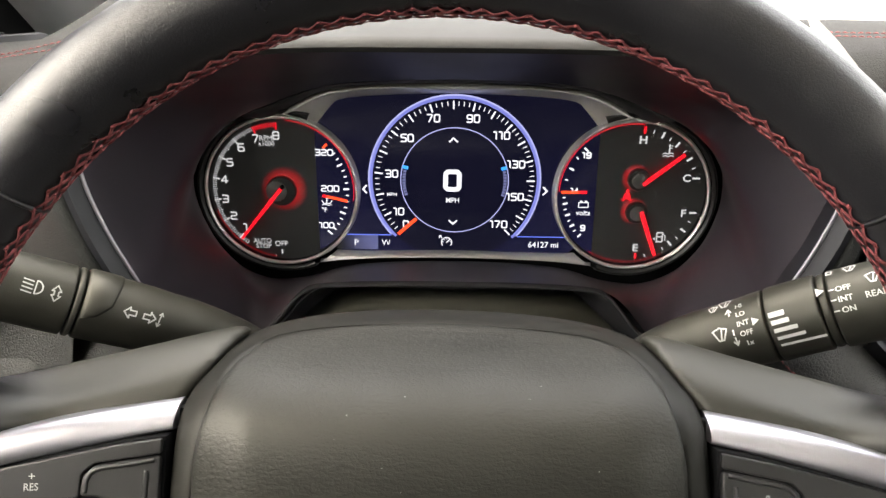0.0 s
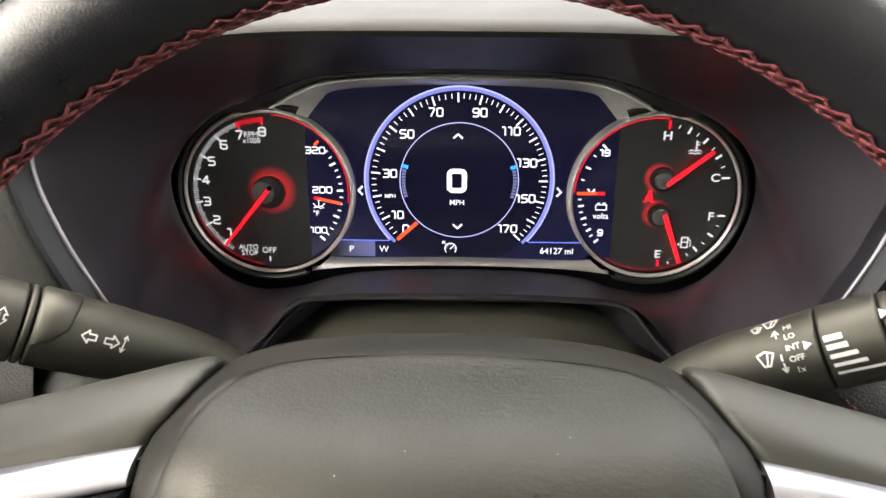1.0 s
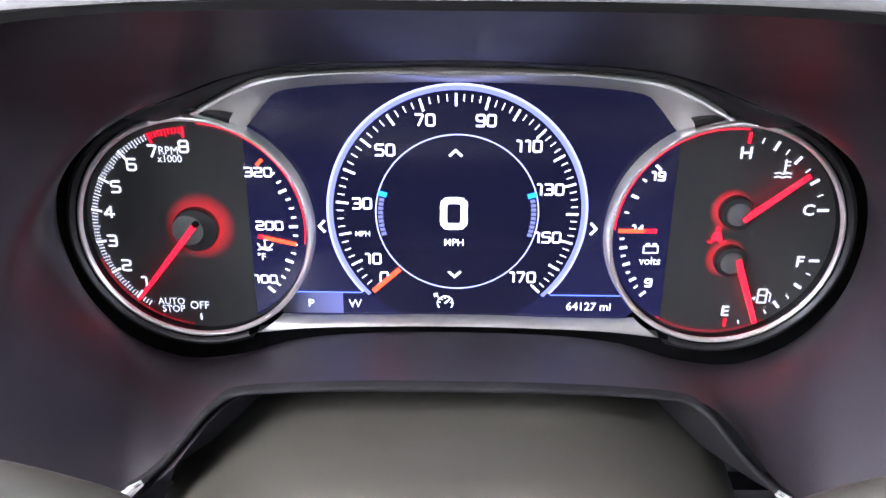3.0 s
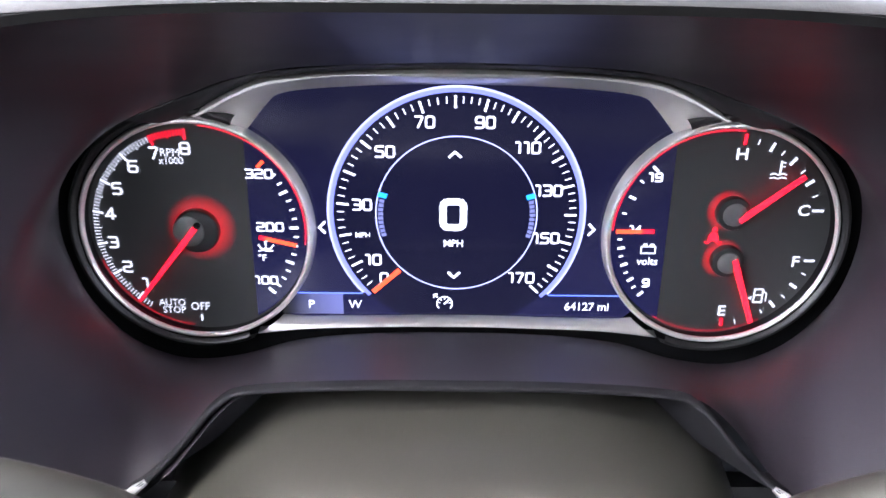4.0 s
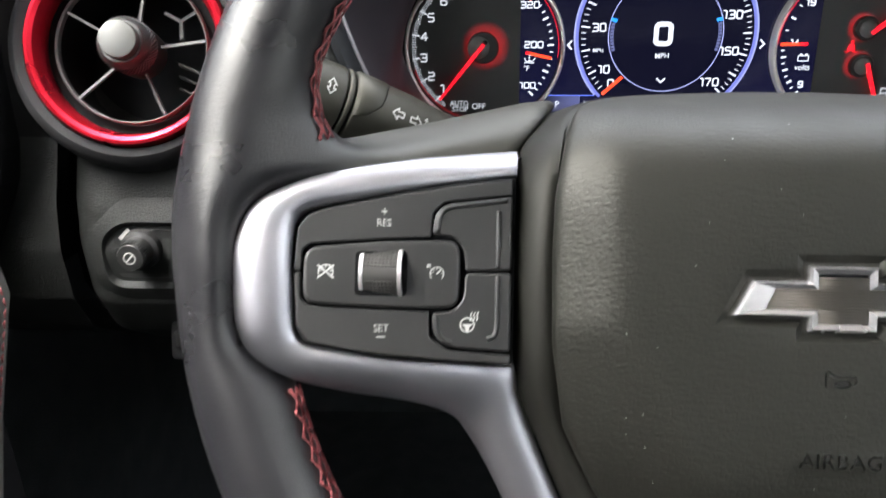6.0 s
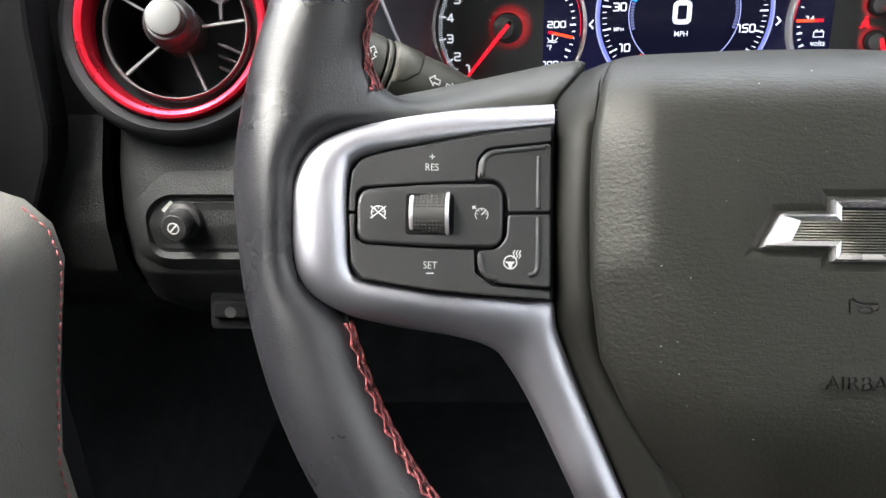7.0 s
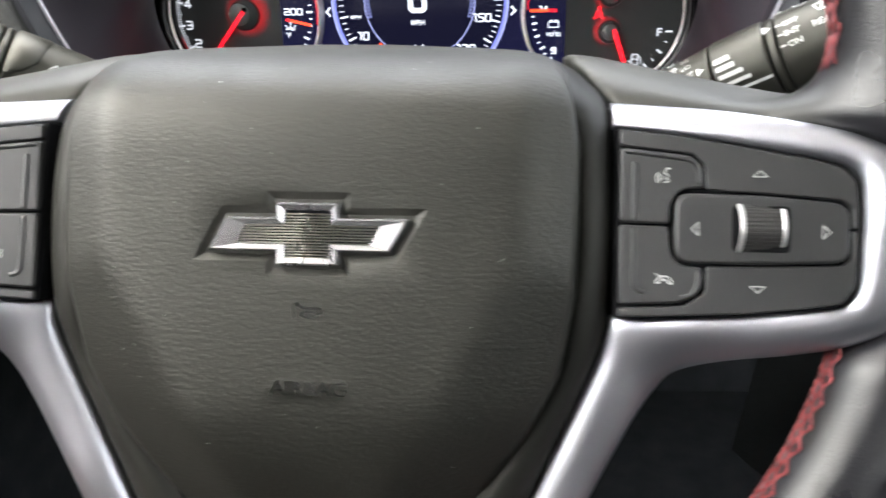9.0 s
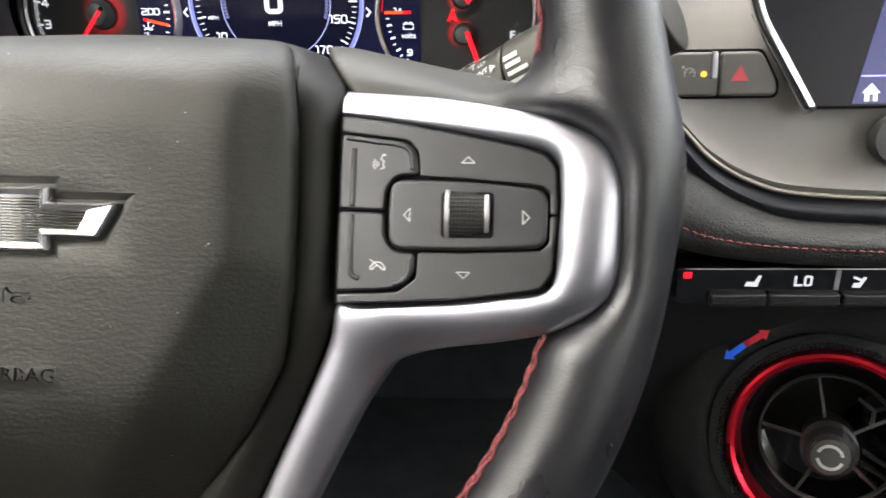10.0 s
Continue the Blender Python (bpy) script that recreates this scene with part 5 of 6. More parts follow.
# dark satin hood lip over the frame
half_h = [(-131, 49.0), (-117.2, 54.1), (-103.5, 59.3), (-90, 64.3), (-79, 67.3), (-68.1, 68.9), (-46.6, 70.7), (-25.2, 71.7)]
half_l = [(-118, 46.4), (-112.5, 48.0), (-99.2, 54.9), (-92.2, 58.8), (-80.6, 63.7), (-69.4, 65.8), (-47.5, 67.5), (-25.6, 68.4)]
ht0 = spline(half_l + [(0, 68.8)] + [(-x, y) for x, y in half_l[::-1]], 90)
ht1 = spline(half_h + [(0, 72.2)] + [(-x, y) for x, y in half_h[::-1]], 90)
part("brow", loft([[((p[0] + (q[0] - p[0]) * a) * MM, (p[1] + (q[1] - p[1]) * a) * MM, h * MM) for p, q in zip(ht0, ht1)] for a, h in ((0, 0), (0, 6.6), (0.15, 7.8), (0.5, 10.5), (0.85, 12.4), (1, 12.6), (1.15, 11.5), (1.25, -2))], False), BROW, cluster, "satin black brow over the frame", sharp=50)

# ---------------------------------------------------------------- dashboard
dash = thing("dashboard", "charcoal dashboard with a deep dark cowl round the instruments", "dashboard", DASHF)


def sym(half):
    """Closed loop from the points of its left half, bottom to top."""
    h = [tuple(p) for p in half]
    return h + [(-x, y, z) for x, y, z in h[::-1] if abs(x) > 1e-6]


# loops run from bottom centre up the left side: x, y (depth), z
IN = sym([(0, 473, -44), (-40, 473, -45), (-70, 472, -48), (-95, 471, -55), (-120, 470, -56), (-143, 470, -45), (-159.5, 470, -23), (-164, 470, 2), (-159.5, 470, 25), (-145, 470, 43), (-131, 469, 49.5), (-117, 469, 54.8), (-103.5, 468, 60), (-90, 467, 65), (-68, 466, 69.8), (-40, 465, 71.8), (0, 464, 73)])
OUT = sym([(0, 414, -36.4), (-40, 413.5, -36.2), (-66, 412.5, -36.6), (-82, 411, -38), (-91, 403, -42.5), (-98, 397, -50), (-106, 390, -57.5), (-122, 382, -63), (-150, 366, -40), (-158, 360, -22), (-164, 358, -6), (-174, 358, 18), (-181, 359, 42), (-180, 360, 62), (-168, 362, 80), (-148, 364, 92), (-110, 365, 99), (0, 366, 102)])
XS = 0.0045
i3, o3 = spline(IN, 144, True) * MM, spline(OUT, 144, True) * MM + np.array((XS, 0, 0))
rings = []
for a, bow in ((0.0, 0.0), (0.06, 0.10), (0.15, 0.2), (0.3, 0.30), (0.5, 0.34), (0.7, 0.27), (0.85, 0.15), (0.95, 0.05), (1.0, 0.0)):
    d = i3 + (o3 - i3) * a
    out = o3 - i3
    out[:, 1] = 0
    rings.append(d + out * bow * np.array((0.5, 0, 0.12)) + np.array((0, 0, 0)))
cowl = part("cluster_cowl", loft(rings, True), COWL, dash, "dark satin cowl round the instruments", sharp=0)
# thickness of the lower arch
arch = [(-112, 384, -58.5), (-108.3, 386, -57), (-104, 390.7, -55), (-97.5, 397, -49.5), (-91, 403, -42.3), (-86.5, 407.5, -39.0), (-80, 411.5, -37.2), (-60, 413, -36.0), (-30, 414.5, -35.8), (0, 415, -36.0)]
ar = np.array(arch + [(-x, y, z) for x, y, z in arch[-2::-1]], float)
ac = spline(ar, 80) * MM
aprof = [(0, 0.004, 0.0005), (0, 0.0, 0.0007), (0, -0.0010, 0.0003), (0, -0.0012, -0.0004), (0, -0.0008, -0.0012), (0, 0.001, -0.0018), (0, 0.012, -0.0075), (0, 0.05, -0.024)]
cvec = np.array((0, 0.40, -0.11)) - ac
cvec /= np.linalg.norm(cvec, axis=1)[:, None]
part("arch_lip", loft([ac + np.array((0, b, 0)) - cvec * c for a, b, c in aprof], False), RUBBER, dash, "black lip over the steering column", sharp=60)
for s in (-1, 1):
    p = np.array([(s * 114, 382.5, -60.5), (s * 110.5, 384.5, -59), (s * 107, 387, -57.2)]) * MM
    part("arch_clip", tube(p, [0.0012, 0.0018, 0.0012], 8), PRINT, dash, "pale clip at the end of the lip")
# hood top above the instruments, leaning away
hx = np.linspace(-150, 150, 40)
rings = []
for yy, zz, wd in ((0.368, 0.099, 1.0), (0.3655, 0.1015, 1.0), (0.3665, 0.1042, 1.0), (0.371, 0.106, 1.0), (0.40, 0.113, 1.03), (0.45, 0.119, 1.08), (0.52, 0.118, 1.15), (0.60, 0.105, 1.25), (0.70, 0.07, 1.4)):
    rings.append([(x * wd * MM, yy - 0.00, zz - 0.012 * (abs(x) / 150) ** 4 - 0.0) for x in hx])
part("hood", loft(rings, False), HOODSKIN, dash, "matt charcoal hood over the instruments", sharp=60)
def seam(path, parent, pitch=0.0042, r=0.00045, name="seam_stitching"):
    """Single running stitches along a path."""
    p = np.asarray(path)
    d = np.concatenate([[0], np.cumsum(np.linalg.norm(np.diff(p, axis=0), axis=1))])
    at = lambda s: np.array([np.interp(s, d, p[:, q]) for q in range(3)])
    out = []
    s = 0.0
    while s + pitch < d[-1]:
        a, b = at(s + pitch * 0.12), at(s + pitch * 0.88)
        out.append(tube([a, (a + b) / 2 + (0, -r * 0.5, r * 0.8), b], [r * 0.5, r, r * 0.5], 5))
        s += pitch
    return tagged(part(name, join(*out), THREAD, parent, "fine red stitching", sharp=0), kind="stuff")


# side blades of the cowl with a bright line
for s in (-1, 1):
    XS = 0.0045 if s < 0 else 0.0012
    blade_in = spline([(s * 157, 361, -24), (s * 163, 358, -8), (s * 173, 357, 16), (s * 181, 358, 42), (s * 181, 360, 64)], 30) * MM + np.array((XS, 0, 0))
    blade_out = spline([(s * 165, 353, -30), (s * 171.5, 350, -10), (s * 182, 349, 16), (s * 190, 351, 44), (s * 190, 355, 68)], 30) * MM + np.array((XS, 0, 0))
    part("cowl_blade", loft([blade_in + np.array((0, 0.012, 0)), blade_in, blade_in + (blade_out - blade_in) * 0.15 + np.array((0, -0.002, 0)), blade_in + (blade_out - blade_in) * 0.6 + np.array((0, -0.004, 0)), blade_out, blade_out + np.array((s * 0.002, 0.03, 0))], False), BLADE, dash, "glossy black blade beside the cowl", sharp=60)
    part("bright_line", tube(blade_in + np.array((0, -0.0012, 0)), 0.0010, 8), SATIN, dash, "thin bright line on the cowl edge")
    # dash skin outside the blade
    o2 = spline([(s * 213, 398, -56), (s * 217, 372, -36), (s * 222, 372, -12), (s * 232, 392, 24), (s * 242, 420, 60), (s * 238, 450, 86)], 30) * MM
    o0 = spline([(s * 160, 396, -56), (s * 163.5, 360, -34), (s * 171.0, 350.5, -12), (s * 181.5, 349.5, 16), (s * 189.5, 351.5, 46), (s * 189.5, 355.5, 72)], 30) * MM + np.array((XS, 0, 0))
    part("cowl_shoulder", loft([o0 + np.array((0, 0.006, 0)), o0 + np.array((s * 0.0006, 0.0004, 0)), o0 + np.array((s * 0.003, -0.0012, 0)), o0 + np.array((s * 0.008, -0.0008, 0.001)), (o0 + o2) / 2 + np.array((s * 0.004, -0.002, 0.003)), o2], False), LOWER, dash, "grained dash skin beside the cowl", sharp=0)

# dash top, with twin red stitched lines
def swell(x, y):
    """The dash top rises towards the hood, most of all well behind its front edge."""
    if x < 0:
        f = min(1.0, max(0.0, (0.288 + x) / 0.088))
        a = float(np.interp(y, [0.42, 0.46, 0.52, 0.58, 0.75], [0.003, 0.009, 0.038, 0.040, 0.0]))
    else:
        f = min(1.0, max(0.0, (0.50 - x) / 0.24))
        a = float(np.interp(y, [0.41, 0.44, 0.52, 0.60, 0.80], [0.012, 0.016, 0.022, 0.018, 0.0]))
    return a * f * f * (3 - 2 * f)


top_prof = [(0.405, 0.060), (0.412, 0.072), (0.43, 0.080), (0.46, 0.082), (0.50, 0.083), (0.53, 0.0825), (0.57, 0.081), (0.62, 0.078), (0.68, 0.070), (0.75, 0.058), (0.80, 0.05), (0.98, 0.03)]
top_z = lambda x, y: float(np.interp(y, [q[0] for q in top_prof], [q[1] for q in top_prof])) + swell(x, y)
for x0, x1 in ((-0.47, -0.205), (0.205, 1.15)):
    xs = np.linspace(x0, x1, 60)
    part("dash_top", loft([[(x, y, top_z(x, y)) for x in xs] for y, z in top_prof], False), TOPSKIN, dash, "grained charcoal dash top", sharp=60)
xs = np.linspace(-0.207, 0.207, 30)
part("dash_top", loft([[(x, y, z) for x in xs] for y, z in ((0.52, 0.07), (0.56, 0.081), (0.62, 0.078), (0.80, 0.05), (0.98, 0.03))], False), TOPSKIN, dash, "grained charcoal dash top", sharp=60)
# flanks that close the hood down to the dash top
for s in (-1, 1):
    high = spline([(s * 0.148, 0.366, 0.086), (s * 0.153, 0.40, 0.100), (s * 0.161, 0.45, 0.1068), (s * 0.172, 0.52, 0.1058), (s * 0.187, 0.60, 0.0928), (s * 0.205, 0.68, 0.068)], 30)
    low = spline([(s * 0.186, 0.352, 0.066), (s * 0.212, 0.40, 0.070), (s * 0.226, 0.45, 0.086), (s * 0.232, 0.52, 0.097), (s * 0.240, 0.60, 0.088), (s * 0.250, 0.68, 0.064)], 30)
    part("hood_flank", loft([high + np.array((0, 0, -0.004)), high + (low - high) * 0.35 + np.array((0, 0, 0.003)), high + (low - high) * 0.7 + np.array((0, 0, 0.002)), low + np.array((0, 0, -0.002))], False), TOPSKIN, dash, "grained skin beside the hood", sharp=0)

for off in (0.0, 0.011):
    for s in (-1, 1):
        path = spline([(s * 0.206, 0.47 - off, 0), (s * 0.26, 0.465 - off, 0), (s * 0.33, 0.455 - off, 0), (s * 0.46, 0.435 - off, 0)], 80)
        seam(np.array([(x, y, top_z(x, y) + 0.0006) for x, y, z in path]), dash, 0.0042, 0.00042)
# oval demister grille in the dash top
turn_g = math.atan2(0.70, -0.30)
def oval(a, b, lift):
    out = []
    for q in np.linspace(0, 2 * math.pi, 44, endpoint=False):
        p, r = a * math.cos(q), b * math.sin(q)
        x, y = -0.375 + p * math.cos(turn_g) - r * math.sin(turn_g), 0.640 + p * math.sin(turn_g) + r * math.cos(turn_g)
        out.append((x, y, top_z(x, y) + lift))
    return out


part("grille_frame", loft([oval(a, b, h) for a, b, h in ((0.110, 0.047, -0.002), (0.108, 0.045, 0.004), (0.104, 0.042, 0.005), (0.100, 0.038, 0.002))], True), RUBBER, dash, "oval side window demister grille", sharp=40)
# flat dark oval on the skin in place of the grille's shaded hollow
part("grille_shade", (np.array(oval(0.101, 0.039, 0.0018)), [tuple(range(44))]), GAP, dash, smooth=False)
part("grille_slat", tube([(x, y, top_z(x, y) + 0.004) for x, y in [(-0.375 + 0.05 * t_, 0.640 - 0.066 * t_) for t_ in np.linspace(-1, 1, 8)]], 0.0018, 6), LOWER, dash)

# lower dash on the driver's left
prof_l = [(0.402, 0.055), (0.398, 0.02), (0.390, -0.02), (0.380, -0.045), (0.370, -0.070), (0.366, -0.095), (0.370, -0.125), (0.385, -0.150), (0.42, -0.172), (0.50, -0.19), (0.60, -0.22)]
xl = np.linspace(-0.335, -0.205, 24)
xm = np.linspace(-0.212, -0.122, 14)
front_y = lambda x: float(np.interp(x, [-0.212, -0.19, -0.165, -0.12, -0.085], [0.402, 0.402, 0.400, 0.400, 0.400]))
part("lower_panel", loft([[(x, front_y(x) + (0.376 + 0.006 * (x + 0.212) / 0.127 - front_y(x)) * k + dy, z - 0.03 * max(0, (x + 0.178) / 0.085)) for x in xm] for k, dy, z in ((0.0, 0.012, -0.048), (0.0, 0.001, -0.050), (0.35, 0.0, -0.056), (0.7, -0.002, -0.064), (0.95, -0.005, -0.076), (1.0, -0.007, -0.094), (1.0, -0.004, -0.115), (1.0, -0.001, -0.130), (1.0, 0.010, -0.150), (1.0, 0.044, -0.172))], False), LOWER, dash, "grained lower dash panel beside the column", sharp=60)
xl = np.linspace(-0.335, -0.205, 66)
fine = [(table([(-z, y) for y, z in prof_l], -z), z) for z in np.linspace(0.055, -0.22, 110)]
well = lambda x, z: 0.09 * min(1.0, max(0.0, (0.0485 - math.hypot(x + 0.2875, z - 0.012)) / 0.003))
part("lower_panel", loft([[(x, y + 0.02 * max(0, (-0.31 - x) / 0.025) ** 2 + well(x, z), z) for x in xl] for y, z in fine], False), LOWER, dash, "soft charcoal lower dash panel", sharp=60)
xl = np.linspace(-0.42, -0.338, 10)
part("end_panel", loft([[(x, y + 0.004 + 0.05 * (-0.338 - x), z) for x in xl] for y, z in fine if z < -0.034], False), LOWER, dash, "charcoal dash end cap", sharp=60)
# upper part of the dash end: its shade is put into the black colour
part("side_shade", loft([[(x, y + 0.008 + 0.05 * (-0.338 - x), z) for x in xl] for y, z in fine if z > -0.04], False), GAP, dash, "upper dash end, coloured black for the shade there", sharp=60)
part("end_gap", loft([[(x, y + 0.03, z) for x in (-0.345, -0.328)] for y, z in prof_l], False), GAP, dash)
xl = np.linspace(-0.206, 0.24, 20)
prof_k = [(0.40, -0.075), (0.395, -0.10), (0.40, -0.13), (0.42, -0.16), (0.50, -0.19), (0.60, -0.22)]
part("knee_panel", loft([[(x, y + 0.01, z) for x in xl] for y, z in prof_k], False), PLASTIC, dash, "black panel under the column", sharp=60)

# light switch panel on the lower dash
lights = thing("light_switch", "black headlight switch panel with a round knob", "switch", DASHF @ pose(-0.272, 0.3665, -0.096, 90, 0, 0))
po = rounded([(-44, -22), (48, -22), (48, 24), (-30, 24), (-44, 12)], [16, 8, 8, 14, 14], 6) * MM
pi_ = inset(ccw(po), 0.008)
part("bezel", loft([[(x, y, -0.007) for x, y in inset(ccw(po), -0.009)], [(x, y, -0.0035) for x, y in inset(ccw(po), -0.005)], [(x, y, -0.001) for x, y in inset(ccw(po), -0.001)], [(x, y, 0.0) for x, y in inset(ccw(po), 0.001)], [(x, y, 0.0015) for x, y in inset(ccw(po), 0.004)], [(x, y, -0.003) for x, y in pi_]], True), LOWER, lights, sharp=50)
part("plate", loft([[(x, y, -0.003) for x, y in pi_], [(x, y, -0.001) for x, y in inset(ccw(pi_), 0.0015)]], True, False, True), PLASTIC, lights)
kn = revolve([(11.0, 0), (10.4, 4), (8.2, 5), (7.4, 14), (6.8, 15.2), (0, 15.6)], 40)
kb = part("knob", shifted((kn[0] * MM, kn[1]), -0.018, 0.005, 0), PLASTIC, lights, "round black light knob")
kr = [moved((np.array([(-0.4, 0, 0), (0.4, 0, 0), (0.4, 0.5, 0), (-0.4, 0.5, 0), (-0.3, 0, 9), (0.3, 0, 9), (0.3, 0.5, 9), (-0.3, 0.5, 9)]) * MM, [(0, 1, 5, 4), (1, 2, 6, 5), (2, 3, 7, 6), (3, 0, 4, 7), (4, 5, 6, 7)]), Matrix.Translation((-0.018, 0.005, 0)) @ Matrix.Rotation(2 * math.pi * i / 30, 4, "Z") @ Matrix.Translation((0, 0.0074, 0.005))) for i in range(30)]
tagged(part("knob_ribs", join(*kr), PLASTIC, kb, smooth=False), kind="stuff")
icon("marking", [put(stroke(np.array(arc(0, 0, 3 * MM, 0, 360, 20)), 0.7 * MM), -18, 5, 15.8), put(stroke(np.array([(-2, -2), (2, 2)]) * MM, 0.8 * MM), -18, 5, 15.8)], kb)
icon("marking", [put(stroke(np.array([(-2.4, -2), (2.4, 2.6)]) * MM, 2.4 * MM), -27, 12, -0.6)], lights)

release = thing("release_lever", "black bonnet release lever under the dash", "lever", DASHF @ pose(-0.272, 0.379, -0.152, 75, 0, 0))
part("surround", plate(rounded([(-14, -11), (14, -11), (14, 11), (-14, 11)], 3, 3) * MM, 0.004, 0.006, 0.001), GAP, release)
part("lever", plate(rounded([(-11, -4), (11, -4), (11, 7), (-11, 7)], 3, 3) * MM, 0.009, 0.006, 0.002, 3), GAP, release)
icon("marking", [put(flat(np.array(arc(0, 0, 3.4, 0, 360, 20)) * MM), 0, 0, 9.1)], release, PLASTIC)

# ---------------------------------------------------------------- air vents
def air_vent(x, y, z, r, tilt, yaw, turn, label, cap, ribbed=False):
    """A round vent: housing, coloured ring, inner ring, six vanes and a centre knob. Local z towards the driver."""
    t = thing("air_vent", label, "air vent", DASHF @ pose(x, y, z, 90 + tilt, 0, yaw), "round air vents")
    k = r * MM
    hs = revolve([(1.25, -0.30), (1.24, -0.14), (1.21, -0.02), (1.17, 0.05), (1.11, 0.09), (1.03, 0.07), (1.01, -0.3)], 72)
    if ribbed:
        hs = revolve([(1.95, -0.75), (1.75, -0.30), (1.55, -0.06), (1.40, 0.01), (1.28, 0.04), (1.20, 0.02), (1.18, 0.08), (1.12, 0.09), (1.03, 0.07), (1.01, -0.3)], 72)
    part("housing", (hs[0] * k, hs[1]), RUBBER if not ribbed else LOWER, t, "black housing round the ring")
    rg = revolve([(1.01, -0.05), (1.015, 0.08), (0.99, 0.145), (0.955, 0.155), (0.915, 0.13), (0.885, 0.05), (0.87, -0.05), (0.865, -0.16)], 96)
    part("red_ring", (rg[0] * k, rg[1]), REDMETAL, t, "anodised red ring")
    ri, di = (0.70, -0.17) if ribbed else (0.772, 0.0)
    inn = revolve([(ri, -0.16 + di), (ri - 0.002, -0.065 + di), (ri - 0.014, -0.05 + di), (ri - 0.03, -0.065 + di), (ri - 0.032, -0.14 + di)], 72)
    part("inner_ring", (inn[0] * k, inn[1]), VANE, t, "dull grey inner ring")
    bk = revolve([(0.872, -0.13), (ri + 0.018, -0.17 + di), (ri - 0.007, -0.18 + di), (ri - 0.02, -1.0), (0.0, -1.1)], 48)
    part("duct", (bk[0] * k, bk[1]), GLOSS if ribbed else GAP, t)
    for i in range(5):
        m = Matrix.Rotation(radians(turn + i * 72), 4, "Z")
        v, f = loft([[(0.2, -0.015, -0.14), (0.2, 0.015, -0.14), (0.2, 0.01, -0.2), (0.2, -0.01, -0.2)], [(ri - 0.037, -0.014, -0.08 + di), (ri - 0.037, 0.014, -0.08 + di), (ri - 0.037, 0.01, -0.14 + di), (ri - 0.037, -0.01, -0.14 + di)]], True, True, True)
        part("vane", moved((np.array(v) * k, f), m), VANE, t, "", False)
    knurl = []
    for i in range(150 if ribbed else 0):
        for q in range(3):
            a, rad = 2 * math.pi * (i + 0.5 * (q % 2)) / 150, 1.045 + q * 0.042
            h = 0.093 - 0.10 * max(0, q - 0.8) * 0.12
            s_ = 0.021
            pyr = np.array([(rad - s_, 0, h - 0.01), (rad, -s_, h - 0.01), (rad + s_, 0, h - 0.01), (rad, s_, h - 0.01), (rad, 0, h + 0.016)])
            knurl.append(moved((pyr * k, [(0, 1, 4), (1, 2, 4), (2, 3, 4), (3, 0, 4)]), Matrix.Rotation(a, 4, "Z")))
    if ribbed:
        tagged(part("knurl_pattern", join(*knurl), PLASTIC, t, "fine diamond knurling", smooth=False), kind="stuff")
    star = []
    for q in range(3):
        c_, s_ = math.cos(radians(30 + q * 120)), math.sin(radians(30 + q * 120))
        star.append(box_vf(0, 0.19, -0.018, 0.018, -0.52, -0.46))
        star[-1] = moved((star[-1][0] * k, star[-1][1]), Matrix.Translation((0.40 * k, 0.36 * k, 0)) @ Matrix.Rotation(radians(30 + q * 120), 4, "Z"))
    part("inner_vane", join(*star), VANE, t, "star-shaped vane inside the duct", False)
    for q in range(3):
        slat = box_vf(-0.15, 0.15, -0.012, 0.012, -0.56, -0.42)
        part("inner_slat", moved((slat[0] * k, slat[1]), Matrix.Translation((0.50 * k, (-0.16 - 0.13 * q) * k, 0)) @ Matrix.Rotation(radians(-24), 4, "Z")), VANE, t, "", False)
    kv, kf = revolve([(0.26, -0.4), (0.27, -0.1), (0.25, 0.22), (0.21, 0.29), (0.18, 0.29)], 40)
    kn_ = part("knob", (kv * k, kf), PLASTIC, t, "knurled black centre knob")
    teeth = []
    for i in range(44):
        for q in range(6):
            c = Matrix.Rotation(2 * math.pi * (i + 0.5 * (q % 2)) / 44, 4, "Z") @ Matrix.Translation((0.262 * k, 0, (-0.02 + 0.04 * q) * k))
            b_ = np.array([(0, -0.014, -0.014), (0, 0.014, -0.014), (0, 0.014, 0.014), (0, -0.014, 0.014), (0.014, 0, 0)]) * k
            teeth.append(moved((b_, [(0, 1, 4), (1, 2, 4), (2, 3, 4), (3, 0, 4)]), c))
    tagged(part("knob_knurl", join(*teeth), PLASTIC, kn_, smooth=False), kind="stuff")
    kv, kf = revolve([(0.185, 0.28), (0.185, 0.385), (0.178, 0.398), (0.165, 0.402), (0.0, 0.400)], 40)
    part("knob_cap", (kv * k, kf), cap, kn_, "grey metal knob cap")
    if ribbed:
        for nm, turn_, ln, mat in (("red_arrow", 42.3, 0.295, REDPRINT), ("blue_arrow", 227.0, 0.265, BLUEPRINT)):
            arr = np.array([(0, 0.033), (ln - 0.09, 0.033), (ln - 0.09, 0.07), (ln, 0), (ln - 0.09, -0.07), (ln - 0.09, -0.033), (0, -0.033)]) * k
            part(nm, shifted(flat(arr, 0.048 * k), -0.956 * k, 0.894 * k, 0, 1, turn_), mat, t, nm.replace("_", " ") + " printed on the housing", smooth=False)
        icon("knob_marking", [shifted(stroke(np.array(arc(0, 0, 0.115 * k, 20, 160, 14)), 0.03 * k), 0, 0, 0.403 * k), shifted(stroke(np.array(arc(0, 0, 0.115 * k, 200, 340, 14)), 0.03 * k), 0, 0, 0.403 * k)], kn_, PRINT)
    return t


air_vent(-0.2875, 0.382, 0.012, 50.0, -18, 8, 5, "round dash vent with red ring beside the door", CAPGREY)
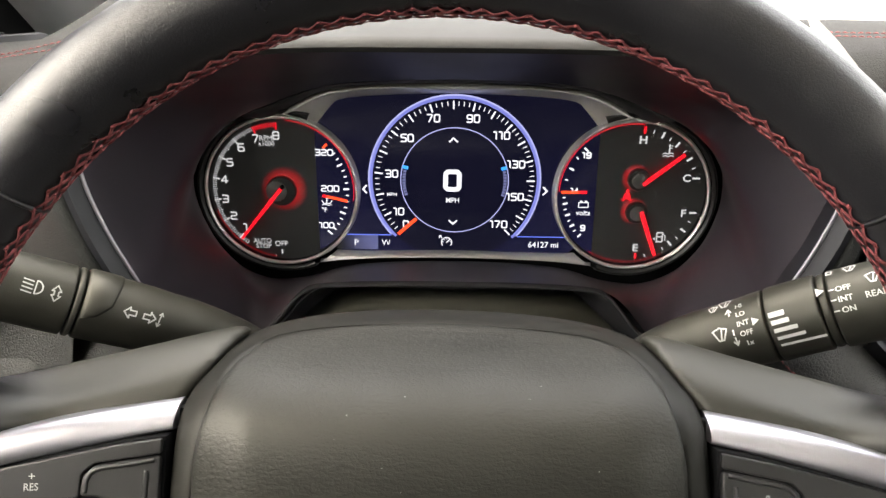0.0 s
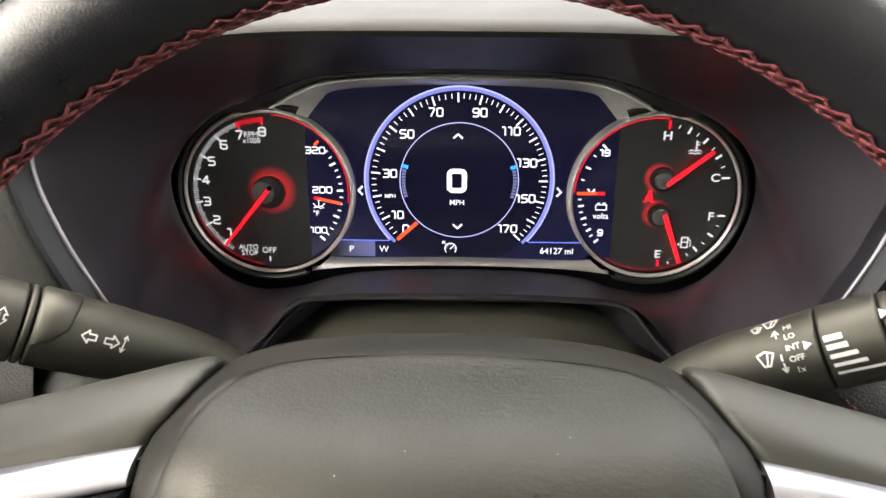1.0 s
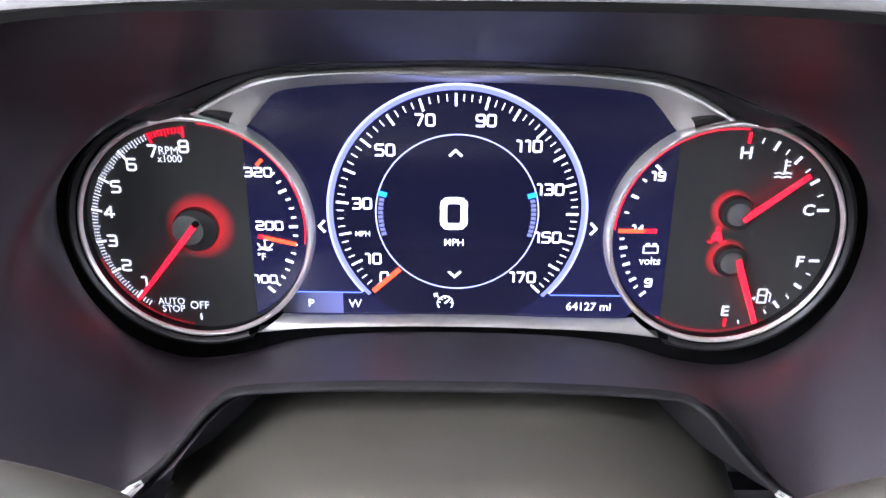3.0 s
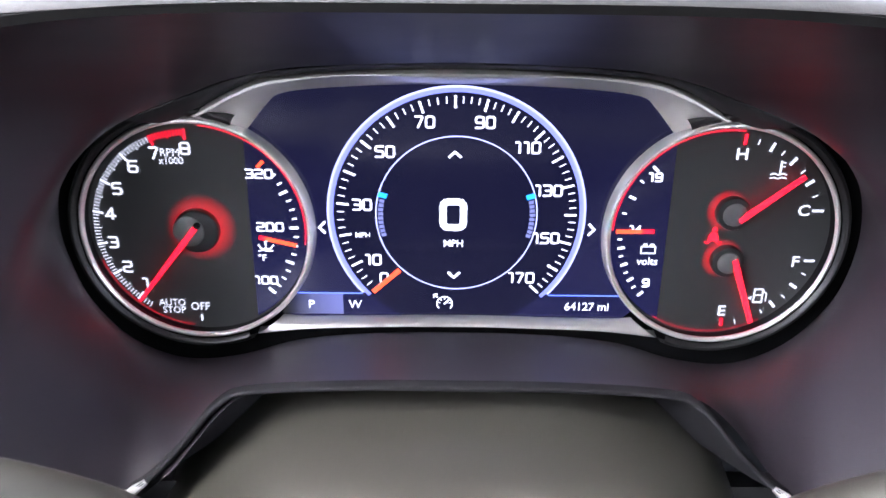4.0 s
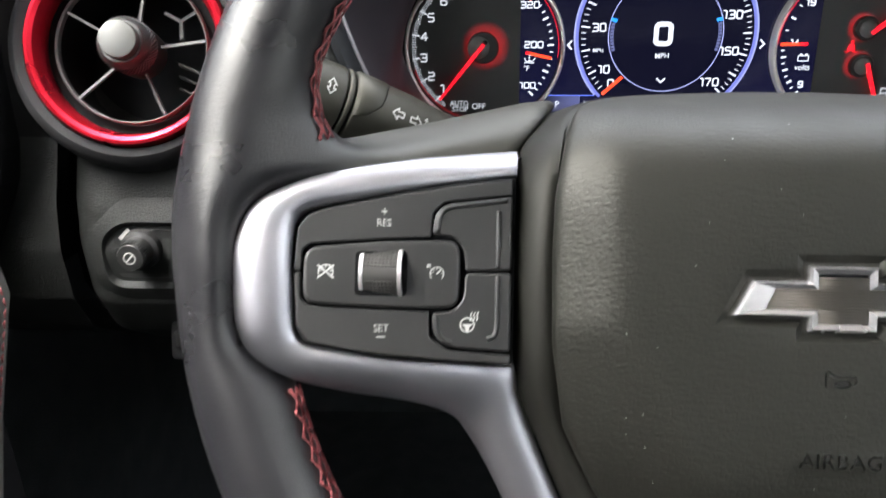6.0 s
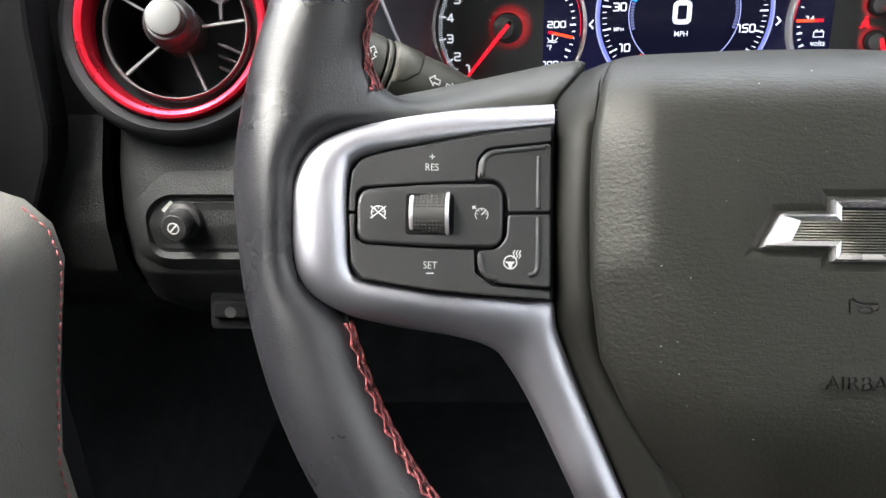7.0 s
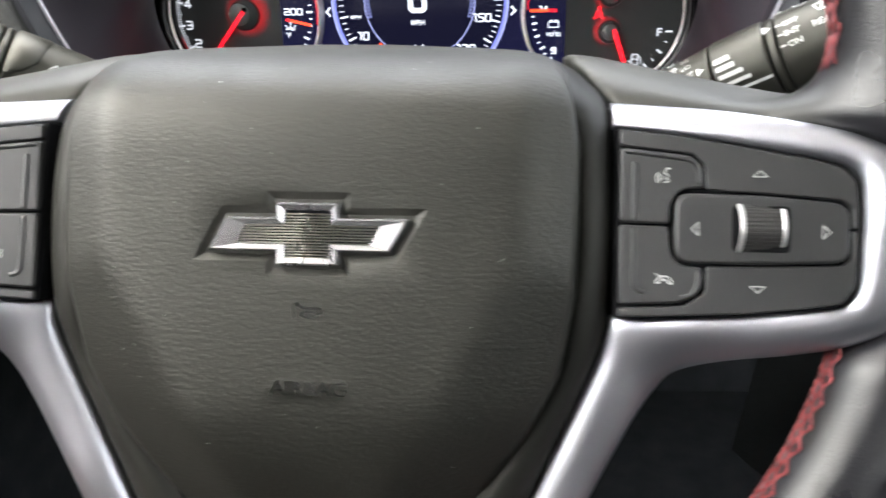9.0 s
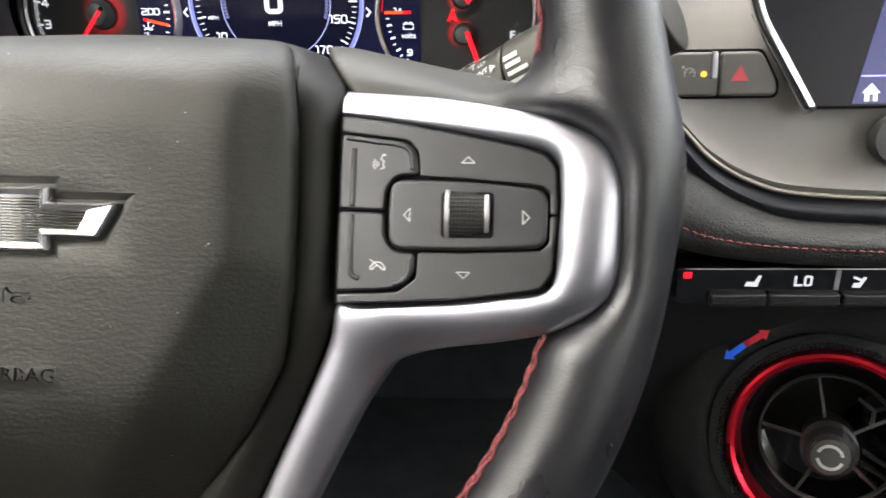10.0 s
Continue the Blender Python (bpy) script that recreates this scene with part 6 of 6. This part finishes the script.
air_vent(0.3097, 0.338, -0.2032, 49.7, -16, -22, 34, "round centre vent with red ring below the climate keys", PANEL, True)

# ---------------------------------------------------------------- steering column and stalks
column = thing("steering_column", "black plastic steering column shroud", "steering column", pose(0.008, 0.0, 0.0))
rings = []
for y, zt, w, h in ((0.46, 0.919, 0.113, 0.12), (0.43, 0.9175, 0.113, 0.12), (0.40, 0.9135, 0.112, 0.12), (0.36, 0.9055, 0.108, 0.115), (0.32, 0.895, 0.098, 0.105), (0.29, 0.885, 0.086, 0.09)):
    ring = []
    for a in np.linspace(0, 2 * math.pi, 48, endpoint=False):
        c, s = math.cos(a), math.sin(a)
        ring.append((w * math.copysign(abs(c) ** 0.667, c) - 0.004, y, zt - h / 2 + h / 2 * math.copysign(abs(s) ** 0.7, s)))
    rings.append(ring)
part("shroud", loft(rings, True, True, True), SHROUD, column, "smooth black column shroud", sharp=0)


def stalk_thing(name, label, points, radii, joints):
    s = thing(name, label, "control stalk", Matrix.Translation(points[0]))
    base = np.array(points[0])
    P_ = spline(points, 80) - base
    d = np.concatenate([[0], np.cumsum(np.linalg.norm(np.diff(P_, axis=0), axis=1))])
    L = d[-1]
    rr = np.interp(d / L, [q[0] for q in radii], [q[1] for q in radii])
    axis = (P_[-1] - P_[20])
    axis /= np.linalg.norm(axis)
    up = np.array((0, 0.35, 0.94))
    b = np.cross(axis, up)
    b /= np.linalg.norm(b)
    if b[1] > 0:
        b = -b
    c = np.cross(b, axis)
    if c[2] < 0:
        c = -c

    def place(s_mm, ang, lift=0.0):
        """Point on the skin: way along the stalk in metres, angle from straight at the driver (up is positive)."""
        p = np.array([np.interp(s_mm, d, P_[:, q]) for q in range(3)])
        r = np.interp(s_mm, d, rr) + lift
        return p + r * (math.cos(ang) * b * 0.92 + math.sin(ang) * c)

    def skin(s0, s1, mat, nm, lbl="", grow=0.0, bev=0.0008):
        ss = np.concatenate([[s0, s0, s0 + bev * 0.4, s0 + bev], np.linspace(s0 + bev * 1.5, s1 - bev * 1.5, max(6, int((s1 - s0) / 0.003))), [s1 - bev, s1 - bev * 0.4, s1, s1]])
        lf = np.concatenate([[-0.004, -bev, -bev * 0.35, 0], np.zeros(len(ss) - 8), [0, -bev * 0.35, -bev, -0.004]]) + grow
        rings = [[place(x, a, l_) for a in np.linspace(0, 2 * math.pi, 40, endpoint=False)] for x, l_ in zip(ss, lf)]
        return part(nm, loft(rings, True, True, True), mat, s, lbl, sharp=40)
    made = [skin(a * L, e * L, m, nm, lb, g) for a, e, m, nm, lb, g in joints]

    def art(vf, s_mm, ang, parent, turn=0.0, material=PRINT, flip=1):
        v, f = shifted(vf, 0, 0, 0, 1, turn)
        out = []
        for x, y, z in v:
            r = np.interp(s_mm + flip * x, d, rr)
            out.append(place(s_mm + flip * x, ang + y / r, 0.0007 + z))
        return part("marking", (np.array(out), f), material, parent, smooth=False)

    def patch(edge, s1, mat, nm):
        """A pad raised from the skin, bounded by a curved edge of (way along, angle) and a straight one at s1."""
        rings = []
        for a in np.linspace(edge[0][1], edge[-1][1], 40):
            s0_ = float(np.interp(a, [q[1] for q in edge], [q[0] for q in edge]))
            rings.append([place(min(s0_ + ds, s1), a, h) for ds, h in ((-0.0003, -0.0004), (0.0002, 0.0003), (0.0009, 0.0006))] + [place(max(s1 - 0.0006, s0_), a, 0.0006), place(s1, a, -0.0003)])
        return part(nm, loft(rings, False), mat, made[0], "raised grip pad", sharp=0)
    return s, made, art, L, patch


_, made, art, L, patch = stalk_thing("indicator_stalk", "black indicator stalk with pale headlamp and arrow signs",
    [(-0.058, 0.364, 0.878), (-0.090, 0.350, 0.922), (-0.130, 0.330, 0.9465), (-0.161, 0.316, 0.9635), (-0.215, 0.292, 0.993)],
    [(0, 0.008), (0.24, 0.0088), (0.34, 0.0108), (0.44, 0.0138), (0.54, 0.0153), (0.7, 0.0157), (1.0, 0.0150)],
    [(0.0, 0.671, STALK, "arm", "", 0), (0.675, 0.6875, STALK, "collar", "", 0), (0.6915, 0.865, STALK, "tip", "", 0)])
arrow = np.array([(-4.2, 0), (-1.0, 3.0), (-1.0, 1.3), (2.6, 1.3), (2.6, -1.3), (-1.0, -1.3), (-1.0, -3.0)]) * MM * 0.78
s0 = 0.1225
art(stroke(arrow, 0.6 * MM, closed=True), 0.1145, 0.07, made[0], 180, flip=-1)
art(stroke(arrow, 0.6 * MM, closed=True), 0.1219, 0.08, made[0], 0, flip=-1)
art(join(stroke(np.array([(-0.5, -2.8), (0.3, 2.8)]) * MM, 0.5 * MM), stroke(np.array([(-0.7, 1.8), (0.35, 3.1), (1.1, 1.6)]) * MM, 0.45 * MM), stroke(np.array([(-1.3, -1.6), (-0.55, -3.1), (0.5, -1.8)]) * MM, 0.45 * MM)), 0.1092, 0.08, made[0], 0, flip=-1)
s1 = 0.160
edge = [(0.1425, -0.42), (0.1355, -0.28), (0.1300, 0.12), (0.1275, 0.95), (0.1268, 1.7)]
patch(edge, 0.1412, STALK, "grip")
art(join(stroke(np.array([(-1.5, 2.7), (-1.5, -2.7)]) * MM, 0.55 * MM), stroke(np.array(arc(-1.5 * MM, 0, 2.7 * MM, -90, 90, 14)), 0.55 * MM)), s1, 0.15, made[2], 0, flip=-1)
for q in (-2.4, -0.8, 0.8, 2.4):
    art(stroke(np.array([(-2.0, 0.2), (2.0, -0.2)]) * MM, 0.5 * MM), s1 + 0.0047, 0.14 + q / 15.5, made[2], 0, flip=-1)
art(stroke(np.array([(-2.6, 1.0), (0, 4.4), (2.6, 1.0), (1.2, 1.0), (1.2, -1.4), (2.6, -1.4), (0, -4.6), (-2.6, -1.4), (-1.2, -1.4), (-1.2, 1.0)]) * MM * 0.72, 0.5 * MM, closed=True), s1 - 0.0067, 0.12, made[2], 0, flip=-1)

_, made, art, L, patch = stalk_thing("wiper_stalk", "black wiper stalk with pale printed wiper settings",
    [(0.068, 0.364, 0.872), (0.100, 0.350, 0.914), (0.140, 0.333, 0.937), (0.172, 0.318, 0.956), (0.236, 0.290, 0.988)],
    [(0, 0.009), (0.26, 0.0110), (0.40, 0.0152), (0.55, 0.0166), (1.0, 0.0166)],
    [(0.0, 0.549, STALK, "arm", "", 0), (0.5525, 0.652, STALK, "grip", "", 0.0002), (0.6555, 0.671, STALK, "collar", "", -0.0004), (0.6745, 0.86, STALK, "tip", "", 0.0003)])
s0 = 0.1115
for i, (txt, wd) in enumerate((("HI", 1), ("LO", 1), ("INT", 1), ("OFF", 1), ("1x", 1))):
    art(lettering(txt, 2.25 * MM, 0, 1.1, 0.015), s0 + 0.0004 * i, 0.83 - i * 0.27, made[0])
art(join(stroke(np.array([(-0.4, -3.6), (-0.9, 8.0)]) * MM, 0.7 * MM), stroke(np.array([(-2.1, 6.6), (-0.9, 8.6), (0.4, 6.8)]) * MM, 0.6 * MM), stroke(np.array([(-0.2, -4.8), (-0.1, -7.4)]) * MM, 0.7 * MM), stroke(np.array([(-1.3, -6.4), (-0.1, -8.2), (1.0, -6.4)]) * MM, 0.6 * MM)), 0.1075, 0.26, made[0])
wip = join(stroke(np.array([(-2.8, 1.4), (0, 2.4), (2.8, 1.4), (1.0, -2.4), (-1.0, -2.4)]) * MM, 0.6 * MM, closed=True), stroke(np.array([(0.0, -2.2), (0.8, 1.6)]) * MM, 0.6 * MM))
art(shifted(wip, 0, 0, 0, 1.15), 0.1012, 0.15, made[0])
art(shifted(wip, 0, 0, 0, 1.0), 0.1050, 1.12, made[0])
art(shifted(wip, 0, 0, 0, 0.75), 0.0995, 1.02, made[0])
art(flat(np.array([(-1.6, -1.8), (1.6, 0), (-1.6, 1.8)]) * MM), 0.1178, 0.25, made[0])
for i, ln in enumerate((6.8, 7.6, 9.9, 11.8, 19)):
    art(flat(np.array([(0, -1.1 + i * 0.13), (ln, -1.1 + i * 0.13), (ln, 1.1 - i * 0.13), (0, 1.1 - i * 0.13)]) * MM), 0.1236 + i * 0.0003, 0.27 - i * 0.205, made[1])
art(flat(np.array([(-1.6, -2.0), (1.8, 0), (-1.6, 2.0)]) * MM), 0.1462, 0.55, made[2])
for i, txt in enumerate(("OFF", "INT", "ON")):
    art(lettering(txt, 2.35 * MM, 0, 1.1, 0.015), 0.1553, 0.52 - i * 0.27, made[3])
    art(stroke(np.array([(-1, 0), (1, 0)]) * MM, 0.6 * MM), 0.1506, 0.52 - i * 0.27, made[3])
art(lettering("REAR", 2.5 * MM, 0, 1.05, 0.01), 0.1672, 0.22, made[3])
art(shifted(wip, 0, 0, 0, 0.9), 0.1592, 1.15, made[3])
art(shifted(wip, 0, 0, 0, 0.9), 0.167, 0.64, made[3])
art(stroke(np.array([(-2, -1), (-2, 1.2), (0, 1.2), (0, -1)]) * MM, 0.6 * MM, closed=True), 0.152, 1.12, made[3])

# ---------------------------------------------------------------- driver's door
door = thing("door_1", "charcoal car door card with red stitching along its edge", "door", pose(0, 0, 0), "", "structure")
rings = []
for y in np.linspace(0.30, -0.6, 24):
    k = (0.30 - y) / 0.9
    ring = []
    for x, z in ((-0.44, 0.930), (-0.40, 0.930), (-0.37, 0.928), (-0.342, 0.923), (-0.323, 0.916), (-0.312, 0.904), (-0.3075, 0.888), (-0.304, 0.868), (-0.300, 0.845), (-0.293, 0.818), (-0.272, 0.735), (-0.262, 0.60), (-0.275, 0.45)):
        edge = max(0, 1 - (0.30 - y) / 0.03)
        back = 0.8 * min(0.10, max(0.0, 0.892 - z)) * (1 - k)
        ring.append((x - 0.006 * edge ** 2 - 0.02 * k, y - back, z - 0.004 * edge ** 2))
    rings.append(ring)
part("door_card", loft(rings, False, False, False), DOORSKIN, door, "soft charcoal door card", sharp=0)
fv = [tuple(q) for q in rings[0]]
part("card_edge", (np.array(fv + [(-0.46, 0.30, 0.45)] ), [tuple(range(len(fv) + 1))]), GAP, door, smooth=False)
seam(np.array([(x + 0.0055, y - 0.012, z) for x, y, z in rings[0][4:12]]), door, 0.005, 0.0006)

# ---------------------------------------------------------------- centre of the dash
centre = thing("centre_console", "charcoal centre dash panel with a swept bright line and stitched roll", "console", pose(0, 0, 0))
SWEEP = [(0.206, 0.941), (0.216, 0.931), (0.227, 0.921), (0.241, 0.907), (0.260, 0.896), (0.282, 0.890), (0.33, 0.887), (0.42, 0.885), (0.60, 0.884)]
sw = spline([(x, 0, z) for x, z in SWEEP], 60)


def along(dz, y, shrink=0.0):
    return np.array([(x - shrink * dz, y, z + dz) for x, _, z in sw])


rows_ = [(0.14, 0.420), (0.11, 0.398), (0.085, 0.372), (0.06, 0.358), (0.03, 0.348), (0.008, 0.343), (0.003, 0.341), (0.0, 0.343)]
part("upper_panel", loft([along(dz, y, 0.15) for dz, y in rows_], False), CENTRE, centre, "soft grey-black panel round the screen", sharp=50)
part("bright_line", tube(along(-0.0005, 0.3405), 0.0012, 8), CHAMPAGNE, centre, "thin satin silver line", sharp=0)
part("gloss_band", loft([along(dz, y) for dz, y in ((-0.001, 0.346), (-0.003, 0.3405), (-0.008, 0.337), (-0.013, 0.339), (-0.016, 0.345))], False), BLADE, centre, "satin black band", sharp=60)
LOWSEAM = [(0.152, 0.938), (0.164, 0.922), (0.176, 0.911), (0.200, 0.892), (0.2286, 0.8775), (0.25, 0.8715), (0.282, 0.868), (0.33, 0.8660), (0.42, 0.8645), (0.60, 0.8635)]
UPSEAM = [(0.188, 0.950), (0.198, 0.937), (0.207, 0.927), (0.221, 0.9135), (0.237, 0.8995), (0.258, 0.887), (0.282, 0.8785), (0.33, 0.8755), (0.42, 0.8735), (0.60, 0.8725)]
ls, us = spline([(x, 0, z) for x, z in LOWSEAM], 70), spline([(x, 0, z) for x, z in UPSEAM], 70)
lean = np.interp(ls[:, 0], [0.15, 0.23], [0.012, 0.0])[:, None] * np.array((0, 1, 0))
rings = [us + (ls - us) * k + np.array((0, y, 0)) + lean for k, y in ((-0.15, 0.352), (0.0, 0.343), (0.12, 0.336), (0.35, 0.3295), (0.65, 0.326), (0.92, 0.3248), (1.0, 0.3255))]
rings += [ls + np.array((dx, y, dz)) + lean for dx, y, dz in ((-0.0008, 0.3252, -0.0012), (-0.003, 0.3262, -0.005), (-0.005, 0.331, -0.0095), (-0.006, 0.340, -0.0115), (-0.006, 0.37, -0.012))]
part("stitched_roll", loft(rings, False), DASH, centre, "black leather roll", sharp=0)
seam((ls + np.array((0, 0.3248, 0)) + lean)[2:], centre, 0.0042, 0.00055)
part("under_roll", loft([along(dz, y) for dz, y in ((-0.031, 0.355), (-0.036, 0.352), (-0.05, 0.352), (-0.07, 0.360), (-0.10, 0.372), (-0.14, 0.385), (-0.25, 0.42))], False), LOWER, centre, "black lower centre panel", sharp=0)

keys = thing("key_strip", "row of black climate keys with lit white signs", "climate control", pose(0.0, 0.334, 0.8455, 90, 0, 0))
part("strip", plate(rounded([(228, -8), (240, -9), (420, -9), (420, 10), (228, 10)], [3, 3, 1, 1, 4], 3) * MM, 0.001, 0.02, 0.001), GLOSS, keys)
for x0, x1 in ((244, 270.5), (271.5, 304), (305, 335), (336, 366)):
    part("key", plate(rounded([(x0, -8.4), (x1, -8.4), (x1, -2), (x0, -2)], 1.7, 3) * MM, 0.0045, 0.008, 0.0012, 3), PLASTIC, keys)
icon("key_sign", [put(stroke(np.array([(-3.5, 2.2), (-3.5, -2.2), (-0.5, -2.2)]) * MM, 1.1 * MM), 287, 3.6, 1.3), put(stroke(np.array([(0.9, 1.7), (1.4, 2.2), (3.2, 2.2), (3.7, 1.7), (3.7, -1.7), (3.2, -2.2), (1.4, -2.2), (0.9, -1.7)]) * MM, 1.1 * MM, closed=True), 287, 3.6, 1.3)], keys, WHITE_DIAL)
icon("key_sign", [put(flat(np.array([(-3.6, -2.6), (2.2, -2.8), (3.8, 2.8), (2.4, 3.0), (0.6, -0.4), (-3.0, -0.2)]) * MM), 264, 3.4, 1.3)], keys, WHITE_DIAL)
icon("key_sign", [put(flat(np.array([(-3.6, -2.6), (0.2, -2.8), (2.8, 2.4), (1.4, 2.8), (-0.6, -0.2), (-3.0, -0.4)]) * MM), 313, 3.0, 1.3), put(stroke(np.array([(-3, 2.4), (0, 1.2)]) * MM, 1.2 * MM), 313, 3, 1.3)], keys, WHITE_DIAL)
icon("key_sign", [put(flat(np.array([(-1.6, -1.6), (2, -1.6), (2.4, 1.6), (-1.6, 1.6)]) * MM), 233.4, 6.4, 1.3)], keys, RED)
icon("key_divider", [put(flat(np.array([(-1.3, -5), (1.0, -5), (1.3, 5), (-1.0, 5)]) * MM), 302.5, 4, 1.2)], keys, DIMCHROME)
hz = thing("hazard_switch", "black traction and hazard key pair with red triangle", "switch", pose(0.2435, 0.3455, 0.9435, 84, 0, 0))
part("left_key", plate(rounded([(-26, -9.6), (-1.6, -9.6), (-1.6, 9.6), (-26, 9.6)], [4, 1.7, 1.7, 4], 3) * MM, 0.002, 0.012, 0.0012, 3), KEYGREY, hz)
part("right_key", plate(rounded([(-1.2, -9.6), (24, -9.6), (24, -4), (16.6, 9.6), (-1.2, 9.6)], [1.7, 4, 3, 3, 1.7], 3) * MM, 0.002, 0.012, 0.0012, 3), KEYGREY, hz)
part("frame", plate(rounded([(-28, -10.8), (25.4, -10.8), (25.6, -4), (17.6, 10.8), (-28, 10.8)], [4, 4, 2, 2, 4], 3) * MM, 0.0002, 0.012, 0.0006), GAP, hz)
part("bright_tab", plate(rounded([(-5.2, -2), (-2.4, -2), (-2.6, 10), (-5.0, 10)], 1.0, 3) * MM, 0.003, 0.006, 0.0006), SATIN, hz)
icon("hazard_sign", [put(flat(np.array([(-4, -3), (4, -3), (0, 4)]) * MM), 7.6, 0, 2.1)], hz, HAZARD)
icon("traction_sign", [put(gauge_icon(0.9), -14.4, 0.6, 2.1)], hz)
icon("amber_light", [put(disc(0.0013, 0.0), -8.2, 0.2, 2.2)], hz, AMBER)

info = thing("display_screen", "wide dash display with bright side trim, lit dark blue", "display", pose(0.345, 0.352, 0.973, 78, 0, 0))
glass = [(-62, -46), (-86, -4), (-90, 50), (90, 50), (90, -46)]
part("display_glass", plate(np.array(glass) * MM, 0.001, 0.012, 0.001), DARKGLASS, info, "black display glass")
LITSCREEN = glow("violet_blue_lcd", (0.035, 0.038, 0.125), 1.0, rough=0.2)
LITSCREEN.node_tree.nodes["Principled BSDF"].inputs["Specular IOR Level"].default_value = 0.15
part("lit_area", flat(np.array([(-45, -44), (88, -44), (88, 48), (-22, 48)]) * MM, 0.0014), LITSCREEN, info, "dark violet lit screen", smooth=False)
mark("display_line", [stroke(np.array([(-41.5, -32), (88, -32)]) * MM, 0.7 * MM)], glow("lilac_line_light", (0.5, 0.5, 1.0), 0.9), info, 1.5)
mark("home_sign", [put(flat(np.array([(-4, -0.4), (0, 4), (4, -0.4), (2.8, -0.4), (2.8, -4), (-2.8, -4), (-2.8, -0.4)]) * MM), -37, -39)], WHITE, info, 1.6)
mark("home_door", [put(flat(np.array([(-0.9, -4), (0.9, -4), (0.9, -1), (-0.9, -1)]) * MM), -37, -39)], SCREEN, info, 1.8)
mark("bar_mark", [put(stroke(np.array([(0, -3), (0, 3)]) * MM, 0.8 * MM), -29.6, -39)], WHITE, info, 1.6)
mark("blue_ring", [band(-19, -39, 6.4, 7.4, 0, 360, 1.6)], glow("sky_blue_light", (0.05, 0.35, 0.9), 0.8), info)
tp = spline([(-62.5, -47, 1.5), (-75, -26, 2.5), (-87, -4, 2.5), (-91, 20, 2.5), (-91.5, 52, 2.5)], 40) * MM
part("bright_trim", tube(tp, 0.0032, 10), CHROME, info, "bright chrome side trim", sharp=0)
part("knob_edge", moved((revolve([(11, 0), (12, 6), (11, 9), (0, 9.5)], 32)[0] * MM, revolve([(11, 0), (12, 6), (11, 9), (0, 9.5)], 32)[1]), Matrix.Translation((-0.024, -0.060, -0.004))), PLASTIC, info, "black rotary knob")
